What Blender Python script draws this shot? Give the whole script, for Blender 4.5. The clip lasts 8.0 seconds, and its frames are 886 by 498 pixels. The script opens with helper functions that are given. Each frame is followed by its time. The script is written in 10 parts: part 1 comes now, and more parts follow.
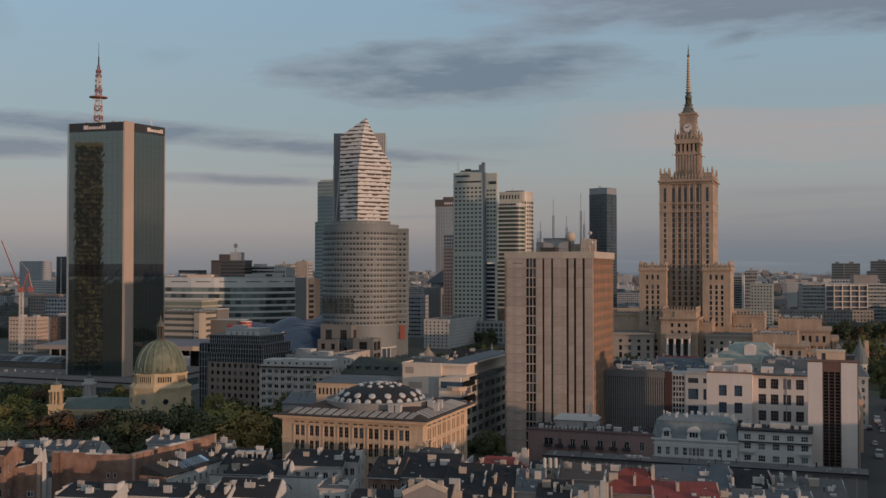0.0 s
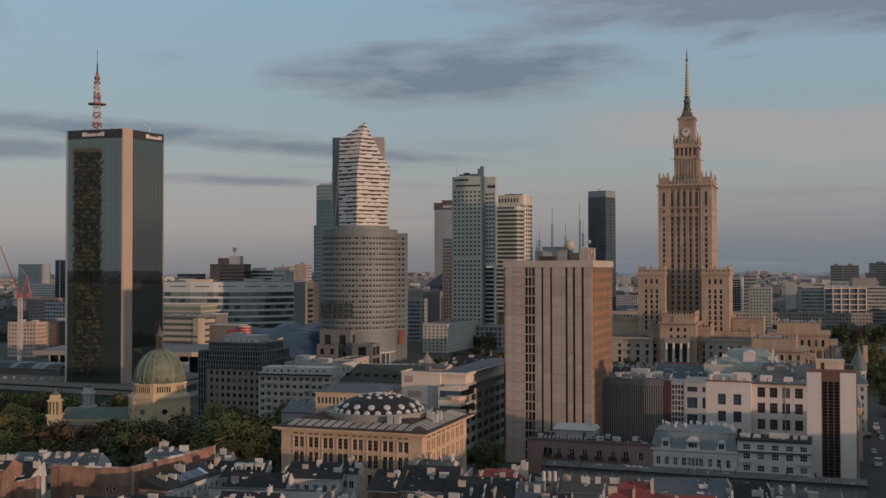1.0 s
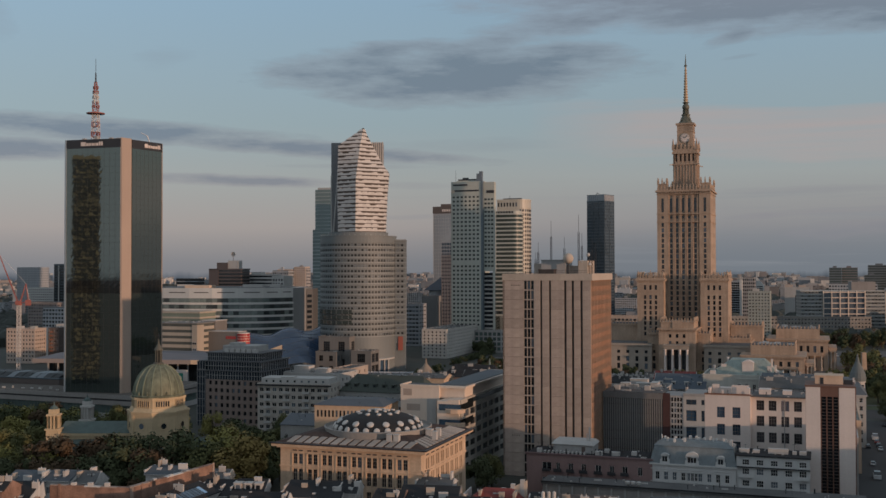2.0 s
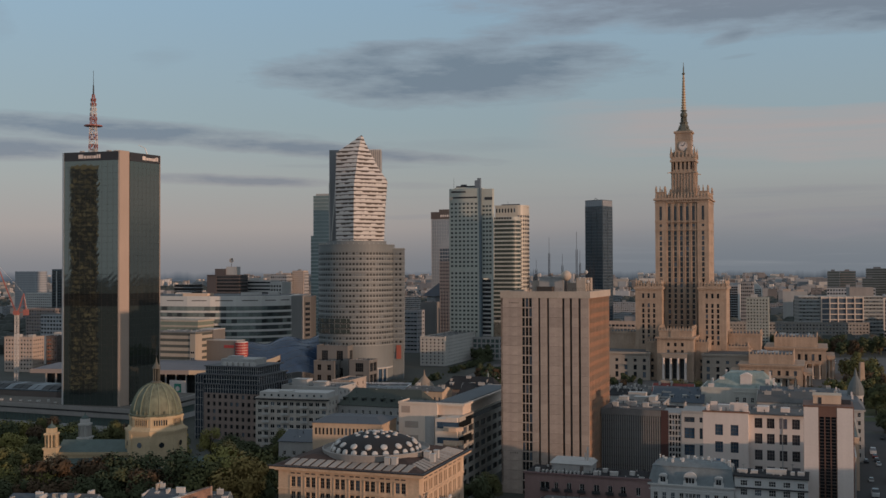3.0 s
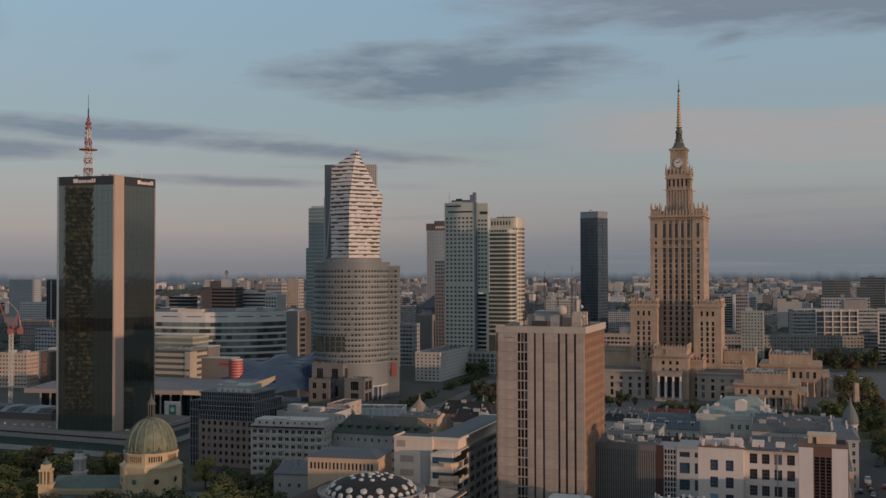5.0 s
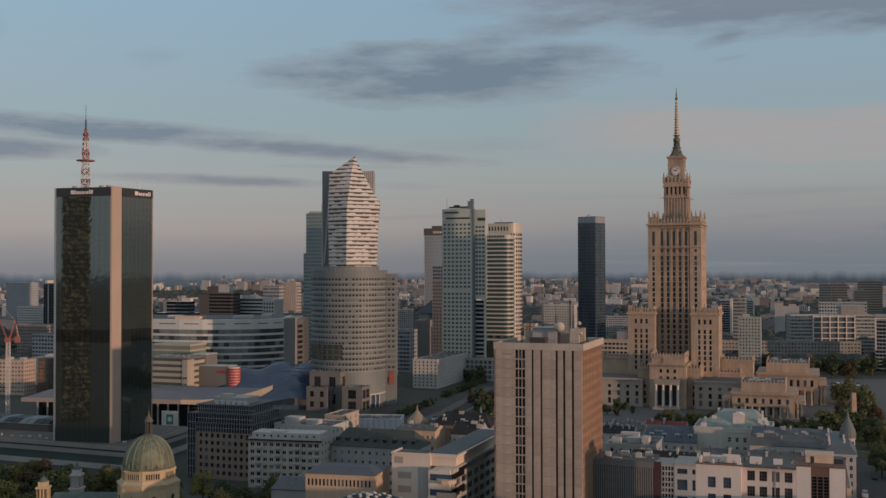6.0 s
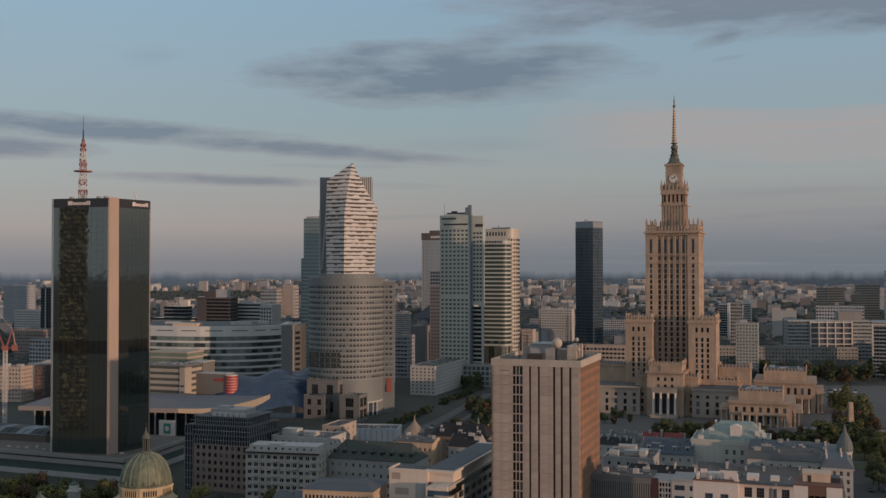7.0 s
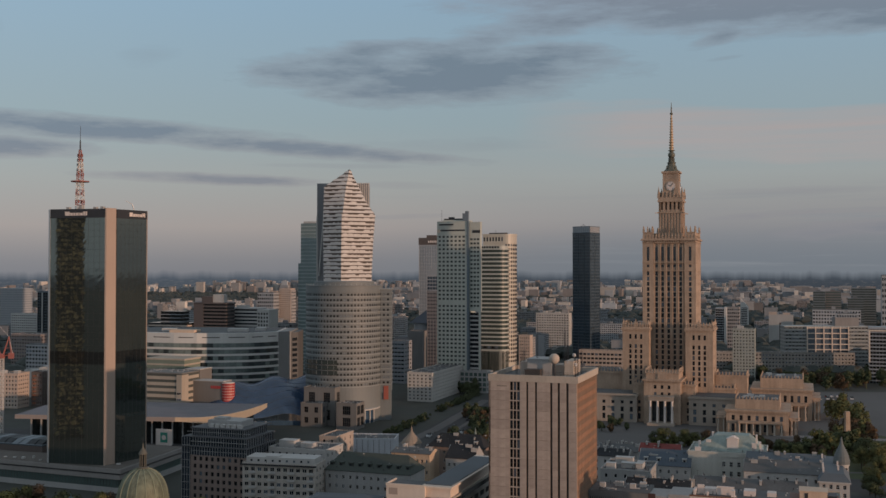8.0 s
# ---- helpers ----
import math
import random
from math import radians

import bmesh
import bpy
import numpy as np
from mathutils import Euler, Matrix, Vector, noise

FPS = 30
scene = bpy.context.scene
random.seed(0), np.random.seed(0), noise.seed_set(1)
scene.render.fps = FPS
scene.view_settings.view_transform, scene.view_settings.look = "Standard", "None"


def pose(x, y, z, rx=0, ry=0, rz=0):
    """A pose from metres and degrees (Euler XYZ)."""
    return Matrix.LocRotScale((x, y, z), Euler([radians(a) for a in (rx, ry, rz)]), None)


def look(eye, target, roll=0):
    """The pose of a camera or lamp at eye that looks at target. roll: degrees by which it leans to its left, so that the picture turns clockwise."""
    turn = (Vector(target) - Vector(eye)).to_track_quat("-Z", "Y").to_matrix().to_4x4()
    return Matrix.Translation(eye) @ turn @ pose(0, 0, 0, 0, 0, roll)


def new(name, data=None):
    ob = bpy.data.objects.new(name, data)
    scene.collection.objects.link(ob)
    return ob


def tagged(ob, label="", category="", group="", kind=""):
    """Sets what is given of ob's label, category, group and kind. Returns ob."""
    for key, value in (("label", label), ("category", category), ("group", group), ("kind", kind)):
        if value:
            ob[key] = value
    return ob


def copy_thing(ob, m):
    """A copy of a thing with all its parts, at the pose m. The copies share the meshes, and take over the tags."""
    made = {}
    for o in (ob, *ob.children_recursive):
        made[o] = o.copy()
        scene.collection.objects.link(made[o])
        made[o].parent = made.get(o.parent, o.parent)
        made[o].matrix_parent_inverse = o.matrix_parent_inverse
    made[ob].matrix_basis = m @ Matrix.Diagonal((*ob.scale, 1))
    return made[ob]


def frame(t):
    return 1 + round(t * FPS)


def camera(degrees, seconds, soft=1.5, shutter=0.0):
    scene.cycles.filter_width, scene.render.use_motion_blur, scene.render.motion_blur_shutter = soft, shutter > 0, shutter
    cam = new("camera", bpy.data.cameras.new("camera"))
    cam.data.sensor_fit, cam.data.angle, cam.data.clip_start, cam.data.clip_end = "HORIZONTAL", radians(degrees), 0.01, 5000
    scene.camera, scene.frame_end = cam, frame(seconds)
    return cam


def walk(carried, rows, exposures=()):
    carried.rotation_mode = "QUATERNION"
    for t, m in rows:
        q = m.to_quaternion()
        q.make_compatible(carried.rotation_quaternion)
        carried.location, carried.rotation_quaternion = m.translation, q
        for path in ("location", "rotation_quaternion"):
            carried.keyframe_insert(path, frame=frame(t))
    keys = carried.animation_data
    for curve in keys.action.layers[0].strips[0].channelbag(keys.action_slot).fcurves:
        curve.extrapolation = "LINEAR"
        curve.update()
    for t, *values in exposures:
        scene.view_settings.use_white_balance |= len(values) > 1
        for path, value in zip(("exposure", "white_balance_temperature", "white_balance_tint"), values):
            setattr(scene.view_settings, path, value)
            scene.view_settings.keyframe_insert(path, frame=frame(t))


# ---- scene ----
cam = camera(45.9, 8.0, soft=1.5)
METRES, EYE, TILT, LEAN, TURN = 44.0, 66.0, 1.10, 0.0, 0.0
ROWS = [
    (0.0, 0, 0, 0, 0, 0.0, 0),
    (0.5, 0.0001, -0.001, 0.0303, -0.02, 0.018, 0.05),
    (1.0, -0.0001, -0.0007, 0.0686, -0.06, 0.032, 0.08),
    (1.5, -0.0007, -0.0001, 0.1167, -0.08, 0.022, 0.11),
    (3.0, 0.0036, 0.0048, 0.3226, -0.21, 0.008, 0.2),
    (3.5, 0.0038, 0.0049, 0.3909, -0.25, 0.04, 0.19),
    (4.0, 0.0029, 0.0042, 0.4601, -0.32, 0.051, 0.18),
    (4.5, 0.0024, 0.0048, 0.5281, -0.4, 0.063, 0.16),
    (6.0, -0.0027, 0.0105, 0.7353, -0.62, 0.039, 0.09),
    (6.5, -0.0024, 0.0113, 0.8032, -0.68, 0.021, 0.06),
    (7.0, -0.0025, 0.0116, 0.8712, -0.75, 0.013, 0.03),
    (7.5, -0.003, 0.0122, 0.9398, -0.82, 0.005, -0.01),
    (8.0, -0.0049, 0.0117, 0.9996, -0.91, 0.0, -0.03),
]
walk(cam, [(t, pose(0, 0, EYE, TILT, LEAN, TURN) @ pose(METRES * x, METRES * y, METRES * z, 90 + pitch, roll, yaw)) for t, x, y, z, yaw, pitch, roll in ROWS])

# ---- world, sun, exposure ----
SUN_WAY = Vector((0.777, -0.629, math.tan(radians(3.2)))).normalized()   # towards the sun
world = bpy.data.worlds.new("world")
scene.world = world
world.use_nodes = True
WT = world.node_tree
WT.nodes.clear()


def wnode(kind):
    return WT.nodes.new(kind)


def wmath(op, a, b=None, c=None, clamp=False):
    n = WT.nodes.new("ShaderNodeMath")
    n.operation, n.use_clamp = op, clamp
    for i, v in enumerate((a, b, c)):
        if v is None:
            continue
        if isinstance(v, (int, float)):
            n.inputs[i].default_value = v
        else:
            WT.links.new(v, n.inputs[i])
    return n.outputs[0]


def wmix(fac, a, b, blend="MIX"):
    n = WT.nodes.new("ShaderNodeMix")
    n.data_type, n.blend_type = "RGBA", blend
    for sock, v in ((n.inputs[0], fac), (n.inputs[6], a), (n.inputs[7], b)):
        if isinstance(v, (int, float)):
            sock.default_value = v
        elif isinstance(v, tuple):
            sock.default_value = (*v, 1)
        else:
            WT.links.new(v, sock)
    return n.outputs[2]


def wramp(fac, stops, interp="LINEAR"):
    n = WT.nodes.new("ShaderNodeValToRGB")
    n.color_ramp.interpolation = interp
    while len(n.color_ramp.elements) < len(stops):
        n.color_ramp.elements.new(0.5)
    for e, (p, c) in zip(n.color_ramp.elements, stops):
        e.position, e.color = p, (*c, 1)
    WT.links.new(fac, n.inputs[0])
    return n.outputs[0]


way = wnode("ShaderNodeTexCoord").outputs["Generated"]
split = wnode("ShaderNodeSeparateXYZ")
WT.links.new(way, split.inputs[0])
AZ = wmath("ARCTAN2", split.outputs[0], split.outputs[1])
EL = wmath("ARCSINE", split.outputs[2])


def wnoise(sx, sy, detail, rough=0.55, shift=0.0):
    comb = wnode("ShaderNodeCombineXYZ")
    WT.links.new(wmath("MULTIPLY", AZ, sx), comb.inputs[0])
    WT.links.new(wmath("MULTIPLY", EL, sy), comb.inputs[1])
    comb.inputs[2].default_value = shift
    n = wnode("ShaderNodeTexNoise")
    n.inputs["Scale"].default_value, n.inputs["Detail"].default_value, n.inputs["Roughness"].default_value = 1.0, detail, rough
    WT.links.new(comb.outputs[0], n.inputs["Vector"])
    return n.outputs[0]


air = wnode("ShaderNodeTexSky")
air.sky_type, air.sun_disc = "NISHITA", False
air.sun_elevation, air.sun_rotation = radians(3.2), math.atan2(SUN_WAY.x, SUN_WAY.y)
air.air_density, air.dust_density, air.ozone_density = 1.3, 2.5, 1.5
tone = wramp(wmath("MULTIPLY_ADD", EL, 1.9, 0.1, clamp=True), [
    (0.075, (0.190, 0.200, 0.225)), (0.115, (0.240, 0.240, 0.255)), (0.175, (0.365, 0.335, 0.325)), (0.26, (0.352, 0.378, 0.380)),
    (0.36, (0.305, 0.392, 0.435)), (0.60, (0.275, 0.415, 0.545)), (0.78, (0.315, 0.39, 0.455)), (1.0, (0.315, 0.37, 0.425))])
sky = wmix(0.90, wmix(1.0, air.outputs[0], (0.10, 0.10, 0.10), "MULTIPLY"), tone)

behind = wmath("MULTIPLY", wmath("MULTIPLY_ADD", split.outputs[1], -1.6, -0.1, clamp=True), wmath("MULTIPLY_ADD", EL, -1.8, 1.1, clamp=True))
sky = wmix(wmath("MULTIPLY", behind, 0.8), sky, (0.365, 0.405, 0.440))
low = wmath("MULTIPLY", wmath("MULTIPLY_ADD", EL, -13.0, 1.15, clamp=True), wmath("MULTIPLY_ADD", AZ, 3.2, 0.15, clamp=True))
sky = wmix(wmath("MULTIPLY", low, 0.78), sky, (0.205, 0.232, 0.262))

near = wmath("MULTIPLY", wmath("MULTIPLY_ADD", EL, -24.0, 1.15, clamp=True), wmath("MULTIPLY_ADD", AZ, 3.0, 0.45, clamp=True))
sky = wmix(wmath("MULTIPLY", near, 0.52), sky, (0.150, 0.172, 0.200))

# clouds: azimuth, elevation, half width, half height, slope, density
CLOUDS = [
    (0.010, 0.185, 0.160, 0.026, 0.01, 1.55), (-0.055, 0.200, 0.085, 0.016, 0.10, 1.1), (-0.02, 0.172, 0.12, 0.011, 0.03, 1.35), (0.10, 0.200, 0.085, 0.016, 0.05, 1.15), (0.06, 0.215, 0.06, 0.010, 0.1, 0.85), (-0.145, 0.186, 0.035, 0.004, 0.22, 0.6),
    (-0.330, 0.128, 0.17, 0.0100, -0.03, 1.6), (-0.14, 0.115, 0.17, 0.0085, -0.07, 1.45), (-0.03, 0.107, 0.10, 0.006, -0.05, 0.8),
    (-0.40, 0.107, 0.085, 0.0100, 0.01, 1.6), (-0.205, 0.084, 0.115, 0.0055, -0.02, 1.3), (-0.08, 0.098, 0.09, 0.003, 0.0, 0.4), (-0.03, 0.080, 0.06, 0.004, -0.02, 0.35),
    (0.32, 0.246, 0.26, 0.030, -0.03, 1.65), (0.16, 0.236, 0.13, 0.016, 0.12, 1.15), (0.42, 0.220, 0.09, 0.013, 0.03, 1.3), (0.28, 0.214, 0.035, 0.009, 0.3, 0.9), (0.28, 0.193, 0.02, 0.0025, 0.1, 0.45),
    (0.40, 0.036, 0.10, 0.010, 0.05, 0.8), (0.38, 0.052, 0.08, 0.004, 0.02, 0.5), (0.295, 0.048, 0.035, 0.0035, 0.05, 0.65), (0.33, 0.071, 0.12, 0.004, 0.0, 0.4),
    (-0.415, 0.228, 0.035, 0.022, -0.6, 0.34), (-0.26, 0.193, 0.03, 0.012, 0.1, 0.2), (-0.02, 0.050, 0.06, 0.003, 0.03, 0.4), (0.02, 0.118, 0.10, 0.008, 0.0, 0.25),
]
fray = wmath("SUBTRACT", wnoise(10.0, 44.0, 7.0, 0.58), 0.5)
wisp = wmath("SUBTRACT", wnoise(26.0, 150.0, 7.0, 0.64, 3.0), 0.5)
cover = None
for az0, el0, wide, tall, slope, dense in CLOUDS:
    da = wmath("SUBTRACT", AZ, az0)
    de = wmath("SUBTRACT", wmath("SUBTRACT", EL, el0), wmath("MULTIPLY", da, slope))
    da, de = wmath("DIVIDE", da, wide), wmath("DIVIDE", de, tall)
    body = wmath("SUBTRACT", 1.0, wmath("ADD", wmath("MULTIPLY", da, da), wmath("MULTIPLY", de, de)))
    body = wmath("ADD", body, wmath("ADD", wmath("MULTIPLY", fray, 2.5), wmath("MULTIPLY", wisp, 1.3)))
    body = wmath("MULTIPLY", wmath("MULTIPLY", wmath("ADD", body, max(0.0, dense - 1.0)), 0.72, clamp=True), min(1.0, dense))
    cover = body if cover is None else wmath("MAXIMUM", cover, body)
shade = wramp(wmath("MULTIPLY_ADD", EL, 1.9, 0.1, clamp=True), [
    (0.12, (0.185, 0.205, 0.240)), (0.25, (0.222, 0.235, 0.265)), (0.34, (0.170, 0.214, 0.266)), (0.48, (0.162, 0.214, 0.270)), (0.56, (0.195, 0.232, 0.285)), (0.62, (0.212, 0.243, 0.295))])
rose = wmath("MULTIPLY", wmath("SUBTRACT", 1.0, cover, clamp=True), wmath("MULTIPLY", cover, 2.6, clamp=True))
shade = wmix(wmath("MULTIPLY", rose, 0.42, clamp=True), shade, (0.40, 0.335, 0.335))
sky = wmix(wmath("MULTIPLY", cover, 0.94), sky, shade)
# a thin flat sheet of high cloud with a sharp upper edge
sheet = wmath("SUBTRACT", wnoise(3.2, 75.0, 6.0, 0.6, 9.0), 0.5)
veil = wmath("SUBTRACT", 1.0, wmath("POWER", wmath("ABSOLUTE", wmath("DIVIDE", wmath("SUBTRACT", wmath("ADD", EL, wmath("MULTIPLY_ADD", AZ, 0.055, wmath("MULTIPLY", wmath("SUBTRACT", wnoise(7.0, 5.0, 3.0, 0.5, 21.0), 0.5), 0.022))), 0.143), 0.026)), 3.0))
veil = wmath("ADD", veil, wmath("MULTIPLY", sheet, 2.6))
veil = wmath("MULTIPLY", wmath("MULTIPLY", veil, 0.8, clamp=True), wmath("MULTIPLY_ADD", AZ, 9.0, -0.75, clamp=True))
sky = wmix(wmath("MULTIPLY", veil, 0.95), sky, (0.385, 0.352, 0.350))
streaks = wmath("MULTIPLY", wmath("MULTIPLY_ADD", wnoise(4.0, 110.0, 5.0, 0.6, 15.0), 5.0, -2.7, clamp=True), wmath("MULTIPLY_ADD", EL, -16.0, 1.6, clamp=True))
sky = wmix(wmath("MULTIPLY", streaks, wmath("MULTIPLY_ADD", AZ, 1.6, 0.25, clamp=True)), sky, (0.245, 0.262, 0.285))
sky = wmix(1.0, sky, wmath("MULTIPLY_ADD", wmath("MULTIPLY_ADD", AZ, -2.2, 0.1, clamp=True), 0.11, 1.0), "MULTIPLY")
# land beyond the built plain, twenty kilometres of haze and lit specks painted in
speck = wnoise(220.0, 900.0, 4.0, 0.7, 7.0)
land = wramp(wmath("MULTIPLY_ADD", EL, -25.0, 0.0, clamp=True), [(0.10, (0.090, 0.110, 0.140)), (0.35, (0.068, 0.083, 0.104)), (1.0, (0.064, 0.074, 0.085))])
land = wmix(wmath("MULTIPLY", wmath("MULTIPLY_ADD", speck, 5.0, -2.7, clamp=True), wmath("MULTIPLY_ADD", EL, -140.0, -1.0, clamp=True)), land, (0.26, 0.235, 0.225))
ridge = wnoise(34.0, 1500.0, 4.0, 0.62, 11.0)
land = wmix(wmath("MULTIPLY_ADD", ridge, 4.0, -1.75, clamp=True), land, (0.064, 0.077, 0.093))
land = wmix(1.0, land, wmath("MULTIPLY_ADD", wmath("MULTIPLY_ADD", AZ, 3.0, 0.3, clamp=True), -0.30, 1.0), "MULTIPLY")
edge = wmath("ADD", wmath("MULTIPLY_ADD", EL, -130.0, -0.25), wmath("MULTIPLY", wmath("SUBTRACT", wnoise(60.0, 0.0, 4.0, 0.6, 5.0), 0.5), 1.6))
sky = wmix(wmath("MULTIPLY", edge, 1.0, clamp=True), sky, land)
back = wnode("ShaderNodeBackground")
WT.links.new(sky, back.inputs[0])
back.inputs[1].default_value = 1.0
WT.links.new(back.outputs[0], wnode("ShaderNodeOutputWorld").inputs[0])

sun = new("sun", bpy.data.lights.new("sun", "SUN"))
sun.data.energy, sun.data.angle, sun.data.color = 2.25, radians(0.6), (1.0, 0.64, 0.435)
sun.matrix_world = look((600, -450, 60), Vector((600, -450, 60)) - SUN_WAY)
scene.view_settings.exposure = 0.0

# ---- materials ----
def surface(name, col, rough=0.8, metal=0.0, var=0.22, big=0.05, fine=1.4, streak=0.25, bump=0.0, vary=0.0, spec=0.5, pale=0.0):
    """A procedural surface: broad patches, fine grain and rain streaks over one base colour."""
    m = bpy.data.materials.new(name)
    m.use_nodes = True
    nt = m.node_tree
    b = nt.nodes["Principled BSDF"]
    b.inputs["Roughness"].default_value, b.inputs["Metallic"].default_value = rough, metal
    b.inputs["Specular IOR Level"].default_value = spec
    tc = nt.nodes.new("ShaderNodeTexCoord")

    def grain(scale, detail, squash=None):
        src = tc.outputs["Object"]
        if squash:
            mp = nt.nodes.new("ShaderNodeMapping")
            mp.inputs["Scale"].default_value = squash
            nt.links.new(src, mp.inputs[0])
            src = mp.outputs[0]
        n = nt.nodes.new("ShaderNodeTexNoise")
        n.inputs["Scale"].default_value, n.inputs["Detail"].default_value = scale, detail
        nt.links.new(src, n.inputs["Vector"])
        return n.outputs[0]

    def calc(op, a, c):
        n = nt.nodes.new("ShaderNodeMath")
        n.operation = op
        for i, v in enumerate((a, c)):
            if isinstance(v, (int, float)):
                n.inputs[i].default_value = v
            else:
                nt.links.new(v, n.inputs[i])
        return n.outputs[0]

    patch, fleck = grain(big, 3), grain(fine, 4)
    total = calc("ADD", calc("MULTIPLY", calc("SUBTRACT", patch, 0.5), 2.2 * var), calc("MULTIPLY", calc("SUBTRACT", fleck, 0.5), 1.2 * var))
    if streak:
        total = calc("ADD", total, calc("MULTIPLY", calc("SUBTRACT", grain(1.0, 3, (0.7, 0.7, 0.045)), 0.5), 2.2 * var * streak * 2))
    if vary:
        rnd = calc("FRACT", calc("ADD", nt.nodes.new("ShaderNodeObjectInfo").outputs["Random"], nt.nodes.new("ShaderNodeNewGeometry").outputs["Random Per Island"]), 0.0)
        total = calc("ADD", total, calc("MULTIPLY", calc("SUBTRACT", rnd, 0.5), vary))
        if pale:
            total = calc("ADD", total, calc("MULTIPLY", calc("GREATER_THAN", rnd, 1.0 - pale), 4.5))
    hsv = nt.nodes.new("ShaderNodeHueSaturation")
    hsv.inputs["Color"].default_value = (*col, 1)
    nt.links.new(calc("ADD", total, 1.0), hsv.inputs["Value"])
    nt.links.new(hsv.outputs[0], b.inputs["Base Color"])
    if bump:
        bp = nt.nodes.new("ShaderNodeBump")
        bp.inputs["Strength"].default_value, bp.inputs["Distance"].default_value = bump, 0.08
        nt.links.new(fleck, bp.inputs["Height"])
        nt.links.new(bp.outputs[0], b.inputs["Normal"])
    return m


# ---- building helpers ----
class Geo:
    """Collects boxes, prisms and turned forms into one mesh."""

    def __init__(self):
        self.v, self.f, self.m = [], [], []

    def add(self, verts, faces, mi=0):
        k = len(self.v)
        self.v += verts
        self.f += [tuple(i + k for i in f) for f in faces]
        self.m += [mi] * len(faces)
        return self

    def box(self, x0, y0, z0, x1, y1, z1, mi=0):
        return self.add([(x0, y0, z0), (x1, y0, z0), (x1, y1, z0), (x0, y1, z0), (x0, y0, z1), (x1, y0, z1), (x1, y1, z1), (x0, y1, z1)],
                        [(0, 3, 2, 1), (4, 5, 6, 7), (0, 1, 5, 4), (1, 2, 6, 5), (2, 3, 7, 6), (3, 0, 4, 7)], mi)

    def prism(self, pts, z0, z1, mi=0, top=None):
        n = len(pts)
        up = top or pts
        return self.add([(x, y, z0) for x, y in pts] + [(x, y, z1) for x, y in up],
                        [tuple(range(n - 1, -1, -1)), tuple(range(n, 2 * n))] + [(i, (i + 1) % n, n + (i + 1) % n, n + i) for i in range(n)], mi)

    def turn(self, cx, cy, prof, n=24, mi=0, a0=0.0):
        v, f = [], []
        for r, z in prof:
            v += [(cx + r * math.cos(a0 + 2 * math.pi * i / n), cy + r * math.sin(a0 + 2 * math.pi * i / n), z) for i in range(n)]
        for k in range(len(prof) - 1):
            f += [(k * n + i, k * n + (i + 1) % n, (k + 1) * n + (i + 1) % n, (k + 1) * n + i) for i in range(n)]
        f += [tuple(range(n - 1, -1, -1)), tuple(range((len(prof) - 1) * n, len(prof) * n))]
        return self.add(v, f, mi)

    def along(self, o, e, u0, u1, d0, d1, z0, z1, mi=0):
        """A box on a face: u along it, d outwards from it."""
        nx, ny = e[1], -e[0]
        p = [(o[0] + e[0] * u + nx * d, o[1] + e[1] * u + ny * d) for u, d in ((u0, d1), (u1, d1), (u1, d0), (u0, d0))]
        return self.prism(p, z0, z1, mi)

    def beam(self, a, b, w, mi=0):
        a, b = Vector(a), Vector(b)
        d = (b - a).normalized()
        s = d.cross(Vector((0, 0, 1)))
        s = (s.normalized() if s.length > 1e-4 else Vector((1, 0, 0))) * w / 2
        t = s.cross(d).normalized() * w / 2
        v = [tuple(p + q) for p in (a, b) for q in (s + t, t - s, -s - t, s - t)]
        return self.add(v, [(0, 1, 2, 3), (7, 6, 5, 4), (0, 4, 5, 1), (1, 5, 6, 2), (2, 6, 7, 3), (3, 7, 4, 0)], mi)

    def mesh(self, name, mats, smooth=False):
        me = bpy.data.meshes.new(name)
        me.from_pydata(self.v, [], self.f)
        for m in (mats if isinstance(mats, (list, tuple)) else [mats]):
            me.materials.append(m)
        me.polygons.foreach_set("material_index", self.m)
        if smooth:
            me.polygons.foreach_set("use_smooth", [True] * len(self.f))
        me.update()
        return me


def part(name, geo, mats, parent, label="", at=None, smooth=False, kind=""):
    """One mesh under a thing, or under a part of it."""
    me = geo.mesh(name, mats, smooth) if isinstance(geo, Geo) else geo
    ob = new(name, me)
    ob.parent = parent
    if at is not None:
        ob.matrix_basis = at
    return tagged(ob, label, kind=kind)


def thing(name, label, category, x, y, turn=0.0, z=0.0, group="", kind=""):
    ob = new(name)
    ob.matrix_basis = pose(x, y, z, 0, 0, turn)
    return tagged(ob, label, category, group, kind)


def setting(name, geo, mats, label="", smooth=False):
    ob = new(name, geo.mesh(name, mats, smooth))
    return tagged(ob, label, kind="structure")


PANES, FITTED = {}, {}


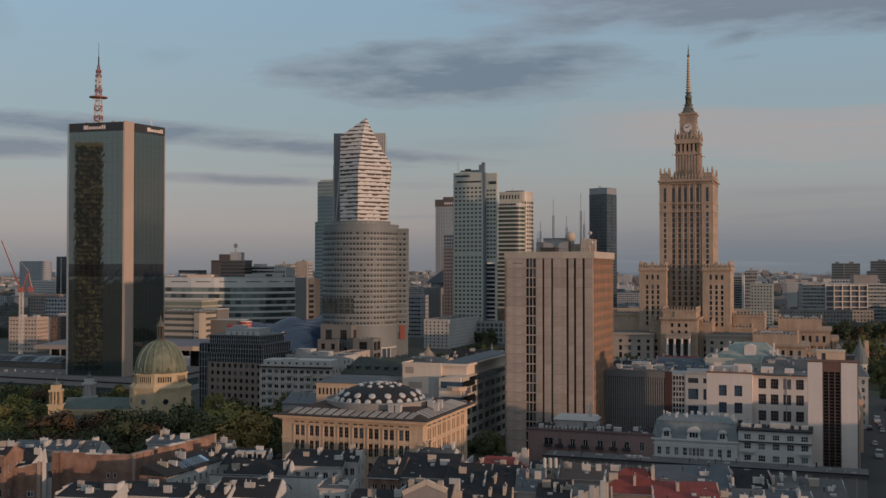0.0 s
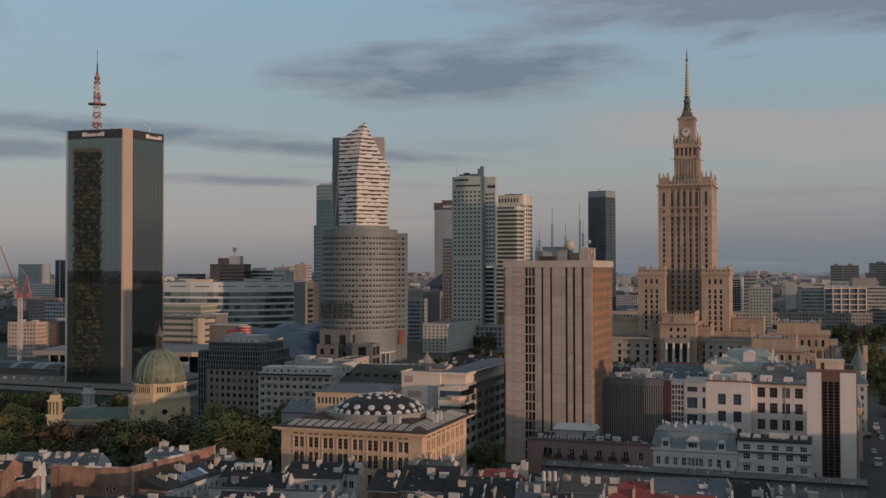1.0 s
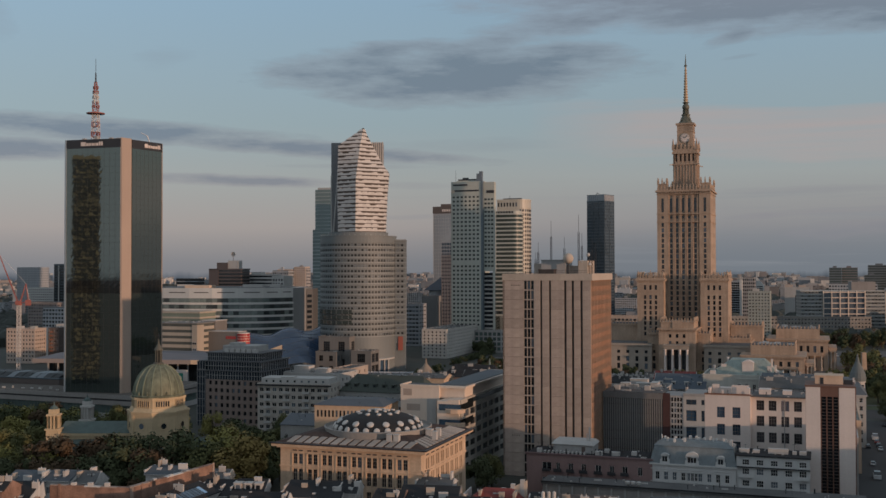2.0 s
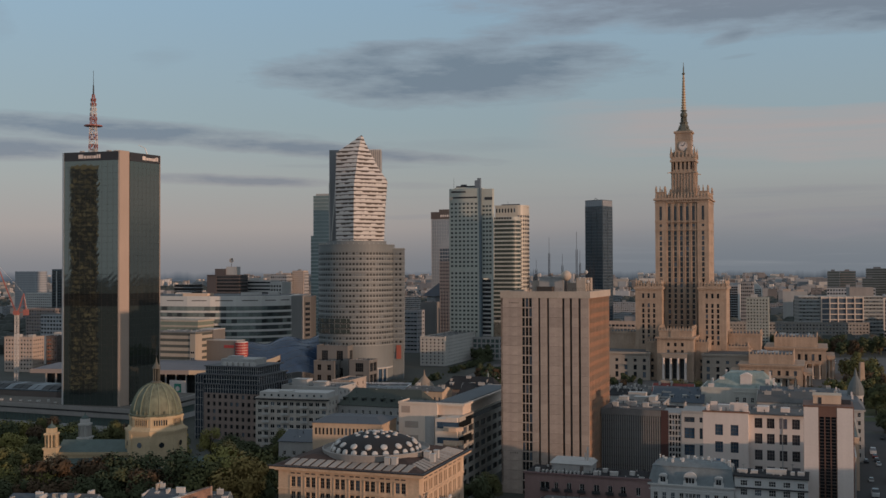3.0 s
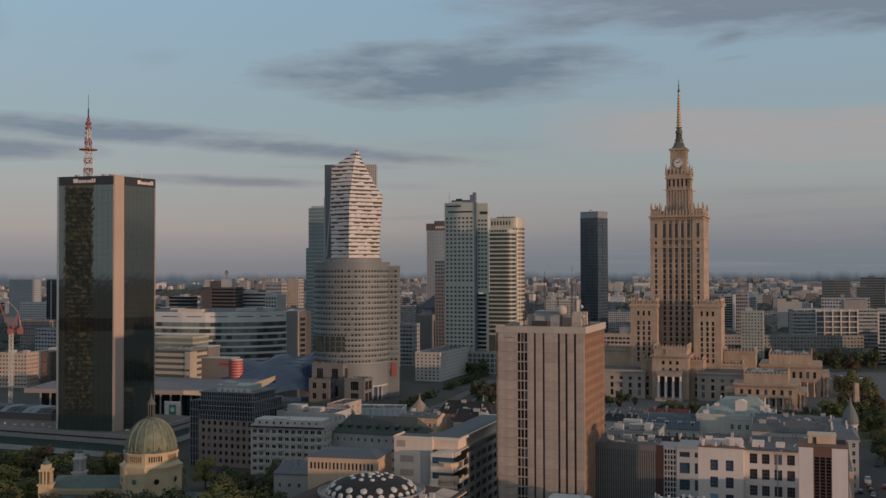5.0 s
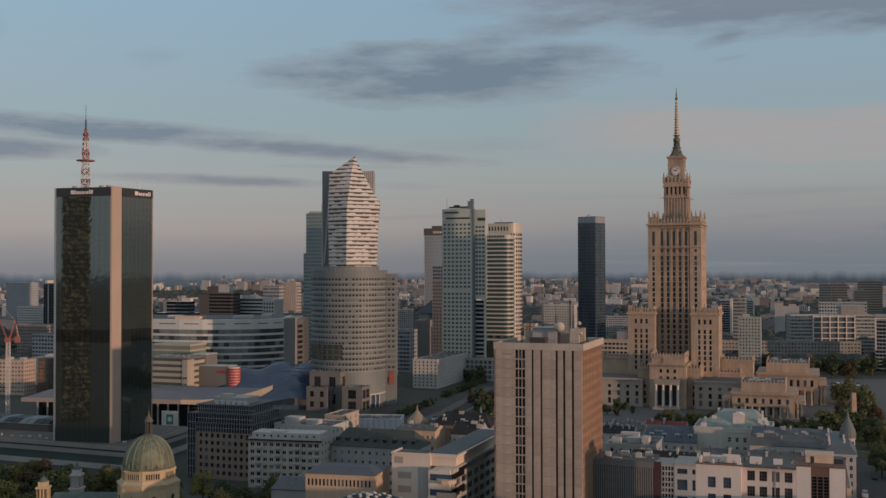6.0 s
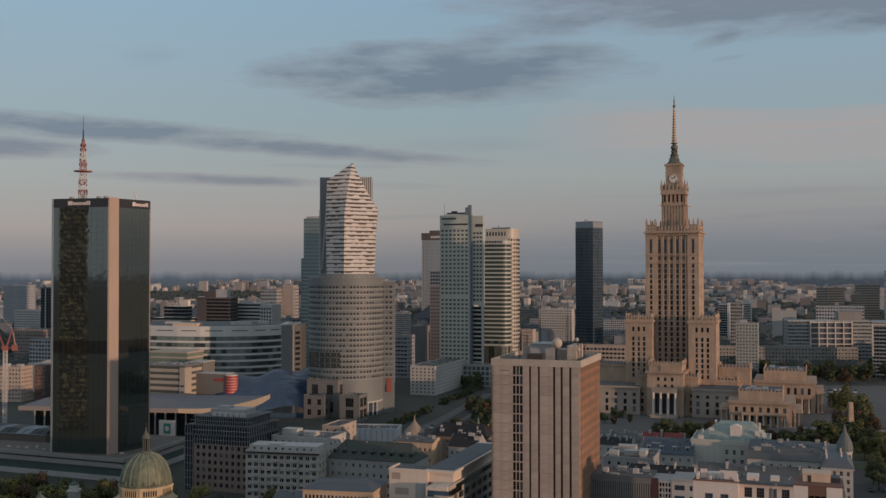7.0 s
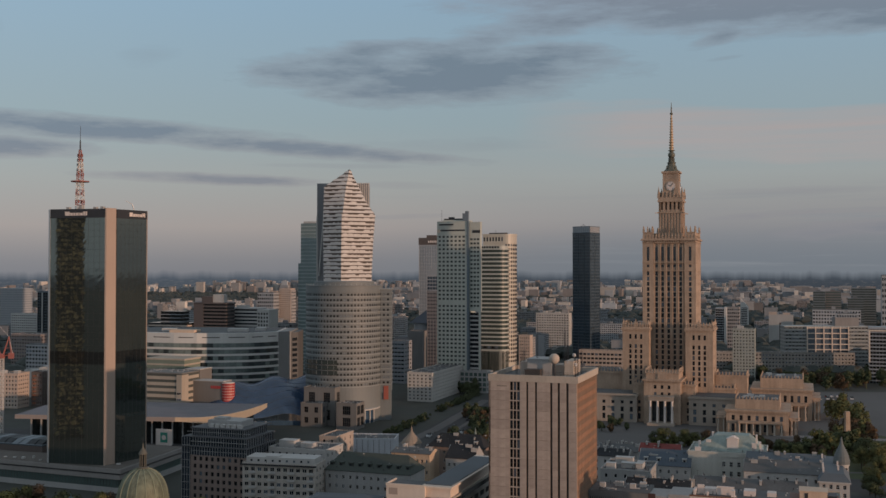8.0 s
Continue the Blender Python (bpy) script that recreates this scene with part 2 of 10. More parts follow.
def window_mesh(w, h, glass, frame_mat, bars):
    key = (round(w, 2), round(h, 2), glass.name, frame_mat.name, bars)
    if key not in PANES:
        g, t = Geo(), 0.09 if w < 3 else 0.14

        def lines(size, n):
            out = [0.0, t]
            for i in range(1, n + 1):
                out += [size * i / (n + 1) - t / 2, size * i / (n + 1) + t / 2]
            return out + [size - t, size]
        xs, zs = lines(w, bars[0]), lines(h, bars[1])
        nx = len(xs)
        g.v = [(x, -0.06, z) for z in zs for x in xs]
        for j in range(len(zs) - 1):
            for i in range(nx - 1):
                c = [j * nx + i, j * nx + i + 1, (j + 1) * nx + i + 1, (j + 1) * nx + i]
                if i % 2 == 0 or j % 2 == 0:
                    g.f.append(tuple(c))
                    g.m.append(1)
                else:
                    k = len(g.v)
                    g.v += [(g.v[q][0], 0.0, g.v[q][2]) for q in c]
                    g.f += [(k, k + 1, k + 2, k + 3)] + [(c[q], c[(q + 1) % 4], k + (q + 1) % 4, k + q) for q in range(4)]
                    g.m += [0, 1, 1, 1, 1]
        PANES[key] = g.mesh("window", [glass, frame_mat])
    return PANES[key]


def put_window(b, o, e, u, z, w, h, depth, glass, frame_mat, bars=(0, 0), name="window"):
    nx, ny = e[1], -e[0]
    m = Matrix.Translation((o[0] + e[0] * u - nx * depth, o[1] + e[1] * u - ny * depth, z)) @ Matrix.Rotation(math.atan2(e[1], e[0]), 4, "Z")
    me = window_mesh(w, h, glass, frame_mat, bars)
    n = FITTED.setdefault(b, [0, Geo(), (glass, frame_mat)])
    n[0] += 1
    if n[0] <= (36 if b.location.y < 600 else 5):
        part(name, me, None, b, at=m)
    else:
        n[1].add([tuple(m @ Vector(v.co)) for v in me.vertices], [tuple(p.vertices) for p in me.polygons])
        for k, p in enumerate(me.polygons):
            n[1].m[-len(me.polygons) + k] = p.material_index


def finish_windows(b):
    if b in FITTED and FITTED[b][1].f:
        part("window_rest", FITTED[b][1], list(FITTED[b][2]), b, kind="stuff")


def facade(b, g, o, e, length, z0, z1, cols, rows, glass, frame_mat, th=0.45, depth=0.32, bars=(0, 0), mi=0, name="window"):
    """A wall skin with real openings: strips between the storeys, piers between the windows, and a window in each opening."""
    last = z0
    for r0, r1 in rows:
        if r0 > last:
            g.along(o, e, 0, length, -th, 0, last, r0, mi)
        left = 0.0
        for c0, c1 in cols:
            if c0 > left:
                g.along(o, e, left, c0, -th, 0, r0, r1, mi)
            put_window(b, o, e, c0, r0, c1 - c0, r1 - r0, depth, glass, frame_mat, bars, name)
            left = c1
        if left < length:
            g.along(o, e, left, length, -th, 0, r0, r1, mi)
        last = r1
    if last < z1:
        g.along(o, e, 0, length, -th, 0, last, z1, mi)


def spread(a, b, n, w):
    """n openings of width w, evenly between a and b."""
    step = (b - a) / n
    return [(a + step * (i + 0.5) - w / 2, a + step * (i + 0.5) + w / 2) for i in range(n)]


def storeys(z0, step, n, sill, h):
    return [(z0 + step * i + sill, z0 + step * i + sill + h) for i in range(n)]


def litter(b, w, d, h, rise, seed, area=15):
    """Vents, cowls, ducts and small boxes, too small to count, strewn over a roof."""
    r, g = random.Random(seed), Geo()
    for i in range(int(w * d / area) + 3):
        u, v = r.uniform(0.8, w - 1.2), r.uniform(0.8, d - 1.2)
        z, t = h + rise(u, v) - 0.1, r.random()
        if t < 0.45:
            g.box(u, v, z, u + r.uniform(0.25, 0.7), v + r.uniform(0.25, 0.6), z + r.uniform(0.3, 0.8), 0)
        elif t < 0.7:
            g.turn(u, v, [(0.12, z), (0.12, z + r.uniform(0.6, 1.4)), (0.2, z + 1.4)], 6, 1)
        elif t < 0.85:
            g.box(u, v, z, u + r.uniform(1.2, 3.0), v + 0.4, z + 0.45, 0)
        else:
            q = r.uniform(1.6, 3.2)
            g.box(u, v, z, u + 0.05, v + 0.05, z + q, 1).box(u - 0.5, v, z + q - 0.3, u + 0.5, v + 0.04, z + q - 0.25, 1)
    part("roof_litter", g, [LIGHT_GREY, DARK_METAL], b, kind="stuff")


def house(name, label, category, x, y, turn, w, d, h, wall, roof, nf, nr, floors, glass, frame_mat, nl=0, base=1.0, ww=1.3, wh=1.7,
          parapet=0.7, z=0.0, group="", clutter=(), clutter_mat=None, cornice=None, bars=(0, 0), th=0.45):
    """A flat-roofed building whose corner at the front left stands at x, y; front along +x, depth along +y."""
    b = thing(name, label, category, x, y, turn, z, group)
    g = Geo()
    k = 0.45
    g.box(k, k, 0, w - k, d - k, h - 0.3)
    step = (h - base - 0.6) / floors
    rows = storeys(base, step, floors, (step - min(wh, step * 0.75)) * 0.55, min(wh, step * 0.75))
    for o, e, ln, n in (((0, 0), (1, 0), w, nf), ((w, k), (0, 1), d - 2 * k, nr), ((0, d - k), (0, -1), d - 2 * k, nl)):
        if n:
            facade(b, g, o, e, ln, 0, h, spread(0.4, ln - 0.4, n, min(ww, (ln - 0.8) / n * 0.86)), rows, glass, frame_mat, bars=bars, th=th)
        else:
            g.along(o, e, 0, ln, -k, 0, 0, h)
    g.along((w, d), (-1, 0), 0, w, -k, 0, 0, h)
    part("wall", g, wall, b)
    r = Geo().box(0.4, 0.4, h - 0.35, w - 0.4, d - 0.4, h)
    part("roof", r, roof, b)
    if parapet:
        p, t = Geo(), 0.35
        p.box(-0.12, -0.12, h, w + 0.12, t, h + parapet).box(-0.12, d - t, h, w + 0.12, d + 0.12, h + parapet)
        p.box(-0.12, t, h, t, d - t, h + parapet).box(w - t, t, h, w + 0.12, d - t, h + parapet)
        part("parapet", p, cornice or wall, b)
    for cx, cy, cw, cd, ch in clutter:
        part("roof_box", Geo().box(cx, cy, h, cx + cw, cy + cd, h + ch).box(cx - 0.15, cy - 0.15, h + ch, cx + cw + 0.15, cy + cd + 0.15, h + ch + 0.2), clutter_mat or roof, b)
    litter(b, w, d, h, lambda u, v: 0.0, int(w * x) % 97 + 3)
    finish_windows(b)
    return b


CONCRETE = surface("beige_concrete", (0.40, 0.33, 0.28), 0.85, big=0.08, bump=0.2)
CONCRETE_DARK = surface("dark_groove", (0.07, 0.06, 0.055), 0.8)
STONE = surface("palace_sandstone", (0.392, 0.287, 0.214), 0.85, var=0.34, big=0.09, fine=0.8, streak=0.4, bump=0.4)
STONE_GREY = surface("palace_plinth_stone", (0.36, 0.30, 0.25), 0.85, big=0.06, bump=0.25)
WHITE = surface("white_render", (0.70, 0.605, 0.555), 0.75, var=0.12)
PINKISH = surface("pale_pink_render", (0.68, 0.565, 0.475), 0.75, var=0.12)
GREY = surface("grey_render", (0.36, 0.35, 0.34), 0.8)
LIGHT_GREY = surface("light_grey_panel", (0.46, 0.44, 0.42), 0.7, var=0.15)
CREAM = surface("cream_stucco", (0.62, 0.45, 0.33), 0.8, var=0.2, bump=0.1)
SAND = surface("sand_stucco", (0.52, 0.385, 0.275), 0.8, var=0.24, bump=0.1)
BROWN = surface("brown_cladding", (0.12, 0.095, 0.085), 0.6)
BRICK = surface("red_brick", (0.27, 0.120, 0.078), 0.9, var=0.40, fine=2.5, bump=0.3)
PINK = surface("dull_pink_stucco", (0.25, 0.165, 0.155), 0.85)
ROOF_DARK = surface("bitumen_roof", (0.032, 0.033, 0.036), 0.9, big=0.15, var=0.35, streak=0, spec=0.2)
ROOF_GREY = surface("grey_sheet_roof", (0.10, 0.10, 0.10), 0.8, big=0.15, var=0.4, streak=0)
ROOF_GREEN = surface("verdigris_sheet_roof", (0.20, 0.24, 0.225), 0.75, big=0.2, var=0.25)
ROOF_RED = surface("red_tile_roof", (0.21, 0.045, 0.038), 0.8, big=0.2, var=0.3, fine=3)
COPPER = surface("weathered_copper_dome", (0.158, 0.168, 0.115), 0.6, metal=0.2, big=0.3, var=0.42, streak=0.8)
SILVER = surface("aluminium", (0.55, 0.55, 0.55), 0.4, metal=0.7, var=0.1)
DARK_METAL = surface("dark_metal", (0.05, 0.05, 0.055), 0.5, metal=0.4)
FRAME_W = surface("white_window_frame", (0.60, 0.58, 0.55), 0.6, var=0.05, streak=0)
FRAME_D = surface("dark_window_frame", (0.06, 0.055, 0.05), 0.5, var=0.05, streak=0)
GLASS = surface("window_glass", (0.018, 0.022, 0.027), 0.12, var=0.3, streak=0, vary=0.9, spec=0.7, pale=0.16)
GLASS_BLUE = surface("blue_window_glass", (0.040, 0.072, 0.112), 0.12, var=0.5, big=0.5, streak=0, vary=0.9, spec=0.8, pale=0.07)
GLASS_BLACK = surface("black_curtain_glass", (0.012, 0.014, 0.015), 0.07, var=0.2, streak=0, vary=0.5, spec=0.75)
GLASS_GREEN = surface("green_curtain_glass", (0.09, 0.125, 0.118), 0.1, var=0.2, streak=0, vary=0.5, spec=0.8)
ASPHALT = surface("asphalt", (0.045, 0.044, 0.045), 0.9, big=0.02, var=0.3, streak=0)
PAVING = surface("paving", (0.115, 0.108, 0.103), 0.9, big=0.02, var=0.25, streak=0)
SOIL = surface("park_and_city_ground", (0.055, 0.058, 0.050), 0.95, big=0.006, fine=0.05, var=0.5, streak=0)

# ---- ground ----
g = Geo()
N = 64
g.add([(0, 0, 0)] + [(5400 * math.cos(2 * math.pi * i / N), 5400 * math.sin(2 * math.pi * i / N), 0) for i in range(N)], [(0, 1 + i, 1 + (i + 1) % N) for i in range(N)])
setting("ground", g, SOIL, "dark city ground of soil, lawns and courtyards")
GRID = -20.0


# ---- near concrete office tower ----
ORANGE = surface("orange_brown_spandrel", (0.40, 0.185, 0.105), 0.6, var=0.45, big=0.12)
CONCRETE_PALE = surface("pale_concrete_parapet", (0.46, 0.385, 0.32), 0.85, big=0.1)


BRONZE_PANE = surface("bronze_pane", (0.15, 0.125, 0.105), 0.2, var=0.4, streak=0, vary=0.7)
FIN_TAN = surface("tan_fin", (0.40, 0.265, 0.185), 0.7, var=0.2)


def office_tower():
    b = thing("office_tower", "beige concrete panel office tower with dark vertical grooves", "office tower", 22.3, 377.5, GRID)
    W, D, H, F = 32.1, 37.4, 69.8, 3.42
    g = Geo().box(0.7, 0.7, 0, W - 0.5, D, H)
    g.along((0, D), (0, -1), 0, D, -0.7, 0, 0, H)
    part("wall", g, CONCRETE_DARK, b)
    strips = [(0.0, 7.7), (11.6, 13.9), (14.6, 17.1), (17.8, 22.6), (23.4, 25.3), (26.1, 28.4), (29.2, 32.1)]
    n = int(H / F) + 1
    made = {}
    for u0, u1 in strips:
        me = Geo().box(0.02, -0.25, 0.03, u1 - u0 - 0.02, 0.68, F - 0.04).mesh("panel", surface("panel_concrete", (0.39, 0.312, 0.265), 0.85, big=0.3, var=0.26, vary=0.2, bump=0.2) if not made else made[0])
        made[0] = me.materials[0]
        for k in range(n):
            z = H - F * (k + 1)
            part("panel", me, None, b, at=Matrix.Translation((u0, 0.25, z)))
    for u in (14.25, 17.45, 23.0, 25.7, 28.8):
        part("groove_rib", Geo().box(u - 0.08, 0.25, 0, u + 0.08, 0.72, H), FRAME_D, b)
    for k in range(n - 1):
        z = H - F * (k + 1)
        for i in range(3):
            put_window(b, (7.7, 0.2), (1, 0), 0.16 + i * 1.27, z + 0.2, 0.98, 3.02, 0.25, GLASS, FRAME_D, (0, 1))
        part("window_spandrel", Geo().box(7.72, 0.1, z - 0.2, 11.58, 0.69, z + 0.2), CONCRETE, b)
    for i in range(4):
        part("window_mullion", Geo().box(7.7 + i * 1.27, 0.05, 0, 7.88 + i * 1.27, 0.6, H), CONCRETE, b)
    # side with fins, dark windows and orange spandrels
    o, e = (W - 0.5, 0.7), (0, 1)
    n_bay = 14
    bay = (D - 1.4) / n_bay
    for i in range(n_bay + 1):
        part("fin", Geo().along(o, e, 0.1 + bay * i - 0.22, 0.1 + bay * i + 0.22, 0, 0.62, 0, H), FIN_TAN, b)
    for k in range(n - 1):
        z = H - F * (k + 1)
        part("side_spandrel", Geo().along(o, e, 0.4, D - 1.3, 0, 0.30, z - 0.02, z + 1.25), ORANGE, b)
        part("side_lintel", Geo().along(o, e, 0.4, D - 1.3, 0, 0.24, z + F - 0.5, z + F - 0.02), ORANGE, b)
        for i in range(n_bay):
            put_window(b, o, e, 0.32 + bay * i, z + 1.25, bay - 0.44, F - 1.75, -0.12, BRONZE_PANE, FIN_TAN)
    p = Geo().box(-0.15, -0.15, H, W + 0.55, 0.6, H + 2.4).box(-0.15, 0.6, H, 0.6, D + 0.3, H + 2.4).box(W - 0.2, 0.6, H, W + 0.55, D + 0.3, H + 2.4).box(0.6, D - 0.4, H, W - 0.2, D + 0.3, H + 2.4)
    part("parapet", p, CONCRETE_PALE, b)
    part("roof", Geo().box(0.6, 0.6, H, W - 0.2, D - 0.4, H + 0.9), ROOF_GREY, b)
    dots = surface("vent_hole", (0.03, 0.03, 0.03), 0.9, streak=0)
    for i in range(6):
        part("vent", Geo().box(3.2 + i * 0.62, -0.03, H - 1.9, 3.5 + i * 0.62, 0.05, H - 1.55), dots, b)
        if i < 4:
            part("vent", Geo().box(3.4 + i * 0.8, -0.03, 14.2, 3.7 + i * 0.8, 0.05, 14.6), dots, b)
    h = H + 0.9
    part("plant_room", Geo().box(12, 9, h, 21, 20, h + 6.3).box(11.8, 8.8, h + 6.3, 21.2, 20.2, h + 6.6), surface("blue_grey_louvre", (0.36, 0.345, 0.335), 0.7), b)
    part("plant_room", Geo().box(8.5, 12, h, 12, 22, h + 5.2), CONCRETE, b)
    part("plant_room", Geo().box(26, 8, h, 29.3, 20, h + 6.2), CONCRETE_PALE, b)
    part("plant_room", Geo().box(21, 11, h, 26, 20, h + 4.4), CONCRETE, b)
    part("plant_hatch", Geo().box(12.0, 5, h, 17.6, 8.6, h + 2.8).box(11.8, 4.8, h + 2.8, 17.8, 8.8, h + 3.1), CONCRETE_DARK, b)
    dome = part("radome", Geo().turn(0, 0, [(0.05, -1.9)] + [(1.9 * math.cos(a), 1.9 * math.sin(a)) for a in [radians(x) for x in range(-75, 90, 15)]] + [(0.05, 1.9)], 20), CONCRETE_PALE, b, "pale round radome ball", at=Matrix.Translation((22.5, 7, h + 7.0)), smooth=True)
    part("stand", Geo().turn(0, 0, [(0.35, -7.0), (0.35, -1.7)], 8), DARK_METAL, dome)
    for u, v, top in ((6.6, 14, 8.5), (7.8, 17, 9.5), (9.6, 14, 13), (14.5, 14, 21), (24.8, 14, 23), (27.0, 9.5, 16), (29.5, 10, 10.5), (30.2, 12, 14), (31, 14, 13), (28.2, 16, 11), (19, 16, 15)):
        m = Geo()
        s = 0.24
        for dx, dy in ((-s, -s), (s, -s), (s, s), (-s, s)):
            m.box(u + dx - 0.045, v + dy - 0.045, h, u + dx + 0.045, v + dy + 0.045, h + top * 0.72)
        z = h
        while z < h + top * 0.72 - 1:
            m.beam((u - s, v - s, z), (u + s, v - s, z + 1), 0.06).beam((u + s, v - s, z), (u + s, v + s, z + 1), 0.06).beam((u - s, v + s, z), (u - s, v - s, z + 1), 0.06)
            z += 1
        m.box(u - 0.05, v - 0.05, h + top * 0.72, u + 0.05, v + 0.05, h + top)
        part("antenna_mast", m, DARK_METAL, b)
    for u, v, z in ((29.8, 9.4, 4.5), (29.2, 9.6, 8.0), (27.2, 8.6, 5.5)):
        part("dish", Geo().turn(u, v, [(0.1, h + z - 0.5), (0.7, h + z), (0.65, h + z + 0.7), (0.1, h + z + 1.0)], 12), LIGHT_GREY, b)
    part("railing", Geo().box(1, 2, h + 2.6, 30.5, 2.06, h + 2.66).box(1, 2, h + 2.0, 30.5, 2.06, h + 2.05), DARK_METAL, b)
    for i in range(14):
        part("railing_post", Geo().box(1 + i * 2.27, 2, h, 1.06 + i * 2.27, 2.06, h + 2.66), DARK_METAL, b)
    finish_windows(b)


office_tower()


# ---- dark glass hotel tower ----
def hotel_tower():
    L, C1, C2, R = (-191.2, 533.6), (-160.6, 525.4), (-156.9, 530.6), (-146.4, 548.4)
    B = (-176.5, 562.0)
    glass = surface("mirror_curtain_glass", (0.030, 0.036, 0.034), 0.03, var=0.2, streak=0, spec=0.5)
    glass.node_tree.nodes["Principled BSDF"].inputs["IOR"].default_value = 2.55
    glass.node_tree.nodes["Principled BSDF"].inputs["Specular Tint"].default_value = (0.72, 0.81, 0.76, 1)
    dark = surface("belt_glass", (0.016, 0.018, 0.018), 0.06, streak=0, spec=0.8)
    steel = surface("pale_pillar_cladding", (0.47, 0.355, 0.285), 0.45, var=0.1, metal=0.15)
    b = thing("hotel_tower", "tall dark mirror-glass hotel tower with pale corner pillar", "hotel tower", 0, 0)
    part("core", Geo().prism([(-190.6, 534.2), (-160.8, 526.2), (-157.5, 531.0), (-147.2, 548.4), B], 0, 139.6), BROWN, b)
    rnd = random.Random(4)

    def face(p, q, n, name):
        p, q = Vector(p), Vector(q)
        ln = (q - p).length
        e = (q - p) / ln
        nrm = Vector((e.y, -e.x))
        for k in range(39):
            z0, z1 = 11.0 + 3.2 * k, 14.15 + 3.2 * k
            belt = 16 <= k <= 17
            g = Geo()
            pts = []
            for z in (z0, (z0 + z1) / 2, z1):
                for i in range(n + 1):
                    u, d = ln * i / n, 0.35 + rnd.gauss(0, 0.0016)
                    pts.append((p.x + e.x * u + nrm.x * d, p.y + e.y * u + nrm.y * d, z))
            m = n + 1
            g.add(pts, [(r * m + i, r * m + i + 1, r * m + m + i + 1, r * m + m + i) for r in range(2) for i in range(n)])
            k0 = len(g.v)
            rear = [(p.x + e.x * u, p.y + e.y * u, z) for u, z in ((0, z0), (ln, z0), (ln, z1), (0, z1))]
            g.v += rear
            g.f += [(k0, k0 + 1, n, 0), (k0 + 3, k0, 0, 2 * m), (k0 + 1, k0 + 2, 2 * m + n, n), (k0 + 2, k0 + 3, 2 * m, 2 * m + n)]
            g.m += [0] * 4
            part(name, g, dark if belt else glass, b)
        return p, e, ln

    for p, q, n, name, w0 in ((L, C1, 20, "glass_band", 0.28), (C2, R, 15, "side_glass_band", 0.40)):
        p, e, ln = face(p, q, n, name)
        part("sign_band", Geo().along(p, e, 0, ln, -0.1, 0.5, 135.8, 140.2), DARK_METAL, b)
        # brand lettering as plain pale blocks
        w = [2.7, 1.4, 1.1, 1.1, 0.6, 1.4, 0.9, 0.9]
        u = ln * w0
        for i, s in enumerate(w):
            s *= 1.0 if n == 20 else 0.82
            part("sign_block", Geo().along(p, e, u, u + s, 0.5, 0.62, 136.9, 138.9 if i in (0, 6, 7) else 138.3), WHITE, b)
            u += s + 0.35
        for i in range(0, n + 1, 2):
            part("mullion", Geo().along(p, e, ln * i / n - 0.03, ln * i / n + 0.03, 0.30, 0.39, 11, 135.8), FRAME_D, b)
    pillar = Geo()
    part("corner_pillar", pillar.prism([(-160.9, 525.0), (-160.1, 524.9), (-156.8, 530.1), (-157.2, 531.0), (-160.6, 526.4)], 0, 140.6), steel, b)
    part("corner_pillar", Geo().prism([(-191.9, 533.4), (-190.9, 532.9), (-190.3, 534.6), (-191.4, 535.4)], 12.2, 140.2), SILVER, b)
    part("corner_pillar", Geo().prism([(-146.9, 547.9), (-146.0, 548.0), (-146.2, 549.6), (-147.4, 549.4)], 0, 140.2), steel, b)
    part("roof", Geo().prism([(-191.2, 534), (-160.8, 526), (-157.2, 531), (-147.0, 548.4), B], 139.6, 140.3), ROOF_DARK, b)
    part("davit", Geo().beam((-151.5, 544, 140), (-152.5, 543, 143.6), 0.35).beam((-152.5, 543, 143.6), (-155.5, 542, 145.2), 0.3), SILVER, b)
    # podium
    P = [(-262, 563), (-150.0, 515.5), (-133.5, 580), (-194, 602), (-200, 560.5), (-262, 583)]

    def grown(d):
        c = Vector((-195, 575))
        return [tuple(c + (Vector(q) - c) * (1 + d / 60)) for q in P]
    part("podium_base", Geo().prism(grown(-2.0), 0, 9.6), GLASS_GREEN, b, "green glass podium walls")
    for i in range(60):
        q = Vector(grown(-2.0)[0]).lerp(Vector(grown(-2.0)[1]), (i + 0.5) / 60)
        part("podium_mullion", Geo().box(q.x - 0.08, q.y - 0.14, 0, q.x + 0.08, q.y + 0.06, 7.0), FRAME_D, b)
    taupe = surface("taupe_podium_panel", (0.27, 0.25, 0.235), 0.8)
    part("podium_band", Geo().prism(grown(0), 6.8, 9.0), taupe, b)
    part("podium_band", Geo().prism(grown(0.5), 9.9, 12.0), taupe, b)
    part("podium_slot", Geo().prism(grown(-1.5), 9.0, 9.9), DARK_METAL, b)
    part("podium_base_band", Geo().prism(grown(-1.0), 0, 2.6), GREY, b)
    part("podium_roof", Geo().prism(grown(-0.6), 12.0, 12.2), surface("gravel_roof", (0.15, 0.135, 0.12), 0.95, big=0.05, fine=3, var=0.35, streak=0, spec=0.1), b)
    for i in range(16):
        x, y = -236 + i * 5.4, 556 - i * 2.1 + rnd.uniform(-3, 3)
        if y > 0:
            part("roof_vent", Geo().box(x, y, 12.2, x + rnd.uniform(0.5, 2), y + 1, 12.2 + rnd.uniform(0.4, 1.2)), LIGHT_GREY, b)
    # antenna mast
    red, wht = surface("mast_red", (0.34, 0.12, 0.10), 0.6), surface("mast_white", (0.65, 0.6, 0.56), 0.6)
    mast = thing("antenna_mast", "red and white lattice antenna mast on the hotel roof", "antenna", -178.7, 541, 0, 140.3)

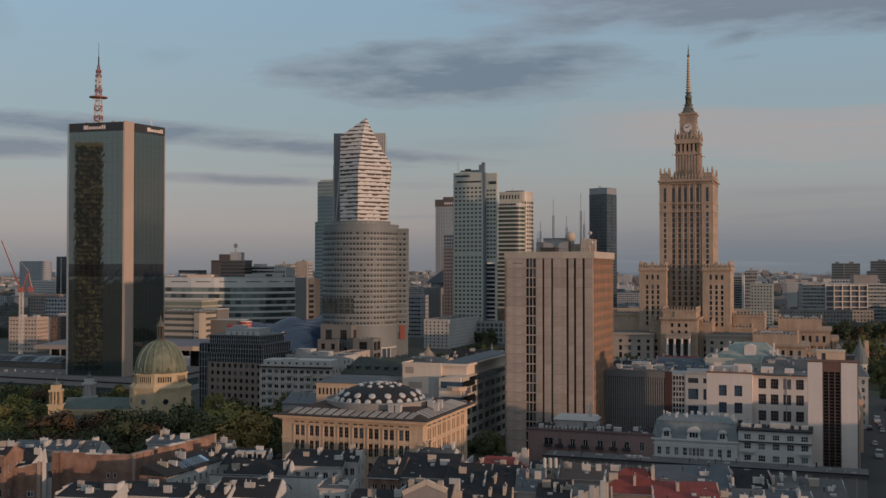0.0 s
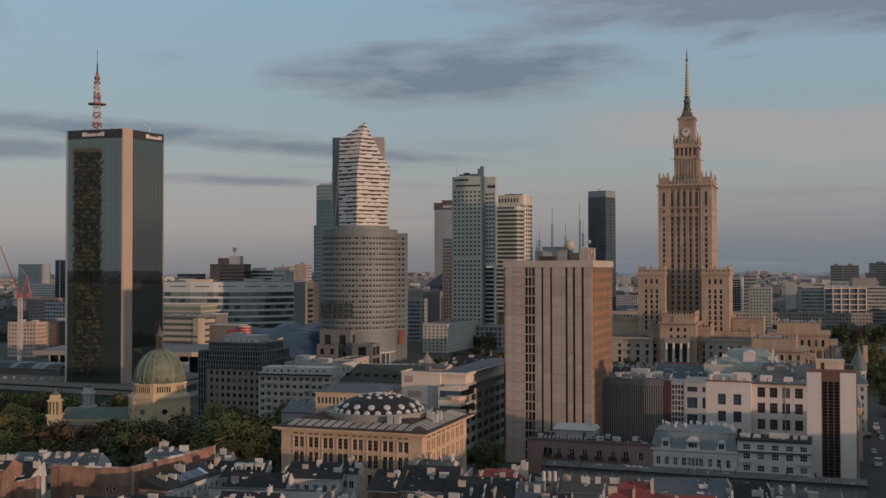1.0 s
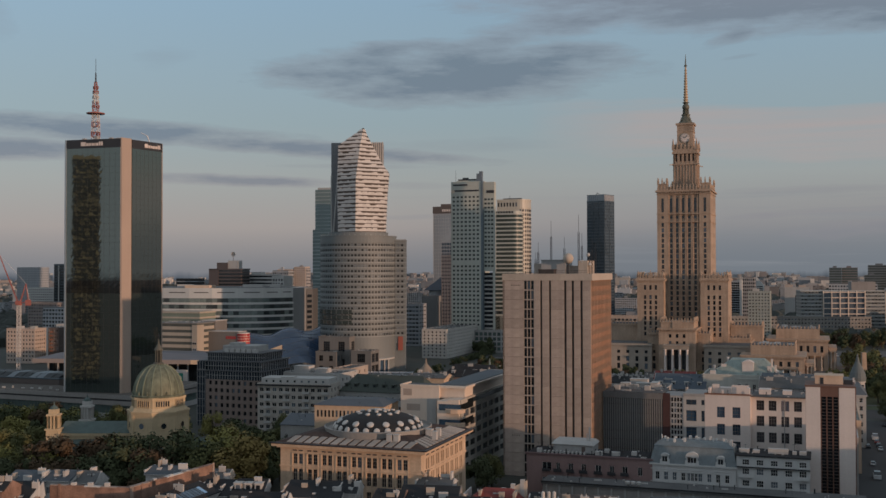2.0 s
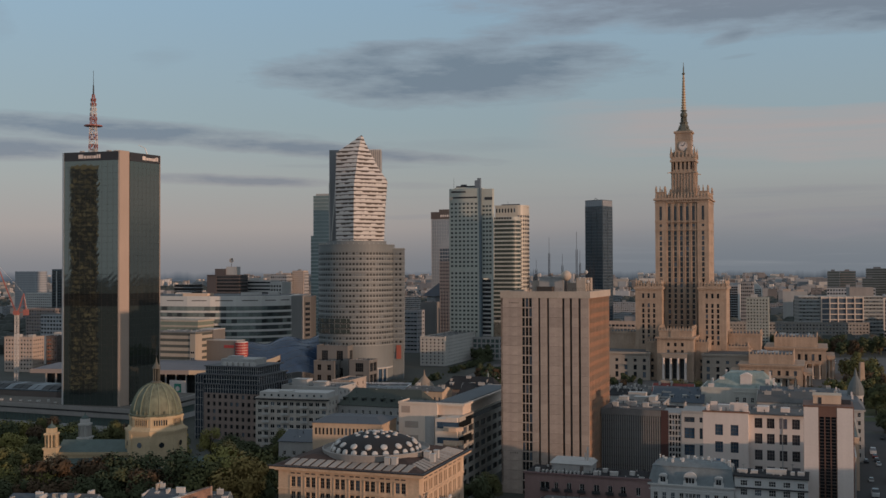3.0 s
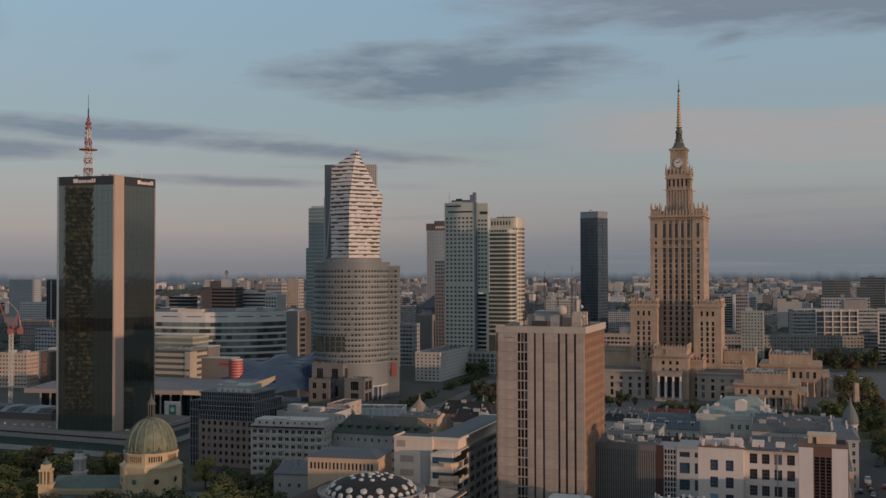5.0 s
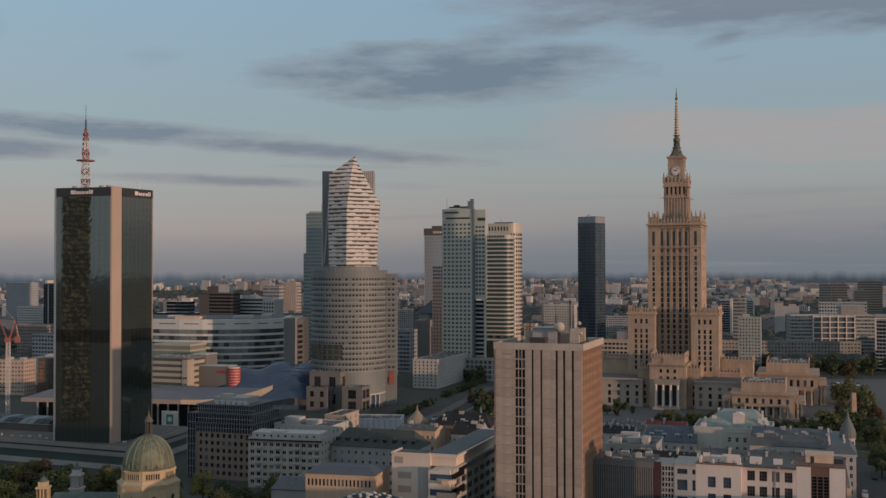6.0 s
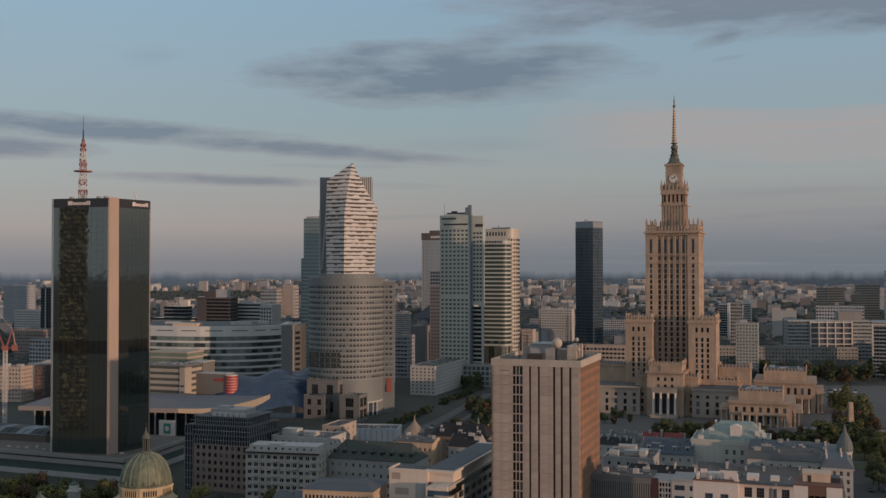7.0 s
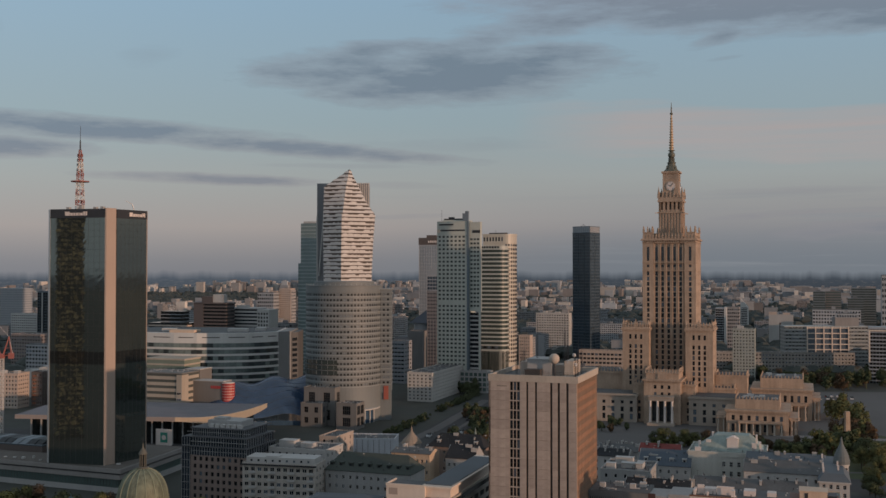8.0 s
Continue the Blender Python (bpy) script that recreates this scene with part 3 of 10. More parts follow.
    def half(z):
        return 1.75 - 1.25 * min(1, z / 31) ** 1.6
    for k in range(12):
        z0, z1 = 2.6 * k, 2.6 * (k + 1)
        a, c = half(z0), half(z1)
        bars = []
        for i in range(4):
            s = [(-1, -1), (1, -1), (1, 1), (-1, 1)]
            p0, p1 = s[i], s[(i + 1) % 4]
            bars.append(("leg", Geo().beam((p0[0] * a, p0[1] * a, z0), (p0[0] * c, p0[1] * c, z1), 0.2)))
            bars.append(("brace", Geo().beam((p0[0] * a, p0[1] * a, z0), (p1[0] * c, p1[1] * c, z1), 0.14)))
            bars.append(("brace", Geo().beam((p1[0] * a, p1[1] * a, z0), (p0[0] * c, p0[1] * c, z1), 0.14)))
        paint = (wht, red)[k % 2 if k < 4 else (k // 2) % 2]
        r = abs(s[0][0]) * a
        sec = part("mast_section", Geo().prism([(-r, -r), (r, -r), (r, r), (-r, r)], z0 - 0.08, z0 + 0.08), paint, mast)
        for nm, q in bars:
            part(nm, q, paint, sec)
    part("ring_platform", Geo().turn(0, 0, [(3.8, 14.4), (4.6, 14.5), (4.6, 15.0), (3.8, 15.0)], 20), red, mast)
    for i in range(8):
        a = i * math.pi / 4
        part("platform_arm", Geo().beam((0.5 * math.cos(a), 0.5 * math.sin(a), 14.6), (4.5 * math.cos(a), 4.5 * math.sin(a), 14.6), 0.22), red, mast)
        if i % 2 == 0:
            for z in (3.5, 8.0, 17.5, 20, 22.5, 25, 27.5):
                q = half(z) + 0.45
                part("aerial", Geo().box(q * math.cos(a) - 0.25, q * math.sin(a) - 0.25, z, q * math.cos(a) + 0.25, q * math.sin(a) + 0.25, z + 1.5), (wht, red)[int(z) % 2], mast)
        for z in (4.8, 10.5, 19, 23.6, 26.2):
            q = half(z) + 0.7
            part("stub_aerial", Geo().beam((0.6 * q * math.cos(a + 0.4), 0.6 * q * math.sin(a + 0.4), z), (q * math.cos(a + 0.4), q * math.sin(a + 0.4), z + 0.4), 0.16), (red, wht)[i % 2], mast)
    part("mast_tip", Geo().turn(0, 0, [(0.42, 31), (0.34, 35.6), (0.14, 36.2), (0.10, 43.4)], 8), DARK_METAL, mast)
    for i, (x, y) in enumerate(((-183, 537), (-179, 543), (-176, 535), (-168, 533), (-166, 538))):
        hut = thing("roof_hut", "small grey equipment hut on hotel roof", "hut", x, y, GRID, 140.3)
        part("hut_wall", Geo().box(-0.9, -0.9, 0, 0.9, 0.9, 1.2 + 0.5 * (i % 3)), GREY, hut)


hotel_tower()


# ---- sandstone palace ----
def pinnacles(b, pts, z, h, r, mat, name="pinnacle"):
    me = Geo().box(-r, -r, 0, r, r, h * 0.45).turn(0, 0, [(r * 1.25, h * 0.45), (r * 1.25, h * 0.52), (r * 0.6, h * 0.6), (r * 0.75, h * 0.75), (r * 0.1, h)], 6).mesh(name, mat)
    for x, y in pts:
        part(name, me, None, b, at=Matrix.Translation((x, y, z)))


def rim(x0, y0, x1, y1, step):
    nx, ny = max(1, round((x1 - x0) / step)), max(1, round((y1 - y0) / step))
    return [(x0 + (x1 - x0) * i / nx, y0) for i in range(nx + 1)] + [(x1, y0 + (y1 - y0) * i / ny) for i in range(1, ny + 1)] + [(x0, y0 + (y1 - y0) * i / ny) for i in range(1, ny + 1)]


def slabs(b, name, mat, x0, y0, x1, y1, levels):
    """Cornices: slabs of z0, z1 and overhang."""
    for z0, z1, o in levels:
        part(name, Geo().box(x0 - o, y0 - o, z0, x1 + o, y1 + o, z1), mat, b)


SPIRE = surface("dark_spire_metal", (0.13, 0.125, 0.095), 0.6, metal=0.2)


def palace():
    b = thing("palace", "sandstone palace skyscraper with stepped towers and spire", "palace", 167.0, 741.0, GRID)
    # main shaft
    S, V0, V1, H = 19.6, 42.5, 82.0, 131.5
    g = Geo().box(-S + 0.6, V0 + 1.7, 0, S - 0.6, V1 - 0.6, H)
    rows = storeys(26.2, 3.93, 21, 0.45, 3.0) + [(111.4, 113.4), (116.3, 126.8)]
    facade(b, g, (-11.4, V0 + 1.1), (1, 0), 22.8, 0, H, spread(-0.2, 22.0, 5, 1.9), rows, GLASS, FRAME_D, th=0.6, depth=0.5, bars=(0, 0))
    for u0 in (-S, 11.4):
        facade(b, g, (u0, V0), (1, 0), S - 11.4, 0, H, spread(0.4, S - 11.4 - 0.4, 1, 1.9), rows, GLASS, FRAME_D, th=0.6, depth=0.5)
        g.box(u0 + 0.01, V0 + 0.6, 0, u0 + S - 11.41, V0 + 2.2, H)
    facade(b, g, (S, V0 + 0.6), (0, 1), V1 - V0 - 0.6, 0, H, spread(3, 34, 3, 1.75), rows[::2], GLASS, FRAME_D, th=0.6, depth=0.5)
    g.along((-S, V1), (0, -1), 0, V1 - V0 - 0.6, -0.6, 0, 0, H).along((S, V1), (-1, 0), 0, 2 * S, -0.6, 0, 0, H)
    part("shaft", g, STONE, b)
    for u in (-9.38, -4.94, -0.5, 3.94, 8.38):
        for du in (-1.75, 1.75):
            part("pilaster", Geo().box(u + du - 0.35, V0 + 0.35, 24, u + du + 0.35, V0 + 1.25, 129), STONE, b)
    slabs(b, "cornice", STONE, -S, V0, S, V1, [(129.6, 130.3, 0.5), (H, 132.3, 1.3), (132.3, 133.0, 0.8), (114.6, 115.3, 0.35), (108.6, 109.2, 0.35)])
    for i in range(30):
        part("corbel", Geo().box(-S + 0.6 + i * 1.31, V0 - 0.95, 130.3, -S + 1.2 + i * 1.31, V0, H), STONE, b)
    part("attic", Geo().box(-S + 1, V0 + 1, 133, S - 1, V1 - 1, 134.2), STONE, b)
    pinnacles(b, rim(-S + 0.6, V0 + 0.6, S - 0.6, V1 - 1, 2.35), 133, 4.6, 0.48, STONE)
    for x, y in ((-S + 3.8, V0 + 3.8), (S - 3.8, V0 + 3.8), (S - 3.8, V1 - 4), (-S + 3.8, V1 - 4)):
        part("corner_turret", Geo().box(x - 3.4, y - 3.4, 133, x + 3.4, y + 3.4, 137.3).box(x - 3.8, y - 3.8, 137.3, x + 3.8, y + 3.8, 137.9), STONE, b)
        pinnacles(b, [(x - 3.2, y - 3.2), (x, y - 3.2), (x + 3.2, y - 3.2), (x + 3.2, y), (x + 3.2, y + 3.2), (x - 3.2, y)], 137.9, 4.6, 0.5, STONE)
    # upper tower
    cy = 61.0
    q = 8.7
    g = Geo().box(-q, cy - q, 134, q, cy + q, 153.5)
    g.box(-q + 1.5, cy - q + 1.5, 153.5, q - 1.5, cy + q - 1.5, 162)
    part("upper_tower", g, STONE, b)
    for i in range(8):
        for e, o in (((1, 0), (-q, cy - q)), ((0, 1), (q, cy - q))):
            part("rib", Geo().along(o, e, 0.7 + i * 2.2, 1.35 + i * 2.2, 0, 0.45, 135, 152.6), STONE, b)
    part("loggia", Geo().box(-q + 1.4, cy - q + 1.38, 154.2, q - 1.38, cy + q - 1.4, 161.2), CONCRETE_DARK, b)
    for o, e in (((-q, cy - q), (1, 0)), ((q, cy - q), (0, 1)), ((-q, cy + q), (0, -1))):
        for i in range(6):
            part("arcade_pier", Geo().along(o, e, i * 3.14, i * 3.14 + 1.7, -1.5, 0, 153.5, 161.5), STONE, b)
        for i in range(5):
            part("arcade_lintel", Geo().along(o, e, i * 3.14 + 1.7, i * 3.14 + 3.14, -1.3, -0.2, 153.5, 155.2), STONE, b)
    slabs(b, "cornice", STONE, -q, cy - q, q, cy + q, [(152.4, 153.5, 0.7), (161.0, 162.5, 0.8), (162.5, 164.6, 0.3), (148.2, 148.7, 0.2)])
    pinnacles(b, rim(-q + 0.2, cy - q + 0.2, q - 0.2, cy + q - 0.2, 2.85), 164.6, 4.6, 0.6, STONE)
    for x, y in ((-q, cy - q), (q, cy - q), (q, cy + q), (-q, cy + q)):
        part("corner_spike", Geo().box(x - 0.9, y - 0.9, 164, x + 0.9, y + 0.9, 167).turn(x, y, [(0.9, 167), (0.6, 169.5), (0.1, 172.6)], 8), STONE, b)
        part("gargoyle", Geo().beam((x * 0.9, cy + (y - cy) * 0.9, 153.0), (x * 1.28, cy + (y - cy) * 1.28, 152.6), 0.55), STONE, b)
    g = Geo().box(-6.0, cy - 6.0, 164, 6.0, cy + 6.0, 183.2)
    part("clock_stage", g, STONE, b)
    slabs(b, "cornice", STONE, -6.0, cy - 6.0, 6.0, cy + 6.0, [(183.2, 184.6, 0.9), (177.9, 178.4, 0.25)])
    for i in range(5):
        put_window(b, (-6.0, cy - 6.02), (1, 0), 0.9 + i * 2.2, 179.0, 1.3, 3.2, 0.05, GLASS, FRAME_D)
        put_window(b, (6.02, cy - 6.0), (0, 1), 0.9 + i * 2.2, 179.0, 1.3, 3.2, 0.05, GLASS, FRAME_D)
    for m, nm in ((pose(0, cy - 6.0, 173.2, 90), "clock"), (pose(6.0, cy, 173.2, 90, 0, 90), "clock")):
        c = part("clock", Geo().turn(0, 0, [(3.9, -0.1), (3.9, 0.35), (3.3, 0.4)], 32), STONE_GREY, b, "round clock with pale dial", at=m)
        part("dial", Geo().turn(0, 0, [(3.25, 0.3), (3.25, 0.44), (3.2, 0.46)], 32), WHITE, c)
        part("hour_pointer", Geo().beam((0, 0, 0.52), (-1.5, 0.9, 0.52), 0.4), DARK_METAL, c)
        part("minute_pointer", Geo().beam((0, 0, 0.56), (1.6, 1.9, 0.56), 0.3), DARK_METAL, c)
        for i in range(12):
            a = i * math.pi / 6
            part("hour_mark", Geo().beam((2.5 * math.cos(a), 2.5 * math.sin(a), 0.48), (3.0 * math.cos(a), 3.0 * math.sin(a), 0.48), 0.22), DARK_METAL, c)
    part("spire_roof", Geo().turn(0, cy, [(6.6, 184.6), (4.6, 186.6), (3.4, 189.2), (2.9, 191.0), (3.5, 191.3), (3.5, 191.7), (2.0, 192.2), (1.8, 195.0), (2.2, 195.4)], 8, a0=math.pi / 8), SPIRE, b, "dark greenish metal spire roof")
    part("spire_ball", Geo().turn(0, cy, [(1.9, 195.4), (2.5, 196.4), (2.7, 197.6), (2.4, 198.9), (1.5, 199.7), (1.5, 200.4), (2.5, 200.6), (2.5, 201.2), (1.6, 201.4)], 16), SPIRE, b, smooth=True)
    for i in range(4):
        a = math.pi / 4 + i * math.pi / 2
        part("spire_finial", Geo().turn(4.6 * math.cos(a), cy + 4.6 * math.sin(a), [(0.45, 185.5), (0.35, 187.6), (0.08, 189.6)], 6), SPIRE, b)
    gold = surface("gilded_spire", (0.47, 0.34, 0.22), 0.55, metal=0.1)
    part("spire", Geo().turn(0, cy, [(1.5, 201.2), (1.4, 204), (1.15, 212), (0.85, 221), (0.6, 229)], 10), gold, b, "golden ringed needle")
    for i in range(12):
        r, z = 2.0 - i * 0.085, 203.0 + i * 2.05
        part("spire_ring", Geo().turn(0, cy, [(r - 0.5, z - 0.5), (r, z), (r, z + 0.35), (r - 0.55, z + 0.6)], 12), gold, b)
    for i in range(8):
        a = i * math.pi / 4
        part("spire_column", Geo().turn(2.15 * math.cos(a), cy + 2.15 * math.sin(a), [(0.28, 191.7), (0.22, 195.3)], 6), SPIRE, b)
    part("spire_tip", Geo().turn(0, cy, [(0.5, 228.2), (1.15, 229.0), (1.15, 229.6), (0.5, 230.4), (0.42, 233.5), (0.6, 233.7), (0.3, 234.2), (0.14, 238)], 10), SPIRE, b)

    # lower towers
    for s in (-1, 1):
        u0, u1 = (13.5, 33.0) if s > 0 else (-32.4, -12.9)
        v0, v1, h = 27.2, 58.0, 64.4
        g = Geo().box(u0 + 0.5, v0 + 0.5, 0, u1 - 0.5, v1, h)
        rows = storeys(24, 3.85, 8, 0.5, 2.9) + [(58.3, 61.8)]
        facade(b, g, (u0, v0), (1, 0), u1 - u0, 0, h, spread(3.8, u1 - u0 - 3.8, 3, 1.7), rows, GLASS, FRAME_D, th=0.5, depth=0.42)
        facade(b, g, (u1, v0 + 0.5), (0, 1), v1 - v0 - 0.5, 0, h, spread(3.8, v1 - v0 - 3.8, 3, 1.7), rows[1::2], GLASS, FRAME_D, th=0.5, depth=0.42)
        g.along((u0, v1), (0, -1), 0, v1 - v0 - 0.5, -0.5, 0, 0, h)
        part("lower_tower", g, STONE, b)
        slabs(b, "cornice", STONE, u0, v0, u1, v1, [(h, h + 0.8, 0.6), (h + 0.8, h + 1.8, 1.1), (h + 1.8, h + 2.6, 0.4), (57.0, 57.6, 0.25)])
        pinnacles(b, rim(u0 + 0.3, v0 + 0.3, u1 - 0.3, v1 - 0.3, 2.2), h + 2.6, 4.4, 0.5, STONE)
        for x, y in ((u0 + 0.6, v0 + 0.6), (u1 - 0.6, v0 + 0.6), (u1 - 0.6, v1 - 0.6), ((u0 + u1) / 2, v0 + 0.6)):
            part("corner_spike", Geo().box(x - 0.8, y - 0.8, h + 2.6, x + 0.8, y + 0.8, h + 5).turn(x, y, [(0.9, h + 5), (0.5, h + 6.6), (0.1, h + 8.6)], 8), STONE, b)
        part("lower_attic", Geo().box(u0 + 3.5, v0 + 3.5, h + 2.6, u1 - 3.5, v1 - 3, h + 4.4), STONE, b)

    # entrance block with porch
    h = 29.8
    g = Geo().box(-12.3, 0.5, 0, 12.3, 40, h)
    facade(b, g, (-12.8, 0), (1, 0), 25.6, 0, h, spread(5.5, 20.1, 3, 1.9), [(20.6, 22.6), (25.0, 27.6)], GLASS, FRAME_D, th=0.5, depth=0.42)
    g.along((12.8, 0.5), (0, 1), 0, 30, -0.5, 0, 0, h).along((-12.8, 30.5), (0, -1), 0, 30, -0.5, 0, 0, h)
    part("entrance_block", g, STONE, b)
    slabs(b, "cornice", STONE, -12.8, 0, 12.8, 36, [(h, h + 0.8, 0.5), (h + 0.8, h + 1.8, 1.2)])
    for i in range(20):
        part("corbel", Geo().box(-12.6 + i * 1.3, -0.9, h - 0.2, -12.0 + i * 1.3, 0, h + 0.6), STONE, b)
    part("entrance_attic", Geo().box(-11.5, 1.5, h + 1.8, 11.5, 30, h + 5.8).box(-3.2, 0.9, h + 1.8, 3.2, 1.5, h + 7.2).box(-12, 1.0, h + 5.8, 12, 30, h + 6.3), STONE, b)
    pinnacles(b, rim(-11.6, 1.3, 11.6, 28, 2.1), h + 6.3, 3.4, 0.42, STONE)
    g = Geo().box(-8.6, -6.5, 17.2, 8.6, 0, 19.6).box(-9.0, -6.9, 19.6, 9.0, 0, 20.3)
    part("porch_step", Geo().box(-9.5, -9.5, 0, 9.5, 0, 1.2).box(-9.5, -8, 1.2, 9.5, 0, 1.9), STONE_GREY, b)
    part("porch", g, STONE_GREY, b, "grey stone columned entrance porch")
    for x in (-7.6, -2.55, 2.55, 7.6):
        part("column", Geo().turn(x, -5.6, [(1.0, 1.9), (0.9, 2.6), (0.78, 16.2), (1.1, 17.2)], 14), WHITE, b, smooth=True)
    for x in (-5.1, 0, 5.1):
        put_window(b, (x - 1.9, -0.3), (1, 0), 0, 2.2, 3.8, 14.0, 0.0, GLASS, FRAME_D, (1, 3))
    # flanking lower blocks
    for u0, u1, v0, v1, h in ((-22, -12.9, 8, 34, 26.5), (12.9, 22, 8, 34, 26.5), (-66, -18.2, 3, 30, 18.6), (18.2, 66, 3, 30, 18.6), (21.5, 48, 30, 60, 22.5), (33.5, 56, 40, 62, 31), (-56, -33.5, 40, 62, 31)):
        g = Geo().box(u0 + 0.4, v0 + 0.4, 0, u1 - 0.4, v1, h)
        n = max(1, int((u1 - u0) / 6.2))
        facade(b, g, (u0, v0), (1, 0), u1 - u0, 0, h, spread(0.8, u1 - u0 - 0.8, n, 2.2), [(2, 6), (7.5, 11), (13.2, 15.4)], GLASS, FRAME_D, th=0.4, depth=0.34)
        g.along((u1, v0 + 0.4), (0, 1), 0, v1 - v0 - 0.4, -0.4, 0, 0, h).along((u0, v1), (0, -1), 0, v1 - v0 - 0.4, -0.4, 0, 0, h)
        part("side_block", g, STONE_GREY if h < 20 else STONE, b)
        slabs(b, "cornice", STONE_GREY if h < 20 else STONE, u0, v0, u1, v1, [(h, h + 0.9, 0.7), (h + 0.9, h + 1.5, 0.2)])
        part("roof", Geo().box(u0 + 1, v0 + 1, h + 1.5, u1 - 1, v1 - 1, h + 1.8), ROOF_GREY, b)
        if h > 20:
            pinnacles(b, rim(u0 + 0.4, v0 + 0.4, u1 - 0.4, v1 - 0.4, 2.3), h + 1.5, 2.6, 0.4, STONE)
    finish_windows(b)


palace()


def palace_hall(name, label, x, y, w, d, h, attic, cols):
    b = thing(name, label, "theatre", x, y, GRID)
    g = Geo().box(0.5, 0.5, 0, w - 0.5, d, h)
    facade(b, g, (0, 0), (1, 0), w, 0, h, spread(2, w - 2, cols, 2.0), [(h * 0.10, h * 0.46), (h * 0.63, h * 0.86)], GLASS, FRAME_D, th=0.5, depth=0.4, bars=(1, 1))
    facade(b, g, (w, 0.5), (0, 1), d - 0.5, 0, h, spread(2, d - 2.5, 5, 2.0), [(h * 0.12, h * 0.45), (h * 0.62, h * 0.80)], GLASS, FRAME_D, th=0.5, depth=0.4)
    g.along((0, d), (0, -1), 0, d - 0.5, -0.5, 0, 0, h)
    part("wall", g, STONE, b)
    slabs(b, "cornice", STONE, 0, 0, w, d, [(h, h + 0.8, 0.5), (h + 0.8, h + 1.8, 1.1), (h * 0.52, h * 0.56, 0.3)])
    part("attic", Geo().box(w * 0.14, 5, h + 1.8, w * 0.86, d - 6, attic), STONE, b)
    part("roof", Geo().box(w * 0.16, 6, attic, w * 0.84, d - 7, attic + 0.3), ROOF_GREY, b)
    pinnacles(b, rim(w * 0.14 + 0.4, 5.4, w * 0.86 - 0.4, d - 6.4, 2.4), attic, 2.2, 0.4, STONE)
    part("porch_beam", Geo().box(w * 0.2, -4, h * 0.52, w * 0.9, 0, h * 0.62), STONE, b)
    for i in range(7):
        part("column", Geo().turn(w * 0.2 + i * w * 0.112 + 0.65, -3.2, [(0.75, 0), (0.62, 0.8), (0.55, h * 0.49), (0.8, h * 0.52)], 12), CONCRETE_PALE, b)
    for i in range(int(w / 1.6)):
        part("dentil", Geo().box(0.4 + i * 1.6, -0.5, h - 0.7, 1.1 + i * 1.6, 0, h), STONE, b)
    # low side annexes with pillared fronts
    for x0, x1 in ((-6.5, -0.6), (w + 0.6, w + 5.5)):
        part("annex", Geo().box(x0, 4, 0, x1, d - 8, h * 0.72).box(x0 - 0.4, 3.4, h * 0.72, x1 + 0.4, d - 7.6, h * 0.80), STONE, b)
        for i in range(2):
            part("column", Geo().turn(x0 + 1.2 + i * (x1 - x0 - 2.4), 2.6, [(0.7, 0), (0.55, 0.8), (0.5, h * 0.62), (0.75, h * 0.66)], 10), CONCRETE_PALE, b)
        part("porch_beam", Geo().box(x0, 1.8, h * 0.66, x1, 4, h * 0.72), STONE, b)
    rnd = random.Random(len(name))
    for i in range(10):
        x0, y0 = rnd.uniform(w * 0.2, w * 0.75), rnd.uniform(8, d - 12)
        part("roof_unit", Geo().box(x0, y0, attic + 0.3, x0 + rnd.uniform(1, 4), y0 + rnd.uniform(1, 3), attic + rnd.uniform(1, 2)), SILVER, b)
    finish_windows(b)


palace_hall("theatre", "sandstone theatre block with attic and colonnade", 201.3, 702, 40, 44, 14.2, 22.4, 7)
palace_hall("concert_hall", "sandstone hall block beside the palace", 240, 770, 42, 48, 20.5, 29.5, 8)


# ---- skyline towers ----
def banded(b, plan, z0, n, step, band, glass, mat, proud=0.35, name="floor_band"):
    """Storey after storey: a glass core and a proud spandrel band round it."""
    c = Vector((sum(p[0] for p in plan) / len(plan), sum(p[1] for p in plan) / len(plan)))
    out = [tuple(c + (Vector(p) - c) * (1 + proud / max(1, (Vector(p) - c).length))) for p in plan]
    part("glass_core", Geo().prism(plan, 0, z0 + n * step), glass, b)
    for k in range(n):
        part(name, Geo().prism(out, z0 + k * step, z0 + k * step + band), mat, b)


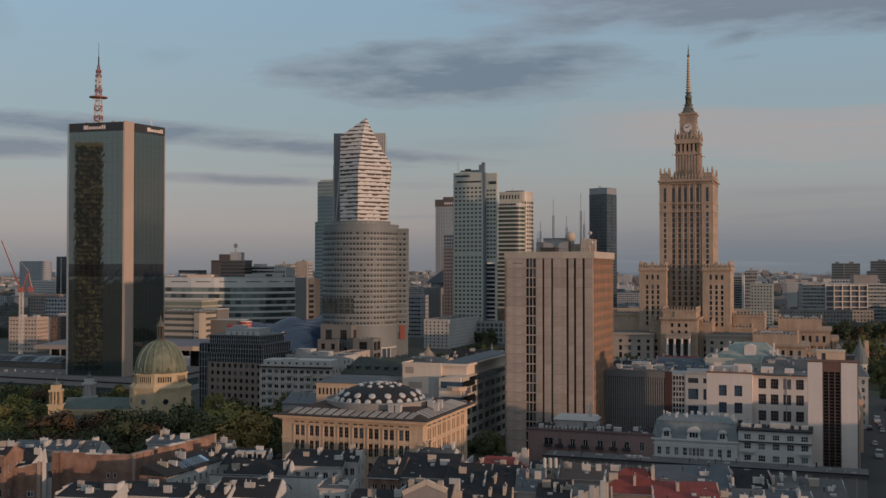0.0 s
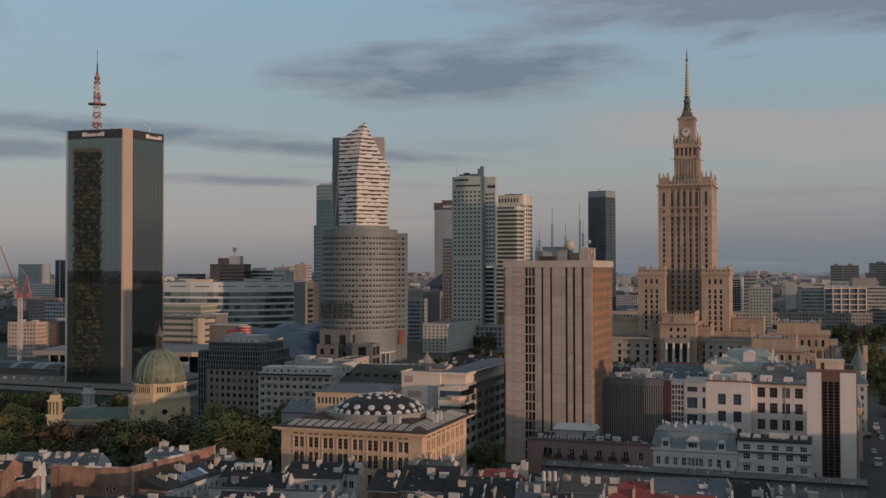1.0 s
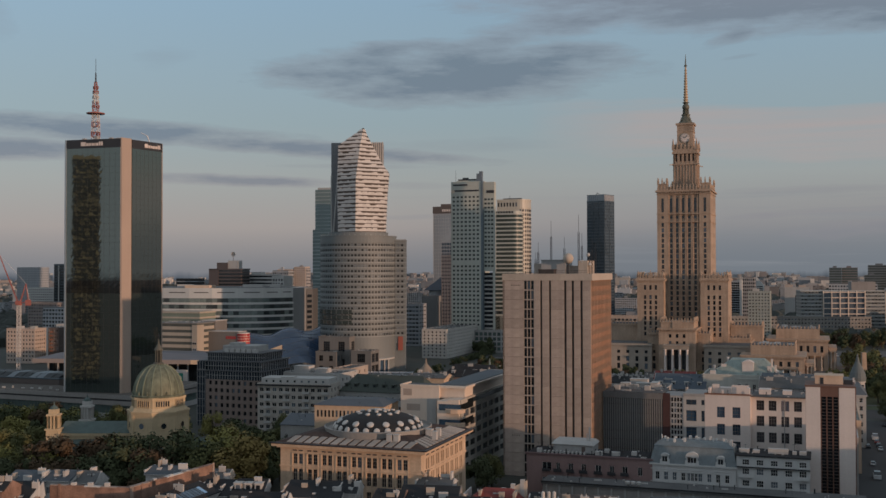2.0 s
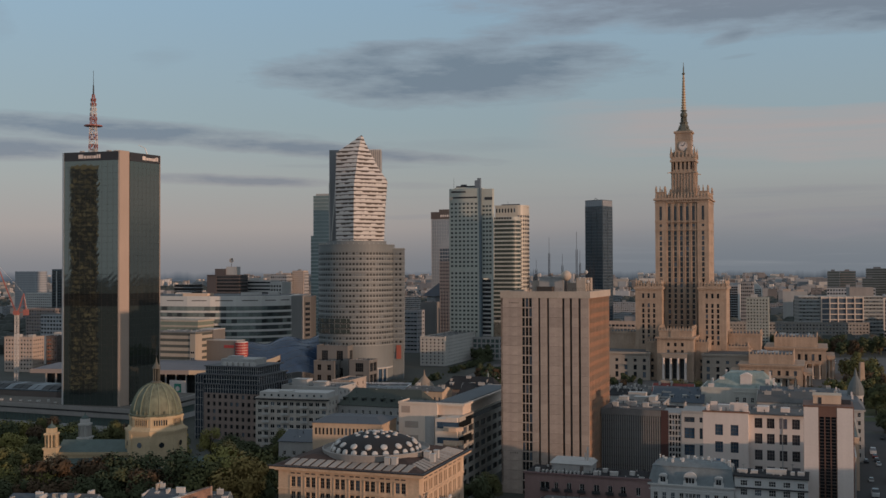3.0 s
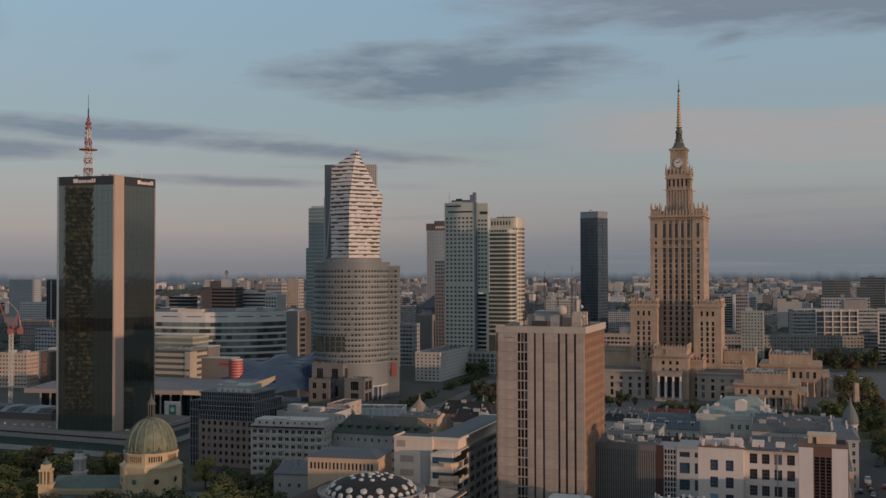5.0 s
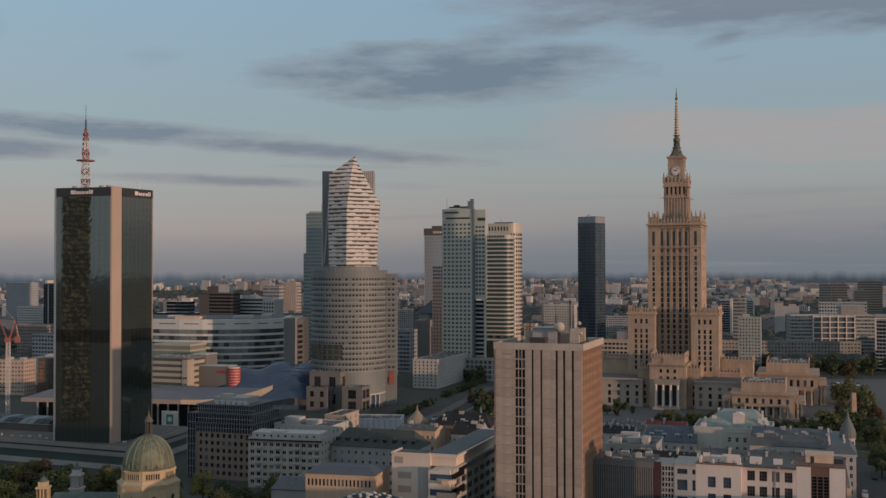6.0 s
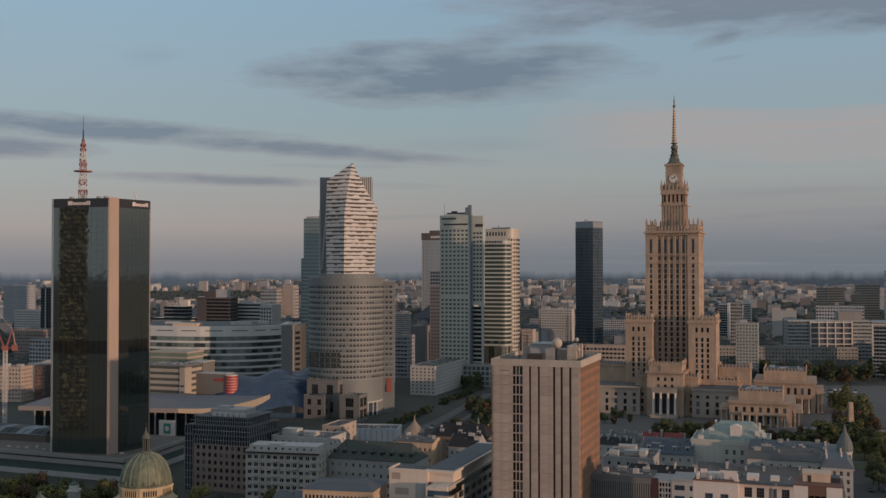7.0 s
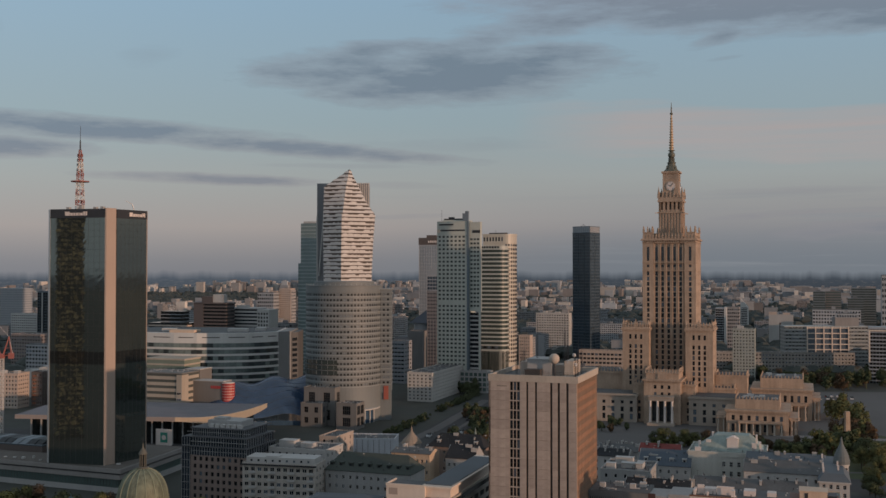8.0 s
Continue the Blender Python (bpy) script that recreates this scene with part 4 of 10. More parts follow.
def sail_tower():
    b = thing("apartment_tower", "white faceted glass apartment skyscraper with sail-like curve", "skyscraper", 0, 0)
    white = surface("white_glass_spandrel", (0.58, 0.55, 0.525), 0.6, var=0.16, big=0.2, spec=0.3)
    dark = surface("bronze_glass", (0.115, 0.098, 0.088), 0.75, spec=0.15, streak=0)
    rnd = random.Random(9)
    # height, left edge, crease, right edge, the crease's depth
    SHAPE = [(0, -87.0, -72.0, -48.6, 882.5), (108, -87.4, -72.0, -47.9, 882.5), (137, -87.9, -71.8, -46.5, 882.5), (150, -88.0, -71.6, -45.4, 882.5), (157, -87.8, -71.0, -44.9, 883), (166, -87.5, -69.9, -51.6, 885), (176, -87.2, -68.8, -56.4, 887), (180.5, -87.0, -68.3, -58.9, 888), (186, -79.0, -67.4, -61.8, 890), (191.5, -71.0, -66.6, -64.6, 892), (195.2, -66.4, -66.0, -65.6, 894)]

    def plan(z, o=0.0):
        for p, q in zip(SHAPE, SHAPE[1:]):
            if z <= q[0]:
                f = (z - p[0]) / (q[0] - p[0])
                break
        else:
            p = q = SHAPE[-1]
            f = 0.0
        l, m, r, y = (p[i] + (q[i] - p[i]) * f for i in range(1, 5))
        return [(l - o, 894 - 0.3 * o), (m, y - o), (r + o, 897 - o), (r + 0.6 * o, 912), (l - 0.6 * o, 912)]
    z, h, k = 0.4, 3.42, 0
    up, down = Geo(), Geo()
    while z < 194.6:
        top = min(195.1, z + h)
        part("glass_storey", Geo().prism(plan(z + 1.5), z + 1.5, top, top=plan(top)), dark, b)
        band = min(195.15, z + 2.15)
        o0, o1 = plan(z, 0.55), plan(band, 0.55)
        part("spandrel", Geo().prism(o0, z, band, top=o1), white, b)
        if z > 92 and z < 188:
            # screens that step up and down along each storey
            for p, q in ((o1[0], o1[1]), (o1[1], o1[2])):
                p, q = Vector(p), Vector(q)
                ln, e = (q - p).length, (q - p).normalized()
                u = rnd.uniform(0, 2.5)
                while u < ln - 1.5:
                    w = min(rnd.uniform(2.6, 6.5), ln - u)
                    if rnd.random() < 0.55:
                        up.along(p, e, u, u + w, -0.5, 0.03, band - 0.05, band + rnd.choice((0.3, 0.5, 0.75)))
                    else:
                        down.along(p, e, u, u + w, -0.4, 0.06, band - rnd.choice((0.35, 0.6)), band + 0.02)
                    u += w + rnd.uniform(0.4, 2.2)
        z += h
        k += 1
    part("balcony_screen", up, white, b, kind="stuff")
    part("dark_panel", down, dark, b, kind="stuff")
    rear = surface("grey_rear_slab", (0.20, 0.20, 0.21), 0.4, var=0.15)
    part("rear_slab", Geo().box(-95.5, 912.3, 0, -50.5, 930, 184.6), rear, b)
    part("rear_step", Geo().box(-79.8, 911.8, 150, -66, 930, 187.4), surface("blue_grey_step", (0.20, 0.225, 0.26), 0.35, var=0.12), b)
    for i in range(7):
        part("rear_fin", Geo().box(-61.5 + i * 1.75, 911.4, 100, -60.5 + i * 1.75, 913, 185.2), LIGHT_GREY, b)
    part("rear_edge", Geo().box(-95.9, 911.6, 60, -94.7, 913, 156), LIGHT_GREY, b)
    part("rear_strut", Geo().beam((-93.6, 911.2, 104), (-88.6, 905, 160), 0.9), LIGHT_GREY, b)


sail_tower()


def pale_tower():
    b = thing("glass_tower", "pale green-grey glass office skyscraper with stepped side", "skyscraper", -132, 1100, GRID)
    teal = surface("pale_teal_spandrel", (0.27, 0.315, 0.31), 0.45)
    gl = surface("pale_green_glass", (0.14, 0.19, 0.19), 0.2, spec=0.8, streak=0)
    banded(b, [(0, 0), (30, 0), (30, 28), (0, 28)], 2, 41, 3.8, 1.1, gl, teal, 0.15)
    banded(b, [(-5, 4), (-0.3, 4), (-0.3, 24), (-5, 24)], 2, 30, 3.8, 1.1, gl, teal, 0.15)
    part("crown", Geo().box(2, 2, 158, 24, 24, 160), LIGHT_GREY, b)
    for i in range(4):
        part("fin", Geo().box(29.5 + i * 0.9, -0.6, 40 + 14 * i, 30.0 + i * 0.9, 0.4, 120 + 9 * i), LIGHT_GREY, b)


pale_tower()


MALL = surface("taupe_mall_stone", (0.180, 0.170, 0.160), 0.7, var=0.2)


DULL_PANE = surface("dull_office_pane", (0.030, 0.034, 0.037), 0.5, var=0.3, streak=0, vary=0.9, spec=0.25, pale=0.2)


def round_tower():
    b = thing("round_tower", "grey cylindrical office tower with small square windows", "office tower", -60.8, 773)
    wall = surface("grey_beige_cladding", (0.172, 0.186, 0.186), 0.6, var=0.15)
    R, N, H = 28.0, 70, 97.6
    g = Geo()
    g.turn(0, 0, [(R - 0.7, 0), (R - 0.7, H)], N)
    rows = storeys(25.5, 3.78, 18, 1.05, 1.6)
    pale = surface("pale_storey_band", (0.245, 0.258, 0.255), 0.6, var=0.15)
    for k in range(18):
        part("storey_band", Geo().turn(0, 0, [(R - 0.3, 25.6 + 3.78 * k), (R + 0.14, 25.6 + 3.78 * k), (R + 0.14, 26.25 + 3.78 * k), (R - 0.3, 26.25 + 3.78 * k)], N), pale, b)
    for i in range(N):
        a0, a1 = 2 * math.pi * i / N, 2 * math.pi * (i + 1) / N
        p, q = Vector((R * math.cos(a0), R * math.sin(a0))), Vector((R * math.cos(a1), R * math.sin(a1)))
        e = (q - p).normalized()
        ln = (q - p).length
        mid = (a0 + a1) / 2
        if -math.pi * 1.05 < (mid if mid < math.pi else mid - 2 * math.pi) < 0.1 and math.sin(mid) < 0.12:
            facade(b, g, tuple(p), tuple(e), ln, 20, H, [(ln / 2 - 0.8, ln / 2 + 0.8)], rows, DULL_PANE, FRAME_D, th=0.5, depth=0.4)
            g.along(p, e, 0, ln, -0.5, -0.05, 0, 20)
        else:
            g.along(p, e, 0, ln, -0.5, 0, 0, H)
    part("drum", g, wall, b)
    for z, o in ((93.3, 0.25), (H, 0.3)):
        part("ring", Geo().turn(0, 0, [(R + o, z), (R + o, z + 0.7)], N), wall, b)
    part("roof", Geo().turn(0, 0, [(R - 1, H), (R - 1, H + 0.4)], N), ROOF_GREY, b)
    part("plant_room", Geo().turn(0, 0, [(R - 6, H), (R - 6, H + 3.4)], 40), wall, b)
    g = Geo().box(22.5, -7.5, 0, 34.5, 16, 95.0)
    cols = [(15.2, 16.8), (18.2, 19.8), (21.2, 22.8)]
    facade(b, g, (10.5, -8), (1, 0), 24.5, 20, 95.0, cols, rows, DULL_PANE, FRAME_D, th=0.5, depth=0.4)
    facade(b, g, (35, -7.5), (0, 1), 23.5, 20, 95.0, [(2, 3.6), (6, 7.6), (10, 11.6)], rows, DULL_PANE, FRAME_D, th=0.5, depth=0.4)
    part("side_slab", g, wall, b)
    for k in range(18):
        part("slab_band", Geo().box(22, -8.16, 25.6 + 3.78 * k, 35.15, -7.98, 26.25 + 3.78 * k).box(34.98, -7.98, 25.6 + 3.78 * k, 35.15, 16, 26.25 + 3.78 * k), pale, b)
    part("slab_cap", Geo().box(21.8, -8.3, 95.0, 35.3, 16.2, 95.8), pale, b)
    belt = surface("dark_green_belt_glass", (0.045, 0.056, 0.052), 0.15, var=0.4, streak=0, spec=0.7)
    arc = [math.pi * (1.08 + 0.026 * i) for i in range(16)]
    ring = [((R + 0.9) * math.cos(a), (R + 0.9) * math.sin(a)) for a in arc] + [((R + 0.1) * math.cos(a), (R + 0.1) * math.sin(a)) for a in reversed(arc)]
    for k in range(3):
        part("glass_belt", Geo().prism(ring, 34.6 + k * 3.78, 37.6 + k * 3.78), belt, b, "dark green glass belt")
        for i in range(0, 16, 2):
            a = arc[i]
            part("belt_mullion", Geo().beam(((R + 0.95) * math.cos(a), (R + 0.95) * math.sin(a), 34.6 + k * 3.78), ((R + 0.95) * math.cos(a), (R + 0.95) * math.sin(a), 37.6 + k * 3.78), 0.2), pale, b)
    for i in range(22):
        a = -math.pi * (0.02 + 0.044 * i)
        part("roof_rail_post", Geo().beam(((R - 0.4) * math.cos(a), (R - 0.4) * math.sin(a), H + 0.4), ((R - 0.4) * math.cos(a), (R - 0.4) * math.sin(a), H + 1.9), 0.14), LIGHT_GREY, b)
    part("banner", Geo().box(29.5, -8.6, 15, 33.0, -8.2, 25), surface("red_banner", (0.30, 0.085, 0.06), 0.6), b, "tall red advertising banner")
    part("glass_foyer", Geo().turn(0, -6, [(25, 0), (25, 9)], 30), GLASS_BLUE, b)
    for i in range(12):
        a = -math.pi * (0.15 + 0.06 * i)
        part("foyer_column", Geo().turn(25.6 * math.cos(a), -6 + 25.6 * math.sin(a), [(0.5, 0), (0.5, 9.6)], 8), LIGHT_GREY, b)
    part("foyer_canopy", Geo().turn(0, -6, [(27, 9.2), (27, 10.2)], 40), LIGHT_GREY, b)
    finish_windows(b)
    house("podium_block", "grey stone mall block with dark windows", "shop building", -87, 745, GRID, 24, 22, 26, MALL, ROOF_GREY, 2, 2, 2, GLASS, FRAME_D, ww=5, wh=7, bars=(2, 3))
    house("podium_block", "low beige mall block before the round tower", "shop building", -88, 735, GRID, 16, 14, 16, MALL, ROOF_GREY, 2, 2, 2, GLASS, FRAME_D, ww=3, wh=4, bars=(1, 1))
    house("podium_block", "low beige mall wing with glass corner", "shop building", -62, 722, GRID, 15, 14, 17.5, MALL, ROOF_GREY, 1, 2, 2, GLASS, FRAME_D, ww=6, wh=6, bars=(3, 1))


round_tower()


SLAB_PANE = surface("grey_green_pane", (0.055, 0.070, 0.068), 0.2, var=0.25, streak=0, vary=0.9, spec=0.6)


def grid_hotel():
    b = thing("hotel_slab", "grey-green hotel skyscraper with grid of windows", "skyscraper", 9.5, 952, GRID)
    wall = surface("grey_green_cladding", (0.47, 0.485, 0.435), 0.6, var=0.12)
    W, D, H = 28.5, 26, 144.0
    g = Geo().box(0.5, 0.5, 0, W - 0.5, D, H)
    rows = storeys(22, 3.75, 15, 1.1, 1.8) + storeys(81, 3.75, 16, 1.1, 1.8)
    facade(b, g, (0, 0), (1, 0), W, 0, H, spread(0.6, W - 1.2, 7, 2.3), rows, SLAB_PANE, FRAME_D, th=0.5, depth=0.4, bars=(1, 0))
    g.along((W, 0.5), (0, 1), 0, D - 0.5, -0.5, 0, 0, H).along((0, D), (0, -1), 0, D - 0.5, -0.5, 0, 0, H)
    part("wall", g, wall, b)
    part("blue_fin", Geo().box(W, -0.5, 0, W + 1.8, 6, H + 9.3), surface("blue_grey_fin", (0.13, 0.17, 0.20), 0.4), b)
    g = Geo().box(W + 1.8, 2.5, 72, W + 11.8, 7.5, H + 8.6)
    part("right_block", g, wall, b)
    for k in range(17):
        for i in range(3):
            put_window(b, (W + 1.8, 2.45), (1, 0), 0.7 + i * 3.1, 76 + k * 3.75, 2.2, 1.8, 0.0, SLAB_PANE, FRAME_D)
    part("louvre", Geo().box(W + 4.5, 2.3, H - 1.4, W + 11.7, 2.6, H + 1.2), DARK_METAL, b)
    banded(b, [(W + 1.8, 4), (W + 10.0, 4), (W + 10.0, 8), (W + 1.8, 8)], 20, 13, 3.9, 1.4, GLASS, LIGHT_GREY, 0.3)
    part("strut", Geo().box(W + 10.2, 2.6, 0, W + 11.7, 5, 72), wall, b)
    part("top_block", Geo().box(0, 0.1, H, W, D, H + 9.3).box(4, 4, H + 9.3, W - 2, D - 3, H + 10.6), wall, b)
    part("top_louvre", Geo().box(1.5, -0.08, H + 0.3, W - 2, 0.12, H + 1.8), DARK_METAL, b)
    part("top_louvre", Geo().box(2, -0.08, H + 5.6, W * 0.55, 0.12, H + 7.0), DARK_METAL, b)
    part("roof_plant", Geo().box(5, 5, H + 10.6, 24, 15, H + 12.0).box(9, 6, H + 12, 14, 9, H + 13.4), DARK_METAL, b)
    part("roof_fin", Geo().box(W - 2, 1, H + 9.3, W + 0.8, 4, H + 18.4).box(W - 4.5, 1, H + 9.3, W - 2, 4, H + 16.4), surface("fin_panel", (0.15, 0.18, 0.21), 0.4), b)
    part("logo_disc", Geo().turn(0, 0, [(1.7, 0), (1.7, 0.3)], 20), surface("pale_logo", (0.6, 0.5, 0.4), 0.5), b, at=pose(1.8, -0.05, H + 0.5, 90))
    part("flagpole", Geo().turn(3.5, 3, [(0.15, H + 9), (0.1, H + 20)], 6), DARK_METAL, b)
    finish_windows(b)
    house("hotel_podium", "low glass hotel podium block", "hotel podium", 14, 941, GRID, 42, 10, 19, GREY, ROOF_GREY, 10, 2, 4, GLASS_GREEN, FRAME_D, ww=3, wh=3)


grid_hotel()


def banded_tower():
    b = thing("banded_tower", "cream gridded office tower with a dark banded lower front", "skyscraper", 57, 1079, GRID)
    cream = surface("cream_band", (0.44, 0.445, 0.405), 0.5, var=0.1)
    gloss = surface("glossy_cream_panel", (0.50, 0.455, 0.385), 0.28, var=0.1)
    dusk = surface("green_black_glass", (0.040, 0.056, 0.050), 0.2, streak=0, spec=0.6)

    def rounded(x0, y0, x1, y1, r):
        return [(x0, y0), (x1 - r, y0)] + [(x1 - r + r * math.sin(a), y0 + r - r * math.cos(a)) for a in [radians(x) for x in range(15, 91, 15)]] + [(x1, y1), (x0, y1)]
    # lower banded front
    front = rounded(-3, 0, 25, 14, 7)
    banded(b, front, 31, 23, 4.3, 1.6, dusk, cream, 0.4)
    part("base", Geo().prism(front, 0, 27.6), cream, b)
    part("base_band", Geo().prism(rounded(-3.3, -0.3, 25.3, 14, 7), 25.6, 27.6), cream, b)
    for i in range(5):
        put_window(b, (-3, -0.05), (1, 0), 0.8 + i * 4.2, 28.0, 2.9, 3.0, 0.0, GLASS, FRAME_D, (1, 0))
    part("front_cap", Geo().prism(rounded(-3.4, -0.4, 25.4, 14, 7), 129.9, 131.2).prism(rounded(-2, 1, 24, 14, 6), 131.2, 134.0), cream, b)
    for i in range(7):
        put_window(b, (-2, 0.95), (1, 0), 0.7 + i * 2.9, 131.5, 2.2, 2.0, 0.0, GLASS, FRAME_D)
    # taller gridded tower behind it, with a rounded glossy corner
    rear = rounded(-3, 14, 29, 31, 10)
    part("tower_wall", Geo().prism(rear, 0, 146), gloss, b, "glossy cream tower wall")
    part("crown", Geo().prism(rounded(-3.4, 13.6, 29.4, 31, 10.4), 144.8, 146.6), gloss, b)
    part("crown_rail", Geo().prism(rounded(-3.5, 13.5, 29.5, 31, 10.5), 137.2, 137.9), gloss, b)
    for i in range(7):
        put_window(b, (-3, 13.95), (1, 0), 0.8 + i * 3.2, 139.0, 1.6, 4.2, 0.0, GLASS, FRAME_D, (0, 1))
    for k in range(29):
        for i in range(5):
            a = radians(18 + 16 * i)
            px, py = 19 + 10.02 * math.sin(a), 24 - 10.02 * math.cos(a)
            e = (math.cos(a), math.sin(a))
            put_window(b, (px - e[0] * 0.8, py - e[1] * 0.8), e, 0, 12 + k * 4.3 + 1.3, 1.6, 2.4, -0.06, GLASS, FRAME_D)
        for i in range(3):
            put_window(b, (29.05, 24.5), (0, 1), i * 2.2, 12 + k * 4.3 + 1.3, 1.5, 2.4, -0.02, GLASS, FRAME_D)
    part("mast", Geo().turn(8, 24, [(0.3, 146.4), (0.15, 151)], 6), DARK_METAL, b)
    part("roof_rail", Geo().box(2, 20, 146.6, 22, 20.2, 148), DARK_METAL, b)
    finish_windows(b)


banded_tower()


def plain_tower(name, label, x, y, w, d, h, glass, mat, n, band=1.0, top=None):
    b = thing(name, label, "skyscraper", x, y, GRID)
    step = (h - 4) / n
    banded(b, [(0, 0), (w, 0), (w, d), (0, d)], 2, n, step, band, glass, mat, 0.12)
    for i in range(int(w / 3) + 1):
        part("mullion", Geo().box(i * 3.0 - 0.12, -0.3, 0, i * 3.0 + 0.12, 0.1, h - 2), mat, b)
    part("parapet", Geo().box(-0.2, -0.2, h - 2, w + 0.2, d + 0.2, h), top or mat, b)
    return b


GREYB = surface("grey_blue_panel", (0.31, 0.32, 0.34), 0.5, var=0.12)
BLK = surface("black_panel", (0.066, 0.09, 0.11), 0.35, var=0.12)
def black_tower():
    b = thing("black_tower", "slim black glass apartment skyscraper", "skyscraper", 169.6, 1211, -40)
    W, D, H = 23.2, 21.5, 151.6
    gl = surface("blue_tower_glass", (0.040, 0.058, 0.076), 0.15, var=0.3, streak=0, vary=0.9, spec=0.8)
    banded(b, [(0, 0), (W, 0), (W, D), (0, D)], 2, 42, 3.55, 0.75, gl, BLK, 0.12)
    rnd = random.Random(8)
    g = Geo()
    for k in range(42):
        for o, e, ln in (((0, -0.04), (1, 0), W), ((W + 0.04, 0), (0, 1), D)):
            u = 0.6 + rnd.random() * 2
            while u < ln - 6:
                w = rnd.uniform(2.0, 5.2)
                if rnd.random() < 0.45:
                    g.along(o, e, u, u + w, 0, 0.5, 2.85 + k * 3.55, 4.0 + k * 3.55)
                u += w + rnd.uniform(0.4, 2.5)
    part("balcony_glass", g, gl, b, kind="stuff")
    for u in (0, 7.6, 15.4, W - 0.35):
        part("mullion", Geo().box(u, -0.3, 0, u + 0.35, 0.1, H), BLK, b)
    for u in (0, 10.5, D - 0.35):
        part("mullion", Geo().box(W - 0.1, u, 0, W + 0.3, u + 0.35, H), BLK, b)
    part("parapet", Geo().box(-0.2, -0.2, H - 0.4, W + 0.2, D + 0.2, H + 0.6), BLK, b)
    # open glass screen round the roof, with plant behind it
    for i in range(9):
        part("screen_post", Geo().box(0.1 + i * (W - 0.5) / 8, 0, H + 0.6, 0.4 + i * (W - 0.5) / 8, 0.3, H + 7.4), BLK, b)
        part("screen_post", Geo().box(W - 0.3, 0.1 + i * (D - 0.5) / 8, H + 0.6, W, 0.4 + i * (D - 0.5) / 8, H + 7.4), BLK, b)
    part("screen_glass", Geo().box(0.1, 0.12, H + 0.6, W - 0.1, 0.2, H + 7.2).box(W - 0.22, 0.2, H + 0.6, W - 0.14, D, H + 7.2).box(0.1, 0.2, H + 0.6, 0.2, D, H + 7.2), GREYB, b)
    part("screen_rail", Geo().box(-0.1, -0.05, H + 7.2, W + 0.05, 0.4, H + 7.7).box(W - 0.4, 0.4, H + 7.2, W + 0.05, D, H + 7.7), BLK, b)
    part("plant_room", Geo().box(4, 4, H + 0.6, W - 4, D - 4, H + 7.0), BLK, b)
    part("crown_mast", Geo().beam((8, 5, H + 7), (11, 5, H + 10.2), 0.4).beam((11, 5, H + 10.2), (15, 5, H + 7.4), 0.4), DARK_METAL, b)


black_tower()
# reflected sky is put into this glass as a pale base colour
PALE_MIRROR = surface("pale_sky_glass", (0.30, 0.315, 0.33), 0.12, var=0.12, streak=0, spec=0.9)
b = plain_tower("sign_tower", "pale sky-reflecting office tower with brown sign top", -8.5, 1205, 28, 20, 138, PALE_MIRROR, surface("pale_blue_mullion", (0.33, 0.34, 0.36), 0.3, var=0.1), 34, 0.5)
part("top_band", Geo().box(-0.6, -0.6, 138, 28.5, 20, 146), BROWN, b)
for i in range(6):
    part("sign_block", Geo().box(11 + i * 2.6, -0.9, 140.2, 12.8 + i * 2.6, -0.55, 142.6), WHITE, b)
part("roof_box", Geo().box(8, 3, 146, 20, 12, 149), BROWN, b)
b = plain_tower("slate_tower", "dark slate office tower with slanted glass roof", 0.8, 1115, 20, 18, 104, GLASS_BLUE, GREYB, 27, 1.0)
part("slanted_roof", Geo().add([(0, 0, 104), (20, 0, 104), (20, 18, 104), (0, 18, 104), (9, 0, 115.5), (20, 0, 115.5), (20, 18, 115.5), (9, 18, 115.5)], [(3, 2, 1, 0), (4, 5, 6, 7), (0, 1, 5, 4), (1, 2, 6, 5), (2, 3, 7, 6), (3, 0, 4, 7)]), PALE_MIRROR, b)
b = plain_tower("slate_block", "grey ribbed office block behind the hotel", 0.6, 1040, 22, 18, 88.2, surface("dusk_glass", (0.10, 0.10, 0.11), 0.2, streak=0, spec=0.7), surface("dull_mauve_panel", (0.215, 0.20, 0.205), 0.6, var=0.15), 24, 2.2)
for i in range(8):
    part("rib", Geo().box(0.3 + i * 3, -0.55, 0, 0.8 + i * 3, -0.1, 60), bpy.data.materials["dull_mauve_panel"], b)
b = thing("dark_pyramid_building", "low ringed block under a dark sloped glass roof", "office building", -17, 1146, GRID)
part("wall", Geo().box(0, 0, 0, 27, 26, 44), surface("ring_block_concrete", (0.24, 0.225, 0.22), 0.7), b)
part("drum", Geo().turn(11, 11, [(10.5, 44), (10.5, 50.5), (9.5, 51)], 32), GREYB, b)
part("sloped_roof", Geo().prism([(-1.5, -1.5), (29, -1.5), (29, 27), (-1.5, 27)], 51, 68, top=[(19, 8), (28, 8), (28, 18), (19, 18)]), surface("slate_blue_glass_roof", (0.075, 0.085, 0.11), 0.3, var=0.2, streak=0), b)
b = house("ribbed_block", "grey concrete block of vertical ribs beside the avenue", "office building", -19.5, 1075, GRID, 17, 16, 46, surface("pale_ribbed_concrete", (0.235, 0.225, 0.22), 0.8, var=0.15), ROOF_GREY, 0, 0, 4, GLASS, FRAME_D)
for i in range(9):
    part("rib", Geo().box(0.6 + i * 1.95, -0.4, 0, 1.5 + i * 1.95, 0.02, 45), bpy.data.materials["pale_ribbed_concrete"], b)
house("banded_block", "low grey office block with window bands", "office building", -38, 1012, GRID, 18, 20, 40, GREYB, ROOF_GREY, 5, 3, 10, GLASS, FRAME_D, ww=3.1, wh=1.5)


